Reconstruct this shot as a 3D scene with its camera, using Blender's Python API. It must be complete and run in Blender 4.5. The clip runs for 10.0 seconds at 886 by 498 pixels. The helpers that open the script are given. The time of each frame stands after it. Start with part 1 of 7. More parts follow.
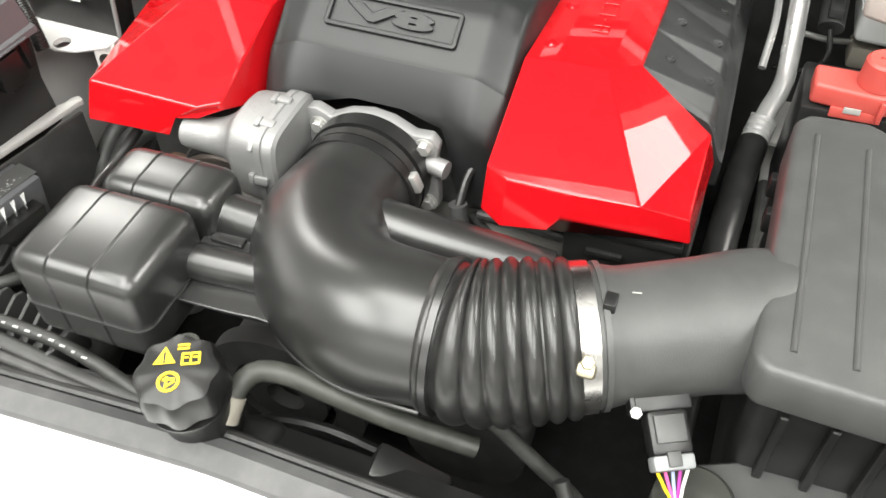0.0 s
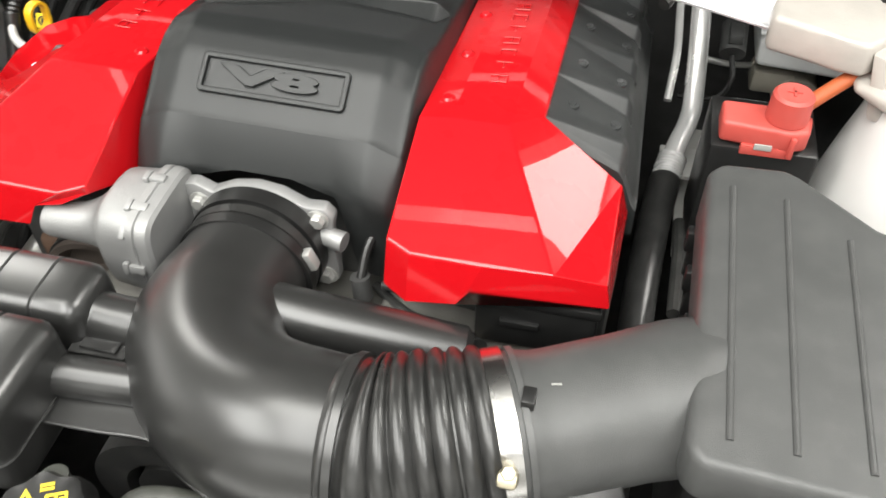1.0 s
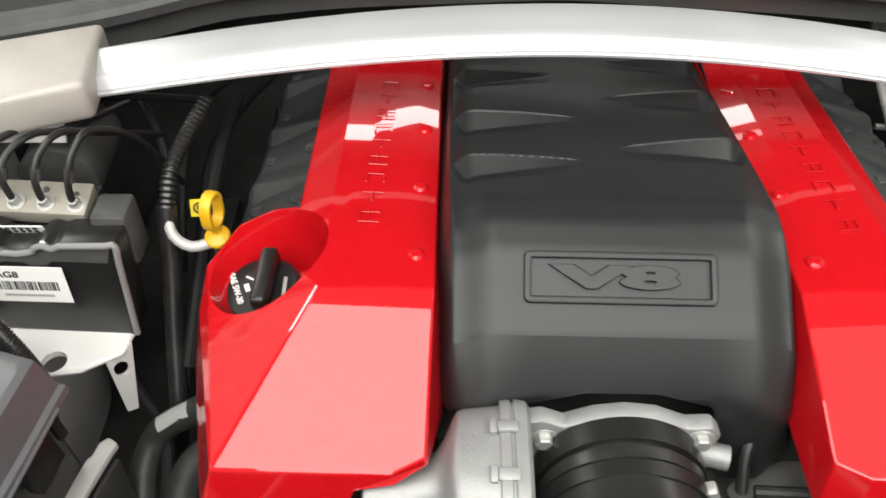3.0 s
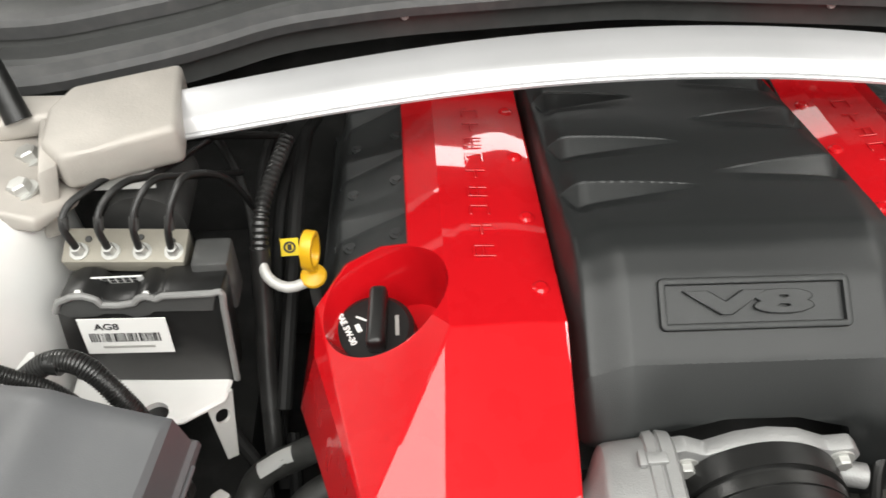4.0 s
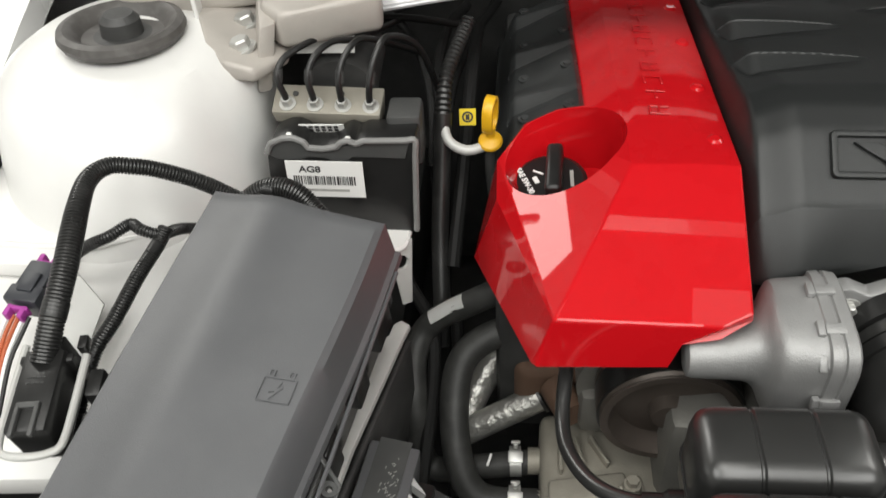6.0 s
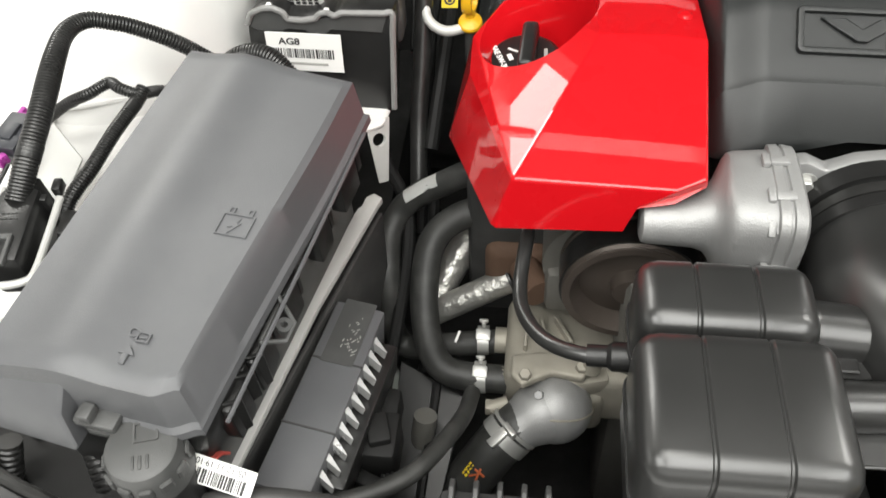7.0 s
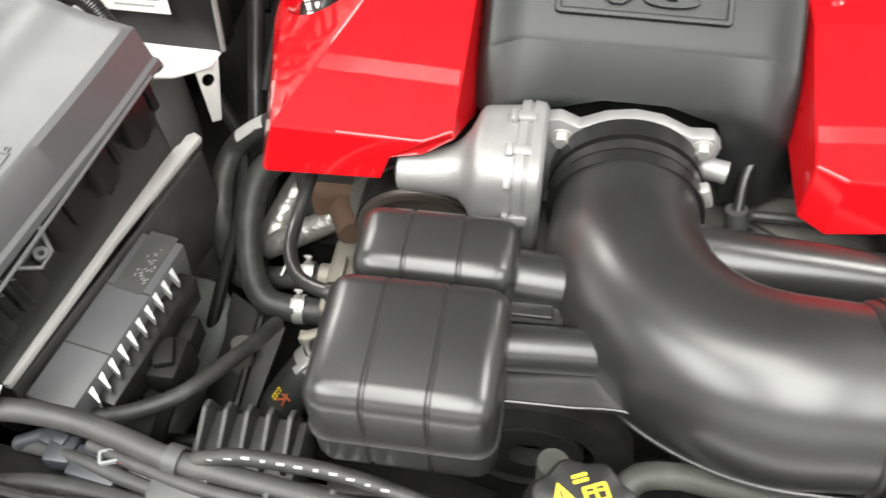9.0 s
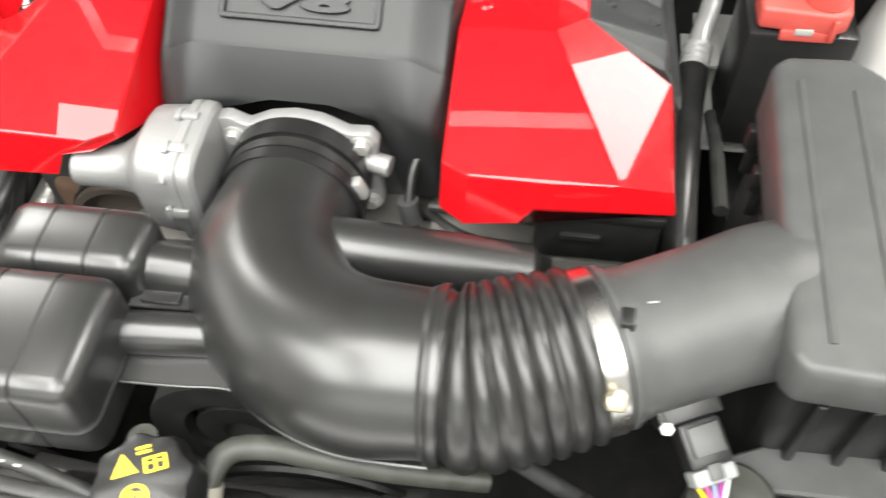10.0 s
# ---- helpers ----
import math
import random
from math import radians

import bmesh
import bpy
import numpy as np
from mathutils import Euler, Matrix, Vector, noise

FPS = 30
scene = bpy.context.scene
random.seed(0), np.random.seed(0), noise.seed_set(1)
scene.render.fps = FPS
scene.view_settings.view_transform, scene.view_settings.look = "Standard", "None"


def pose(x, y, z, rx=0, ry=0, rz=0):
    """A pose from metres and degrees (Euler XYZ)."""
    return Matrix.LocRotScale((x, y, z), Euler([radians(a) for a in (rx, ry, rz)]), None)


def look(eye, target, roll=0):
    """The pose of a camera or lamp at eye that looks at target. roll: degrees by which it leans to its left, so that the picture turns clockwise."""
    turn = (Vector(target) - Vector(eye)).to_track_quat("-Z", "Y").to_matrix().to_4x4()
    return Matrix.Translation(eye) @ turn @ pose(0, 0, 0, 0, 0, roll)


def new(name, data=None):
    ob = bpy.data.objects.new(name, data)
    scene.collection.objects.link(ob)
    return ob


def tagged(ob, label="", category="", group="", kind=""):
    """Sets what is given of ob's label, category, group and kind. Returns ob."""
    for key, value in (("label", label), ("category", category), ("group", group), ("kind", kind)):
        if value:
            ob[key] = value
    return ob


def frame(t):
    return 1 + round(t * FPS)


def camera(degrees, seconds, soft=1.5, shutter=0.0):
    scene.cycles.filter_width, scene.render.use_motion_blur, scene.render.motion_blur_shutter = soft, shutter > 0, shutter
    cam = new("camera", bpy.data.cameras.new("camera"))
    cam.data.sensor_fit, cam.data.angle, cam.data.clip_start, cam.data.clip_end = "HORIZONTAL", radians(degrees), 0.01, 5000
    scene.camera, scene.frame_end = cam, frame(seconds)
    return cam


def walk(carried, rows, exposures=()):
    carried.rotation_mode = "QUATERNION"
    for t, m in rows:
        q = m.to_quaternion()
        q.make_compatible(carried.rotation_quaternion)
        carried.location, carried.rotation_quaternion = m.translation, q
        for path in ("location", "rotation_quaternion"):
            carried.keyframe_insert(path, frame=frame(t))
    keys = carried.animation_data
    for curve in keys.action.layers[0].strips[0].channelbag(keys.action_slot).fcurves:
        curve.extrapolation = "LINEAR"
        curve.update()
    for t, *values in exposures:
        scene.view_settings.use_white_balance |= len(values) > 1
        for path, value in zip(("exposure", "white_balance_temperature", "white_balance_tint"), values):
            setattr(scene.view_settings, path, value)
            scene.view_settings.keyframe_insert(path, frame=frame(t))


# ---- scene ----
cam = camera(54.2, 10.0, shutter=0.3)
PATH = [
    (0, (0.264, -0.544, 1.338), (-0.212, 0.734, -0.125), -1.3),
    (0.5, (0.265, -0.506, 1.327), (-0.167, 0.8, -0.125), -1.1),
    (1, (0.258, -0.467, 1.328), (-0.056, 0.883, -0.114), -0.3),
    (1.5, (0.221, -0.425, 1.33), (0.014, 0.949, -0.108), -0.0),
    (2, (0.125, -0.39, 1.337), (-0.038, 1.002, -0.09), -0.3),
    (2.5, (-0.02, -0.355, 1.335), (-0.133, 1.05, -0.083), -1.1),
    (2.7, (-0.06, -0.337, 1.33), (-0.136, 1.066, -0.093), -0.8),
    (3.8, (-0.187, -0.295, 1.332), (-0.166, 1.129, -0.073), -1.8),
    (4, (-0.208, -0.297, 1.339), (-0.17, 1.124, -0.068), -1.5),
    (4.5, (-0.258, -0.314, 1.359), (-0.227, 1.107, -0.048), -1.7),
    (5, (-0.284, -0.348, 1.358), (-0.347, 1.079, -0.041), -3.6),
    (5.2, (-0.281, -0.36, 1.35), (-0.39, 1.063, -0.051), -4.4),
    (6.3, (-0.265, -0.435, 1.291), (-0.447, 0.969, -0.121), -3.9),
    (6.5, (-0.254, -0.446, 1.283), (-0.445, 0.942, -0.145), -3.8),
    (7, (-0.235, -0.466, 1.273), (-0.436, 0.858, -0.212), -3.3),
    (7.5, (-0.225, -0.479, 1.271), (-0.448, 0.794, -0.255), -3.0),
    (8, (-0.197, -0.476, 1.274), (-0.443, 0.763, -0.276), -3.3),
    (8.5, (-0.126, -0.471, 1.279), (-0.382, 0.748, -0.286), -3.5),
    (9, (-0.049, -0.463, 1.3), (-0.296, 0.738, -0.281), -3.4),
    (9.5, (0.052, -0.464, 1.312), (-0.171, 0.723, -0.283), -2.8),
    (10, (0.184, -0.453, 1.329), (-0.015, 0.728, -0.273), -2.3),
]
STOPS = [(0.0, 0.56), (0.5, 0.53), (1.0, 0.35), (1.5, 0.12), (2.0, -0.24), (2.5, -0.10), (4.0, -0.17), (5.0, -0.65), (6.4, -0.54), (7.0, 0.0), (7.5, 0.24), (8.5, 0.5), (9.0, 0.55), (10.0, 0.73)]
walk(cam, [(t, look(eye, target, roll)) for t, eye, target, roll in PATH], STOPS)

# ---- world and light ----
world = bpy.data.worlds.new("world")
scene.world = world
world.use_nodes = True
world.node_tree.nodes["Background"].inputs["Color"].default_value = (0.92, 0.96, 1.0, 1)
world.node_tree.nodes["Background"].inputs["Strength"].default_value = 0.35


def area_lamp(name, eye, target, sx, sy, power, color=(1, 1, 1)):
    data = bpy.data.lights.new(name, "AREA")
    data.shape, data.size, data.size_y, data.energy, data.color = "RECTANGLE", sx, sy, power, color
    ob = new(name, data)
    ob.matrix_world = look(eye, target)
    return ob


# unseen lamps: wide overhead fills ahead of the car, ceiling panels set by reflections
for px in (-1.85, 0.0, 1.85):
    area_lamp("overhead_fill", (px, -1.78, 3.16), (px, -1.779, 0), 1.35, 2.34, 88.0, (1.0, 0.995, 0.955))
for px, py, sx, sy, power in ((-0.54, -0.30, 1.25, 0.62, 21.0), (0.92, -0.27, 0.74, 0.62, 1.8), (-2.6, 2.0, 1.3, 0.6, 60.0), (2.3, 0.9, 1.3, 0.5, 55.0), (3.56, 3.98, 0.8, 1.1, 20.0), (-3.6, 3.7, 0.9, 1.5, 42.0), (-0.6, 4.45, 4.6, 0.75, 45.0)):
    area_lamp("ceiling_panel_light", (px, py, 3.14), (px, py + 0.001, 0), sx, sy, power, (1.0, 0.985, 0.93))
# unseen fill lamp ahead of the car; the south wall has no doorway
area_lamp("front_fill", (0.0, -4.1, 1.9), (0, 0, 1.2), 4.6, 1.5, 26.0, (1.0, 0.99, 0.95))
# fill lamps added inside the closed walls; there are no windows
area_lamp("wall_fill", (-3.9, 0.0, 1.9), (0, 0, 1.2), 2.4, 1.2, 12.0, (1.0, 0.99, 0.95))
area_lamp("wall_fill", (-0.2, 4.55, 2.72), (-0.2, 0, 1.6), 3.2, 0.42, 42.0, (1.0, 0.99, 0.96))
area_lamp("wall_fill", (3.96, 3.75, 2.55), (0, 3.75, 2.4), 1.2, 0.8, 20.0, (1.0, 0.99, 0.95))

# ---- materials ----
def material(name, color, rough=0.5, metal=0.0, coat=0.0, bump=0.0, grain=900.0, vary=0.08, stain=25.0, rough_vary=0.1, spec=0.5,
             bump2=0.0, scale2=60.0, dust=0.0, coat_rough=0.05):
    """Principled surface: colour varied at two scales, roughness varied, fine and coarse relief, dust in patches."""
    m = bpy.data.materials.new(name)
    m.use_nodes = True
    nt = m.node_tree
    n, l = nt.nodes, nt.links
    b = n["Principled BSDF"]
    co = n.new("ShaderNodeTexCoord")
    fine, wide = n.new("ShaderNodeTexNoise"), n.new("ShaderNodeTexNoise")
    fine.inputs["Scale"].default_value, wide.inputs["Scale"].default_value = grain, stain
    fine.inputs["Detail"].default_value, wide.inputs["Detail"].default_value = 2, 5
    for t in (fine, wide):
        l.new(co.outputs["Object"], t.inputs["Vector"])
    mix = n.new("ShaderNodeMix")
    mix.data_type = "RGBA"
    c = Vector(color)
    mix.inputs["A"].default_value = (*(c * (1 - vary)), 1)
    mix.inputs["B"].default_value = (*[min(1.0, v) for v in (c * (1 + vary))], 1)
    l.new(wide.outputs["Fac"], mix.inputs["Factor"])
    out = mix.outputs["Result"]
    if dust:
        ramp = n.new("ShaderNodeMapRange")
        ramp.inputs["From Min"].default_value, ramp.inputs["From Max"].default_value = 0.45, 0.75
        ramp.inputs["To Max"].default_value = dust
        d = n.new("ShaderNodeTexNoise")
        d.inputs["Scale"].default_value, d.inputs["Detail"].default_value = stain * 2.3, 8
        l.new(co.outputs["Object"], d.inputs["Vector"])
        l.new(d.outputs["Fac"], ramp.inputs["Value"])
        md = n.new("ShaderNodeMix")
        md.data_type = "RGBA"
        md.inputs["B"].default_value = (0.24, 0.235, 0.225, 1)
        l.new(ramp.outputs["Result"], md.inputs["Factor"])
        l.new(out, md.inputs["A"])
        out = md.outputs["Result"]
    l.new(out, b.inputs["Base Color"])
    rr = n.new("ShaderNodeMapRange")
    rr.inputs["To Min"].default_value, rr.inputs["To Max"].default_value = max(0.02, rough - rough_vary), min(1.0, rough + rough_vary)
    l.new(wide.outputs["Fac"], rr.inputs["Value"])
    l.new(rr.outputs["Result"], b.inputs["Roughness"])
    b.inputs["Metallic"].default_value = metal
    b.inputs["Specular IOR Level"].default_value = spec
    b.inputs["Coat Weight"].default_value, b.inputs["Coat Roughness"].default_value = coat, coat_rough
    last = None
    for strength, tex, dist in ((bump, fine, 0.0004), (bump2, None, 0.002)):
        if strength:
            if tex is None:
                tex = n.new("ShaderNodeTexNoise")
                tex.inputs["Scale"].default_value, tex.inputs["Detail"].default_value = scale2, 3
                l.new(co.outputs["Object"], tex.inputs["Vector"])
            bp = n.new("ShaderNodeBump")
            bp.inputs["Strength"].default_value, bp.inputs["Distance"].default_value = strength, dist
            l.new(tex.outputs["Fac"], bp.inputs["Height"])
            if last:
                l.new(last.outputs["Normal"], bp.inputs["Normal"])
            last = bp
    if last:
        l.new(last.outputs["Normal"], b.inputs["Normal"])
    return m


RED = material("red_gloss_plastic", (0.50, 0.0055, 0.0095), 0.28, coat=1.0, vary=0.05, rough_vary=0.05, spec=0.04, coat_rough=0.018, bump2=0.012, scale2=28)
COVER = material("charcoal_grained_plastic", (0.0165, 0.0178, 0.0178), 0.37, spec=0.42, bump=0.35, grain=1600, vary=0.14, rough_vary=0.05)
COIL = material("charcoal_coil_cover_plastic", (0.032, 0.034, 0.034), 0.42, spec=0.5, bump=0.35, grain=1600, vary=0.12, dust=0.04)
DARKPLUG = material("matt_black_plug_plastic", (0.009, 0.009, 0.0088), 0.62, spec=0.25, vary=0.2, bump=0.2)
RAIL = material("dusty_grey_rail_paint", (0.15, 0.16, 0.15), 0.6, vary=0.15, stain=14, dust=0.2)
BLACK = material("black_moulded_plastic", (0.0115, 0.0115, 0.0113), 0.34, bump=0.25, grain=1300, vary=0.15, dust=0.015)
PLUG = material("blue_black_plug_plastic", (0.030, 0.032, 0.038), 0.42, vary=0.1, bump=0.2)
DUCT = material("satin_black_duct_plastic", (0.0195, 0.0195, 0.019), 0.30, bump=0.04, grain=900, vary=0.12, rough_vary=0.02, dust=0.012, spec=0.85)
AIRBOX = material("grey_black_textured_plastic", (0.060, 0.061, 0.060), 0.38, bump=0.4, grain=1500, vary=0.1, dust=0.06)
FUSE = material("dark_grey_textured_plastic", (0.098, 0.100, 0.105), 0.36, bump=0.4, grain=1500, vary=0.08, dust=0.04)
RUBBER = material("black_rubber_hose", (0.016, 0.016, 0.0155), 0.31, bump=0.25, grain=700, vary=0.2, dust=0.06, spec=0.65)
MOUNT = material("weathered_mount_rubber", (0.075, 0.070, 0.066), 0.5, vary=0.25, stain=40, dust=0.25, bump=0.3)
RUBGREY = material("dusty_rubber", (0.042, 0.042, 0.041), 0.5, bump=0.3, grain=700, vary=0.25, dust=0.12)
ALU = material("cast_aluminium", (0.30, 0.30, 0.297), 0.48, metal=0.5, bump=0.8, grain=900, vary=0.22, stain=22, bump2=0.14, scale2=110)
ALUDULL = material("oxidised_aluminium", (0.30, 0.28, 0.235), 0.55, metal=0.3, bump=0.6, grain=700, vary=0.25, stain=40, dust=0.15, bump2=0.15, scale2=90)
STEEL = material("zinc_plated_steel", (0.52, 0.52, 0.5), 0.42, metal=0.65, bump=0.15, grain=600, vary=0.15)
SILVER = material("silver_satin_paint", (0.56, 0.56, 0.57), 0.40, metal=0.4, coat=0.1, bump=0.2, grain=1200, vary=0.04)
CASTGREY = material("bare_cast_bracket", (0.43, 0.40, 0.365), 0.5, metal=0.15, bump=0.5, grain=500, vary=0.14, stain=30, bump2=0.15, dust=0.1)
PIPE = material("bright_drawn_aluminium", (0.85, 0.85, 0.84), 0.25, metal=0.65, bump=0.1, grain=700, vary=0.06)
WHITE = material("white_body_paint", (0.8, 0.8, 0.79), 0.25, coat=0.6, vary=0.02, stain=8, bump=0.02)
PRIMER = material("white_inner_panel_paint", (0.74, 0.735, 0.715), 0.36, coat=0.3, vary=0.06, stain=9, dust=0.08)
DARK = material("dark_bay_metal", (0.038, 0.038, 0.037), 0.6, vary=0.35, stain=15, dust=0.12)
CAST = material("grey_cast_engine_metal", (0.17, 0.165, 0.15), 0.55, metal=0.4, bump=0.6, grain=400, vary=0.25, dust=0.15)
YELLOW = material("yellow_plastic", (0.75, 0.42, 0.015), 0.4, vary=0.06, bump=0.1)
INK = material("yellow_print", (0.75, 0.56, 0.015), 0.5, vary=0.08)
LABEL = material("white_paper_label", (0.78, 0.78, 0.76), 0.5, vary=0.04)
PRINT = material("black_print", (0.02, 0.02, 0.02), 0.5)
PRINTGREY = material("grey_print", (0.35, 0.35, 0.33), 0.5)
FOIL = material("crinkled_heat_foil", (0.42, 0.415, 0.39), 0.36, metal=0.75, bump2=1.0, scale2=140, vary=0.2)
BATTRED = material("faded_red_plastic", (0.5, 0.075, 0.06), 0.5, bump=0.2, vary=0.08, dust=0.05)
ORANGE = material("orange_cable", (0.42, 0.095, 0.03), 0.55, vary=0.15)
TRANSLUCENT = material("cloudy_white_plastic", (0.8, 0.81, 0.8), 0.35, vary=0.05)
HOSE = material("worn_black_hose_rubber", (0.024, 0.0245, 0.023), 0.5, bump=0.3, grain=700, vary=0.25, dust=0.12)
GREYPLASTIC = material("pale_grey_plug_plastic", (0.24, 0.25, 0.25), 0.45, vary=0.08)
BEIGE = material("aged_grey_hose", (0.034, 0.036, 0.03), 0.5, vary=0.25, dust=0.12)
BRACKET = material("light_grey_bracket_paint", (0.52, 0.52, 0.50), 0.45, metal=0.15, vary=0.08, dust=0.05)
PURPLE = material("purple_wire", (0.35, 0.04, 0.28), 0.5)
WIREBLUE = material("pale_blue_wire", (0.3, 0.36, 0.55), 0.5)
PINK = material("pink_wire", (0.6, 0.1, 0.3), 0.5)
RUST = material("rusty_iron", (0.12, 0.07, 0.045), 0.8, bump=0.6, grain=300, vary=0.3)
PULLEY = material("brown_black_pulley", (0.10, 0.082, 0.07), 0.4, metal=0.4, vary=0.2)
CONCRETE = material("grey_concrete", (0.26, 0.255, 0.25), 0.7, vary=0.15, stain=1.5, bump=0.3, grain=60)
PLASTER = material("pale_grey_wall_paint", (0.42, 0.42, 0.41), 0.8, vary=0.03, stain=1.0)
PAD = material("black_insulation_felt", (0.028, 0.028, 0.028), 0.9, bump=0.6, grain=300, vary=0.2)
SEAL = material("grey_black_rubber_seal", (0.070, 0.070, 0.071), 0.55, vary=0.15, dust=0.15, bump=0.2)
GLASS = material("tinted_windscreen_glass", (0.03, 0.035, 0.035), 0.05, coat=1.0, vary=0.02)

REDLOCK = material("bright_red_plastic", (0.6, 0.02, 0.02), 0.4)
BRACKETDARK = material("cloudy_grey_moulded_edge", (0.21, 0.21, 0.205), 0.4, vary=0.1)
CLAMP = material("bright_stainless_band", (0.62, 0.61, 0.59), 0.26, metal=1.0, bump=0.1, grain=500, vary=0.12)
BRASSY = material("yellowed_zinc_screw", (0.42, 0.38, 0.28), 0.38, metal=0.8, vary=0.15)

# ---- mesh helpers ----
def finish(bm, name, mat, angle=32.0):
    me = bpy.data.meshes.new(name)
    bmesh.ops.recalc_face_normals(bm, faces=bm.faces)
    bm.to_mesh(me)
    bm.free()
    me.materials.append(mat)
    me.shade_smooth()
    me.set_sharp_from_angle(angle=radians(angle))
    return me


def part(name, bm, mat, parent, label="", angle=32.0):
    ob = new(name, finish(bm, name, mat, angle))
    if parent is not None:
        ob.parent = parent
        ob.matrix_parent_inverse = parent.matrix_world.inverted()
    if label:
        tagged(ob, label)
    return ob


def thing(name, at, label, category, group="", kind=""):
    ob = new(name)
    ob.empty_display_size = 0.03
    ob.matrix_world = Matrix.Translation(at)
    return tagged(ob, label, category, group, kind)


def join(*bms):
    out = bms[0]
    for b in bms[1:]:
        me = bpy.data.meshes.new("tmp")
        b.to_mesh(me)
        out.from_mesh(me)
        b.free()
        bpy.data.meshes.remove(me)
    return out


def bevel(bm, width, segs=2, angle=25.0):
    if width > 0:
        bm.normal_update()
        edges = [e for e in bm.edges if len(e.link_faces) == 2 and e.calc_face_angle(0) > radians(angle)]
        bmesh.ops.bevel(bm, geom=edges, offset=width, offset_type="OFFSET", segments=segs, profile=0.5, affect="EDGES", clamp_overlap=True)
    return bm


def rbox(sx, sy, sz, m=None, r=0.003, segs=2, taper=1.0):
    """A box of that size, centred, with rounded edges; taper scales its top."""
    bm = bmesh.new()
    bmesh.ops.create_cube(bm, size=1)
    for v in bm.verts:
        k = taper if v.co.z > 0 else 1.0
        v.co = Vector((v.co.x * sx * k, v.co.y * sy * k, v.co.z * sz))
    bevel(bm, r, segs)
    if m is not None:
        bm.transform(m)
    return bm


def span(a, b, r=0.003, segs=2):
    """A rounded box from corner a to corner b."""
    a, b = Vector(a), Vector(b)
    s = b - a
    return rbox(abs(s.x), abs(s.y), abs(s.z), Matrix.Translation((a + b) / 2), r, segs)


def prism(outline, z0, z1, r=0.0, segs=2, m=None, slope=None):
    """A closed outline in x, y raised from z0 to z1; slope(x, y) adds to the top's height."""
    bm = bmesh.new()
    lo = [bm.verts.new((x, y, z0)) for x, y in outline]
    hi = [bm.verts.new((x, y, z1 + (slope(x, y) if slope else 0))) for x, y in outline]
    bm.faces.new(lo[::-1])
    bm.faces.new(hi)
    k = len(outline)
    for i in range(k):
        bm.faces.new((lo[i], lo[(i + 1) % k], hi[(i + 1) % k], hi[i]))
    bevel(bm, r, segs)
    if m is not None:
        bm.transform(m)
    return bm


def solid(verts, faces, r=0.0, segs=2):
    bm = bmesh.new()
    vs = [bm.verts.new(v) for v in verts]
    for f in faces:
        bm.faces.new([vs[i] for i in f])
    bmesh.ops.recalc_face_normals(bm, faces=bm.faces)
    return bevel(bm, r, segs)


def lathe(profile, seg=32, m=None, lobes=0, lobe=0.0):
    """A turned shape from (radius, height) pairs about z; lobes waves the rim."""
    bm = bmesh.new()
    rings = []
    for rad, h in profile:
        if rad < 1e-6:
            rings.append([bm.verts.new((0, 0, h))])
        else:
            ring = []
            for i in range(seg):
                a = 2 * math.pi * i / seg
                q = rad * (1 + (lobe * math.cos(lobes * a) if lobes else 0))
                ring.append(bm.verts.new((q * math.cos(a), q * math.sin(a), h)))
            rings.append(ring)
    for a, b in zip(rings, rings[1:]):
        if len(a) == 1 and len(b) == 1:
            continue
        for i in range(seg):
            j = (i + 1) % seg
            if len(a) == 1:
                bm.faces.new((a[0], b[j], b[i]))
            elif len(b) == 1:
                bm.faces.new((a[i], a[j], b[0]))
            else:
                bm.faces.new((a[i], a[j], b[j], b[i]))
    if m is not None:
        bm.transform(m)
    return bm


def smooth_path(pts, step=0.006):
    """Points on a smooth curve through pts, evenly spaced."""
    p = [Vector(q) for q in pts]
    if len(p) == 2:
        p = [p[0], p[0].lerp(p[1], 0.5), p[1]]
    ext = [2 * p[0] - p[1]] + p + [2 * p[-1] - p[-2]]
    dense = []
    for i in range(1, len(ext) - 2):
        a, b, c, d = ext[i - 1 : i + 3]
        for k in range(24):
            t = k / 24
            dense.append(0.5 * (2 * b + (c - a) * t + (2 * a - 5 * b + 4 * c - d) * t * t + (3 * b - a - 3 * c + d) * t**3))
    dense.append(p[-1])
    total = sum((b - a).length for a, b in zip(dense, dense[1:]))
    count = max(3, int(total / step))
    out, acc, want = [dense[0]], 0.0, total / count
    for a, b in zip(dense, dense[1:]):
        d = (b - a).length
        while acc + d >= want and len(out) < count:
            f = (want - acc) / d
            a = a.lerp(b, f)
            out.append(a)
            d, acc = (b - a).length, 0.0
        acc += d
    out.append(dense[-1])
    return out


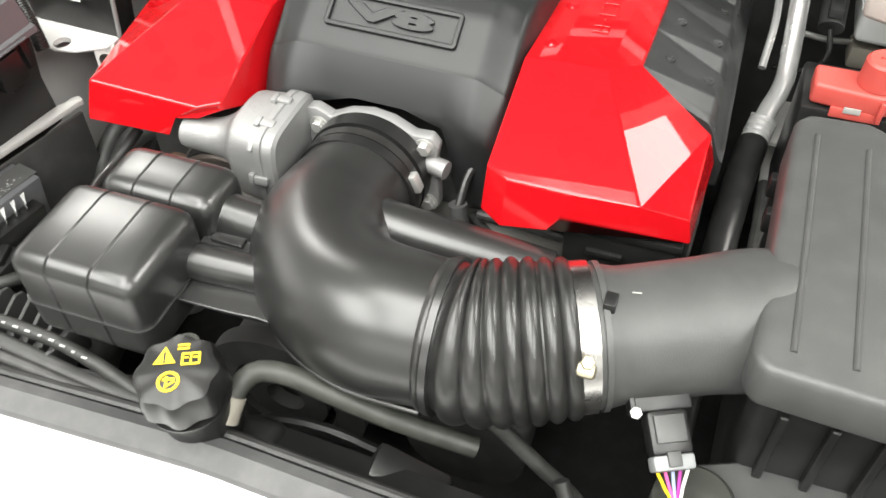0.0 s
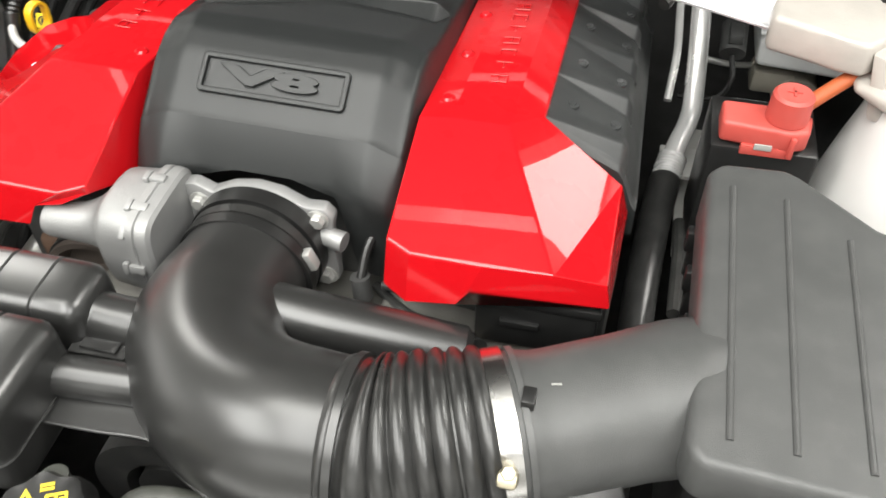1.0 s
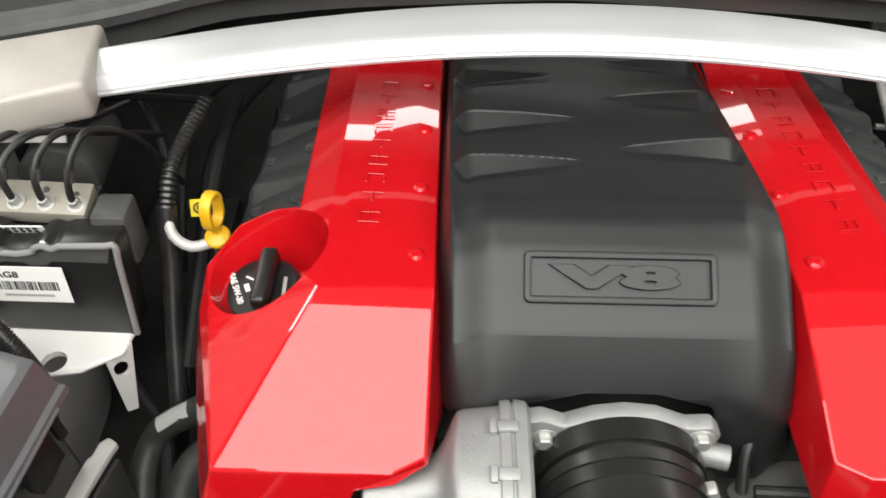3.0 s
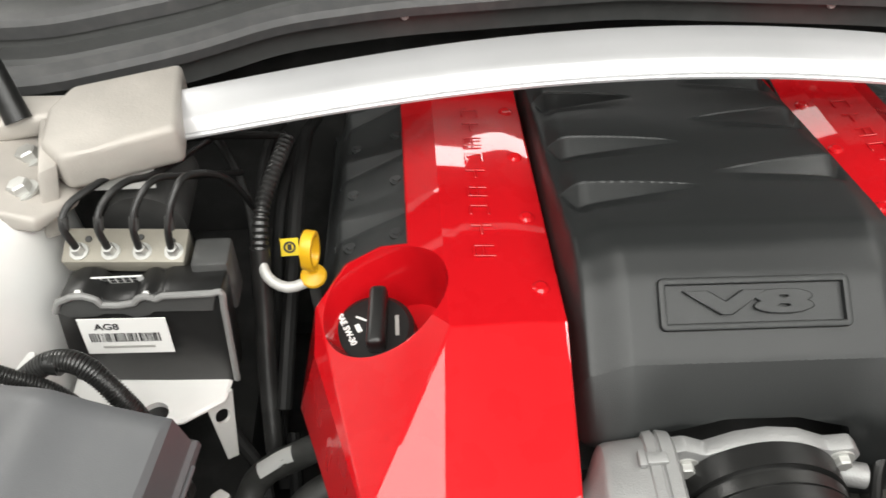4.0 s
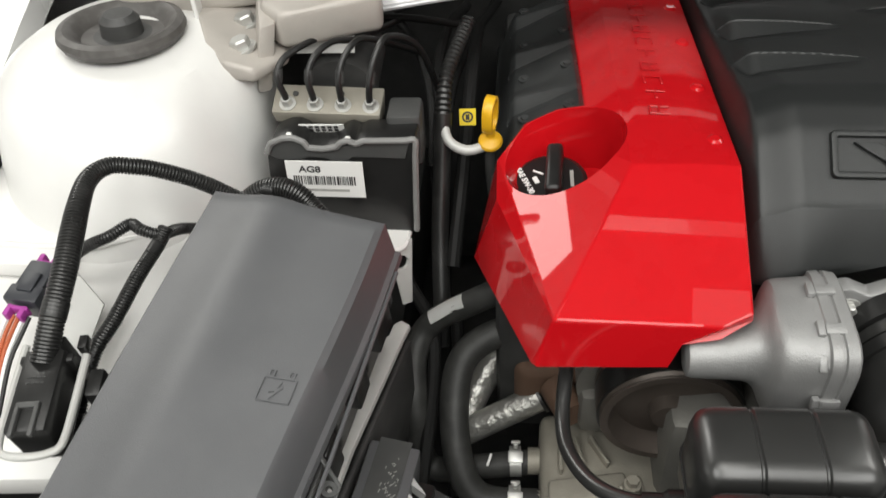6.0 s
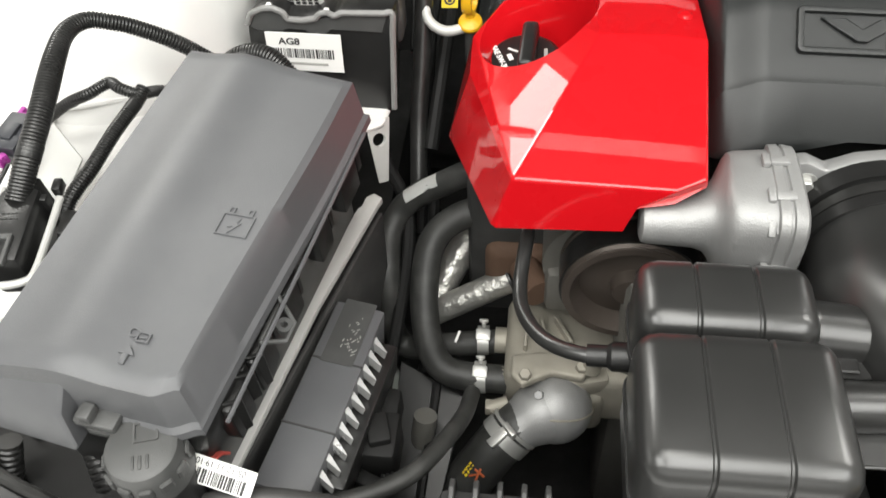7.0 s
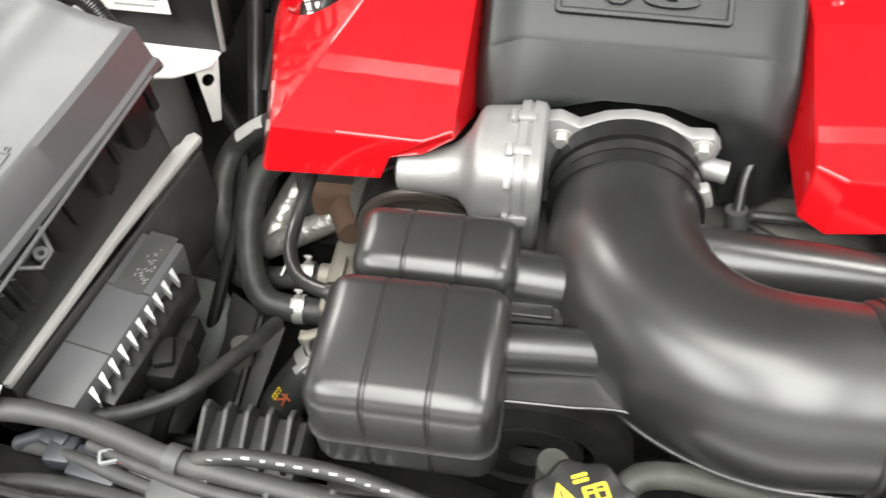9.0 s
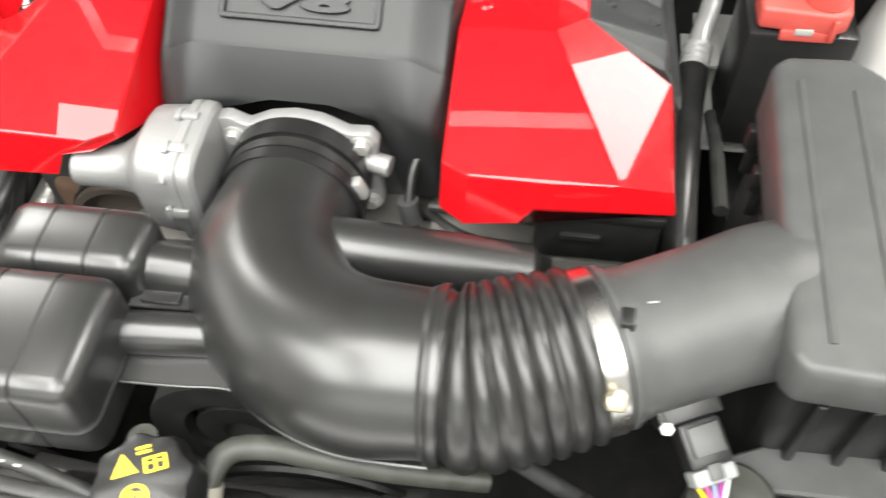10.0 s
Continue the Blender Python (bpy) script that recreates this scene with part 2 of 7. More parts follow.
def sweep(pts, r, seg=16, step=0.006, flat=1.0, up=(0, 0, 1), caps=True, raw=False, wave=None):
    """A tube along pts. r: a radius, or a function of the way done (0 to 1). wave: (pitch, depth) of a corrugation. flat: height to width."""
    path = [Vector(q) for q in pts] if raw else smooth_path(pts, min(step, wave[0] / 4) if wave else step)
    bm = bmesh.new()
    rings, side, run = [], None, 0.0
    total = sum((b - a).length for a, b in zip(path, path[1:]))
    for i, c in enumerate(path):
        d = (path[min(i + 1, len(path) - 1)] - path[max(i - 1, 0)]).normalized()
        if side is None:
            side = d.cross(Vector(up))
            if side.length < 0.1:
                side = d.cross(Vector((1, 0, 0)))
        side = (side - d * side.dot(d)).normalized()
        over = side.cross(d)
        if i:
            run += (c - path[i - 1]).length
        rad = r(run / total) if callable(r) else r
        fl = flat(run / total) if callable(flat) else flat
        if wave:
            rad += wave[1] * (1 if (run / wave[0]) % 1 < 0.55 else -1)
        rings.append([bm.verts.new(c + side * (rad * math.cos(2 * math.pi * k / seg)) + over * (rad * fl * math.sin(2 * math.pi * k / seg))) for k in range(seg)])
    for a, b in zip(rings, rings[1:]):
        for k in range(seg):
            bm.faces.new((a[k], a[(k + 1) % seg], b[(k + 1) % seg], b[k]))
    if caps:
        bm.faces.new(rings[0][::-1])
        bm.faces.new(rings[-1])
    return bm


def ring_at(c, axis, r0, r1, width, seg=32):
    """A band of inner radius r0, outer radius r1 round an axis through c."""
    turn = Vector(axis).to_track_quat("Z", "Y").to_matrix().to_4x4()
    h = width / 2
    return lathe([(r0, -h), (r1, -h), (r1, h), (r0, h), (r0, -h)], seg, Matrix.Translation(c) @ turn)


def bolt(c, axis, r=0.007, h=0.006, washer=True):
    """A hexagon-headed bolt on a washer."""
    turn = Matrix.Translation(c) @ Vector(axis).to_track_quat("Z", "Y").to_matrix().to_4x4()
    bm = lathe([(0, 0), (r, 0), (r, h * 0.85), (r * 0.85, h), (0, h)], 6, turn)
    if washer:
        bm = join(bm, lathe([(0, -0.0015), (r * 1.45, -0.0015), (r * 1.45, 0.0008), (0, 0.0008)], 20, turn))
    return bm


def height_grid(xs, ys, z, skirt=None):
    """A surface over a grid with z(x, y); skirt: the height at which side walls end."""
    bm = bmesh.new()
    rows = [[bm.verts.new((x, y, z(x, y))) for x in xs] for y in ys]
    for a, b in zip(rows, rows[1:]):
        for i in range(len(xs) - 1):
            bm.faces.new((a[i], a[i + 1], b[i + 1], b[i]))
    if skirt is not None:
        edge = rows[0] + [r[-1] for r in rows[1:]] + rows[-1][-2::-1] + [r[0] for r in rows[-2:0:-1]]
        low = [bm.verts.new((v.co.x, v.co.y, skirt)) for v in edge]
        k = len(edge)
        for i in range(k):
            bm.faces.new((edge[i], edge[(i + 1) % k], low[(i + 1) % k], low[i]))
    return bm


def lettering(text, size, depth, m, mat, parent, name="lettering", label="", wide=1.0, bold=0.0, relief=0.0):
    cu = bpy.data.curves.new(name, "FONT")
    cu.bevel_depth = relief
    cu.body, cu.size, cu.extrude, cu.align_x, cu.align_y, cu.offset = text, size, depth, "CENTER", "CENTER", bold
    tmp = new(name, cu)
    bpy.context.view_layer.update()
    me = bpy.data.meshes.new_from_object(tmp.evaluated_get(bpy.context.evaluated_depsgraph_get()))
    bpy.data.objects.remove(tmp)
    bpy.data.curves.remove(cu)
    me.transform(m @ Matrix.Diagonal((wide, 1, 1, 1)))
    me.materials.clear()
    me.materials.append(mat)
    ob = new(name, me)
    ob.parent = parent
    ob.matrix_parent_inverse = parent.matrix_world.inverted()
    return tagged(ob, label)


def cut(ob, bm, angle=32.0):
    """Take the closed shape bm away from ob for good."""
    tool = new("tool", finish(bm, "tool", ob.data.materials[0]))
    mod = ob.modifiers.new("cut", "BOOLEAN")
    mod.object, mod.operation, mod.solver = tool, "DIFFERENCE", "EXACT"
    bpy.context.view_layer.update()
    me = bpy.data.meshes.new_from_object(ob.evaluated_get(bpy.context.evaluated_depsgraph_get()))
    ob.modifiers.clear()
    ob.data = me
    bpy.data.objects.remove(tool)
    me.shade_smooth()
    me.set_sharp_from_angle(angle=radians(angle))
    return ob


def axes(c, x, y):
    """A pose at c whose x and y lie along the given directions."""
    x, y = Vector(x).normalized(), Vector(y)
    z = x.cross(y).normalized()
    y = z.cross(x)
    return Matrix.Translation(c) @ Matrix((x, y, z)).transposed().to_4x4()


def lin(a, b, k):
    return [a + (b - a) * i / (k - 1) for i in range(k)]


def sstep(a, b, x):
    t = min(1.0, max(0.0, (x - a) / (b - a)))
    return t * t * (3 - 2 * t)


def pl(x, xs, zs):
    return float(np.interp(x, xs, zs))


def leg(pts, thick):
    """A bent sheet-metal leg: four outline points given a thickness."""
    q = [Vector(p) for p in pts]
    n_ = (q[1] - q[0]).cross(q[2] - q[0]).normalized() * thick
    k_ = len(q)
    return solid([tuple(p) for p in q] + [tuple(p - n_) for p in q], [tuple(range(k_)), tuple(range(2 * k_ - 1, k_ - 1, -1))] + [(i_, i_ + k_, (i_ + 1) % k_ + k_, (i_ + 1) % k_) for i_ in range(k_)], 0.0006, 1)

# ---- workshop round the car ----
def slab(name, a, b, mat, label, category, kind="structure"):
    ob = new(name, finish(span(a, b, 0.0), name, mat))
    return tagged(ob, label, category, kind=kind)


slab("floor", (-4.2, -4.4, -0.1), (4.2, 5.2, 0.0), CONCRETE, "plain grey concrete workshop floor", "floor")
slab("ceiling", (-4.2, -4.4, 3.2), (4.2, 5.2, 3.3), PLASTER, "plain pale grey workshop ceiling", "ceiling")
slab("wall_north", (-4.2, 5.0, 0.0), (4.2, 5.2, 3.2), PLASTER, "plain pale grey painted workshop wall", "wall")
slab("wall_west", (-4.2, -4.2, 0.0), (-4.0, 5.0, 3.2), PLASTER, "plain pale grey painted workshop wall", "wall")
slab("wall_east", (4.0, -4.2, 0.0), (4.2, 5.0, 3.2), PLASTER, "plain pale grey painted workshop wall", "wall")
slab("wall_south", (-4.2, -4.4, 0.0), (4.2, -4.2, 3.2), PLASTER, "plain pale grey painted workshop wall", "wall")

# ---- car body ----
car = thing("car", (0, 0, 0), "white car with its bonnet open, standing on the workshop floor", "car")


def nose(x):
    """The front edge of the engine bay in plan."""
    return pl(abs(x), [0.0, 0.2, 0.35, 0.43, 0.49, 0.54, 0.60, 0.70, 0.92], [-0.290, -0.298, -0.302, -0.292, -0.267, -0.250, -0.225, -0.17, -0.05])


def strip_along(xs, fn):
    """A closed band: fn(x) gives a ring of (y, z) for each x."""
    bm = bmesh.new()
    rings = [[bm.verts.new((x, y, z)) for y, z in fn(x)] for x in xs]
    k = len(rings[0])
    for a, b in zip(rings, rings[1:]):
        for i in range(k):
            bm.faces.new((a[i], a[(i + 1) % k], b[(i + 1) % k], b[i]))
    bm.faces.new(rings[0][::-1])
    bm.faces.new(rings[-1])
    return bm


xs = lin(-0.9, 0.9, 61)
part("front_bumper", strip_along(xs, lambda x: [(nose(x) - 0.028, 0.795), (nose(x) - 0.06, 0.797), (nose(x) - 0.16, 0.775), (nose(x) - 0.26, 0.70), (nose(x) - 0.32, 0.5),
     (nose(x) - 0.31, 0.25), (nose(x) - 0.27, 0.25), (nose(x) - 0.27, 0.5), (nose(x) - 0.22, 0.69), (nose(x) - 0.12, 0.76), (nose(x) - 0.028, 0.78)]), WHITE, car, "glossy white front bumper")
for s, nm in ((-1, "left"), (1, "right")):
    bm = bmesh.new()
    rings = []
    for y in lin(-0.30, 1.0, 20):
        inner = 0.70 + 0.03 * sstep(-0.3, 0.5, y)
        zt = 0.80 + 0.15 * sstep(-0.35, 0.5, y)
        ring = [(inner, zt - 0.03), (inner, zt), (inner + 0.06, zt + 0.005), (inner + 0.16, zt - 0.03), (inner + 0.22, zt - 0.14), (0.93, 0.55), (0.92, 0.3), (0.90, 0.3), (0.91, 0.55), (inner + 0.19, zt - 0.15), (inner + 0.13, zt - 0.06)]
        rings.append([bm.verts.new((s * x, y, z)) for x, z in ring])
    k = len(rings[0])
    for a, b in zip(rings, rings[1:]):
        for i in range(k):
            bm.faces.new((a[i], a[(i + 1) % k], b[(i + 1) % k], b[i]))
    bm.faces.new(rings[0][::-1])
    bm.faces.new(rings[-1])
    part("fender", bm, WHITE, car, "glossy white front wing")
    part("inner_apron", join(span((s * 0.70, -0.25, 0.35), (s * 0.685, 0.62, 0.80), 0.0), span((s * 0.56, -0.28, 0.60), (s * 0.70, 0.10, 0.64), 0.004)), PRIMER, car, "white painted inner wing panel")


def tower(s):
    """A strut tower: a domed top on a flaring body, pressed from sheet."""
    bm = bmesh.new()
    prof = [(0.0, 0.936), (0.05, 0.936), (0.058, 0.936), (0.085, 0.932), (0.102, 0.921), (0.113, 0.902), (0.117, 0.87), (0.120, 0.82), (0.122, 0.76), (0.124, 0.66), (0.125, 0.45)]
    if s > 0:
        prof = [(r + max(0.0, (0.90 - z) * 0.16), z) for r, z in prof]
    bm = lathe(prof, 56)
    for v in bm.verts:
        r = math.hypot(v.co.x, v.co.y)
        a = math.atan2(v.co.y, v.co.x)
        if v.co.z < 0.93:
            dent = math.exp(-((a - (-0.55)) / 0.22) ** 2) * math.exp(-((v.co.z - 0.905) / 0.03) ** 2)
            v.co.x -= 0.010 * dent * math.cos(a)
            v.co.y -= 0.010 * dent * math.sin(a)
            # the front of the tower runs out into the inner wing
            f = max(0.0, math.cos(a + math.pi / 2))
            v.co.y -= 0.10 * f * (0.93 - v.co.z) / 0.48 * 2.0
    bm.transform(Matrix.Translation((s * 0.605, 0.20 if s < 0 else 0.215, 0 if s < 0 else -0.025)) @ Matrix.Diagonal((-s if s < 0 else -1, 1, 1, 1)))
    bmesh.ops.recalc_face_normals(bm, faces=bm.faces)
    return bm


for s in (-1, 1):
    t_ = part("strut_tower", tower(s), PRIMER, car, "white painted sheet-metal strut tower")
    # ledge between tower and wing
    part("tower_ledge", span((s * 0.62, 0.02, 0.835), (s * 0.72, 0.62, 0.85), 0.004), PRIMER, car, "white painted wing ledge")

for s in (-1, 1):
    w = part("wheel", lathe([(0, 0.06), (0.20, 0.06), (0.215, 0.10), (0.23, 0.10), (0.24, 0.0), (0.23, -0.10), (0, -0.10)], 40, axes((s * 0.80, 0.2, 0.33), (0, 1, 0), (0, 0, 1))), STEEL, car, "metal wheel")
    part("tyre", lathe([(0.23, -0.11), (0.31, -0.12), (0.33, -0.08), (0.33, 0.08), (0.31, 0.12), (0.23, 0.11), (0.23, -0.11)], 40, axes((s * 0.80, 0.2, 0.33), (0, 1, 0), (0, 0, 1))), RUBBER, w, "black tyre")
part("firewall", span((-0.70, 0.56, 0.35), (0.70, 0.58, 0.93), 0.0), DARK, car, "dark firewall behind the engine")
part("undertray", span((-0.9, -0.55, 0.24), (0.9, 1.0, 0.26), 0.0), DARK, car, "dark tray under the engine")
part("bay_front_panel", span((-0.69, -0.335, 0.26), (0.69, -0.325, 0.76), 0.0), DARK, car, "dark panel behind the bumper")
for s in (-1, 1):
    part("frame_rail", span((s * 0.40, -0.30, 0.42), (s * 0.52, 0.56, 0.55), 0.01), DARK, car, "dark chassis rail")
part("scuttle_body", span((-0.8, 0.58, 0.3), (0.8, 1.0, 0.90), 0.0), DARK, car)
bm = bmesh.new()
q = [bm.verts.new(v) for v in ((-0.72, 0.70, 1.0), (0.72, 0.70, 1.0), (0.62, 1.35, 1.36), (-0.62, 1.35, 1.36))]
bm.faces.new(q)
bmesh.ops.solidify(bm, geom=bm.faces[:], thickness=0.006)
part("windscreen", bm, GLASS, car, "dark tinted windscreen")
# open bonnet: white inner frame with a dark felt pad, over the engine
hood_turn = Matrix.Translation((0, 0.60, 1.03)) @ Matrix.Rotation(radians(-64), 4, "X")
bm = join(span((-0.60, -1.12, 0.0), (0.60, -0.030, 0.018), 0.006), span((-0.52, -0.12, 0.004), (-0.49, 0.0, 0.016), 0.003), span((0.49, -0.12, 0.004), (0.52, 0.0, 0.016), 0.003))
bm.transform(hood_turn)
hood = part("bonnet", bm, WHITE, car, "open white bonnet seen from below")
bm = join(span((-0.56, -1.04, -0.016), (0.56, -0.034, -0.003), 0.006))
bm.transform(hood_turn)
part("insulation_pad", bm, PAD, hood, "dark felt pad under the bonnet")

# ---- engine ----
engine = thing("engine_block", (0, 0.1, 0.5), "dark cast engine block and heads under the covers", "engine")
part("block", join(span((-0.20, 0.02, 0.45), (0.20, 0.52, 0.80), 0.01), span((-0.29, 0.04, 0.62), (-0.12, 0.5, 0.79), 0.01), span((0.12, 0.04, 0.62), (0.29, 0.5, 0.79), 0.01)), DARK, engine)
part("front_case", join(span((-0.16, -0.05, 0.42), (0.16, 0.03, 0.76), 0.01), span((0.10, -0.045, 0.70), (0.27, 0.04, 0.775), 0.006)), CAST, engine, "grey cast front of the engine")

# centre cover over the intake manifold
# scoops: side, y at the tip, y at the outer end, x of the tip
VENTS = [(-1, 0.164, 0.171, 0.012), (-1, 0.232, 0.243, 0.008), (-1, 0.318, 0.330, 0.026), (1, 0.183, 0.206, 0.004), (1, 0.270, 0.291, 0.008), (1, 0.348, 0.366, 0.020)]
LEAN = 0.025  # the engine leans a little to the right


def cover_top(y):
    return pl(y, [-0.03, 0.03, 0.045, 0.075, 0.095, 0.115, 0.15, 0.185, 0.232, 0.272, 0.344, 0.43], [0.895, 0.9025, 0.9135, 0.9345, 0.9425, 0.9445, 0.938, 0.931, 0.922, 0.914, 0.899, 0.880])


def cover_z(x, y):
    z = sum(cover_top(y + d) for d in (-0.004, -0.002, 0, 0.002, 0.004)) / 5
    ax = abs(x)
    back = sstep(0.09, 0.17, y)
    z -= 0.005 * (ax / 0.10) ** 2.5 * back
    z -= (0.010 - 0.005 * back) * sstep(0.080 + 0.012 * back, 0.110 + 0.003 * back, ax) + 0.060 * sstep(0.108 + 0.003 * back, 0.127, ax)
    for s, y0, y1, xt in VENTS:
        u = (s * x - xt) / (0.108 - xt)
        if 0 < u < 1.05:
            g = min(u, 1.0) ** 0.9 * (1 - sstep(0.90, 1.03, u))
            w = 0.0022 + 0.0160 * g
            d = y - (y0 + (y1 - y0) * u)
            if d >= 0:
                z += 0.0055 * g * (1 - sstep(0.002, 0.050, d))
            elif d > -w:
                k = (d + w) / w
                z += 0.0120 * g * k - 0.0065 * g
            elif d > -w - 0.018:
                z -= 0.0065 * g * (1 - sstep(0.0, 0.018, -w - d))
            if 0 <= d < 0.0026:
                z += 0.0010 * min(1.0, 4 * g)
    return z


cover = thing("engine_cover", (0, 0.2, 0.85), "charcoal grained plastic cover over the intake manifold", "engine cover")
bm = height_grid(lin(-0.123, 0.123, 165), lin(0.030, 0.12, 80) + lin(0.1205, 0.39, 540) + lin(0.391, 0.42, 20), cover_z)
# the front wall runs down from the fold and arches over the throttle body
rows = []
xs = lin(-0.123, 0.123, 101)
for k in range(17):
    f = k / 16
    row = []
    for x in xs:
        ax = abs(x)
        zb = 0.871 - 0.010 * sstep(0.02, 0.06, ax) - 0.075 * sstep(0.058, 0.078, x) - 0.012 * sstep(0.09, 0.12, -x)
        ztop = cover_z(x, 0.030)
        zz = ztop + (zb - ztop) * f
        g = min(1.0, max(0.0, (ztop - zz) / 0.034))
        yy = 0.030 - (0.021 + 0.008 * sstep(0.05, 0.09, ax)) * (0.25 * (1 - (1 - g) ** 2) + 0.75 * g) * (1 - 0.45 * sstep(0.100, 0.123, ax))
        row.append(bm.verts.new((x, yy, zz)))
    rows.append(row)
for a, b in zip(rows, rows[1:]):
    for i in range(len(xs) - 1):
        bm.faces.new((a[i], b[i], b[i + 1], a[i + 1]))
inner = [bm.verts.new((v.co.x, v.co.y + 0.014, v.co.z + 0.002)) for v in rows[-1]]
for i in range(len(xs) - 1):
    bm.faces.new((rows[-1][i], inner[i], inner[i + 1], rows[-1][i + 1]))
bmesh.ops.remove_doubles(bm, verts=bm.verts, dist=0.0004)
for v in bm.verts:
    v.co.z -= LEAN * v.co.x
body = part("cover_body", bm, COVER, cover, angle=40)
part("side_wall", join(span((-0.121, 0.02, 0.78), (-0.1195, 0.42, 0.875), 0), span((0.1195, 0.02, 0.78), (0.121, 0.42, 0.875), 0), span((-0.12, 0.418, 0.78), (0.12, 0.42, 0.86), 0)), COVER, cover)
slope33 = axes((-0.002, 0.0605, 0.9246), (1, 0, -LEAN), (0, 0.03, 0.0203))


def rounded(w, h, r, k=5):
    pts = []
    for cx, cy, a0 in ((w / 2 - r, h / 2 - r, 0), (-w / 2 + r, h / 2 - r, 90), (-w / 2 + r, -h / 2 + r, 180), (w / 2 - r, -h / 2 + r, 270)):
        for i in range(k):
            a = radians(a0 + 90 * i / (k - 1))
            pts.append((cx + r * math.cos(a), cy + r * math.sin(a)))
    return pts


def frame_mesh(w, h, r, t, z0, z1, m):
    bm = bmesh.new()
    o, i = rounded(w, h, r), rounded(w - 2 * t, h - 2 * t, max(r - t, 0.0006))
    loops = [[bm.verts.new((x, y, z)) for x, y in pts] for pts, z in ((o, z0), ([(x * 0.994, y * 0.98) for x, y in o], z1), ([(x * 1.003, y * 1.01) for x, y in i], z1), (i, z0))]
    n = len(o)
    for a, b in zip(loops, loops[1:] + loops[:1]):
        for k in range(n):
            bm.faces.new((a[k], a[(k + 1) % n], b[(k + 1) % n], b[k]))
    bm.transform(m)
    return bm


part("badge_frame", bevel(frame_mesh(0.1235, 0.0340, 0.004, 0.0048, -0.001, 0.0038, slope33), 0.0009, 2, 50), COVER, body, "raised frame round the badge")
lettering("V8", 0.0190, 0.0012, slope33 @ Matrix.Translation((-0.002, -0.0003, 0.0018)), COVER, body, "badge_lettering", "raised V8 lettering", wide=3.55, bold=0.0008, relief=0.0005)


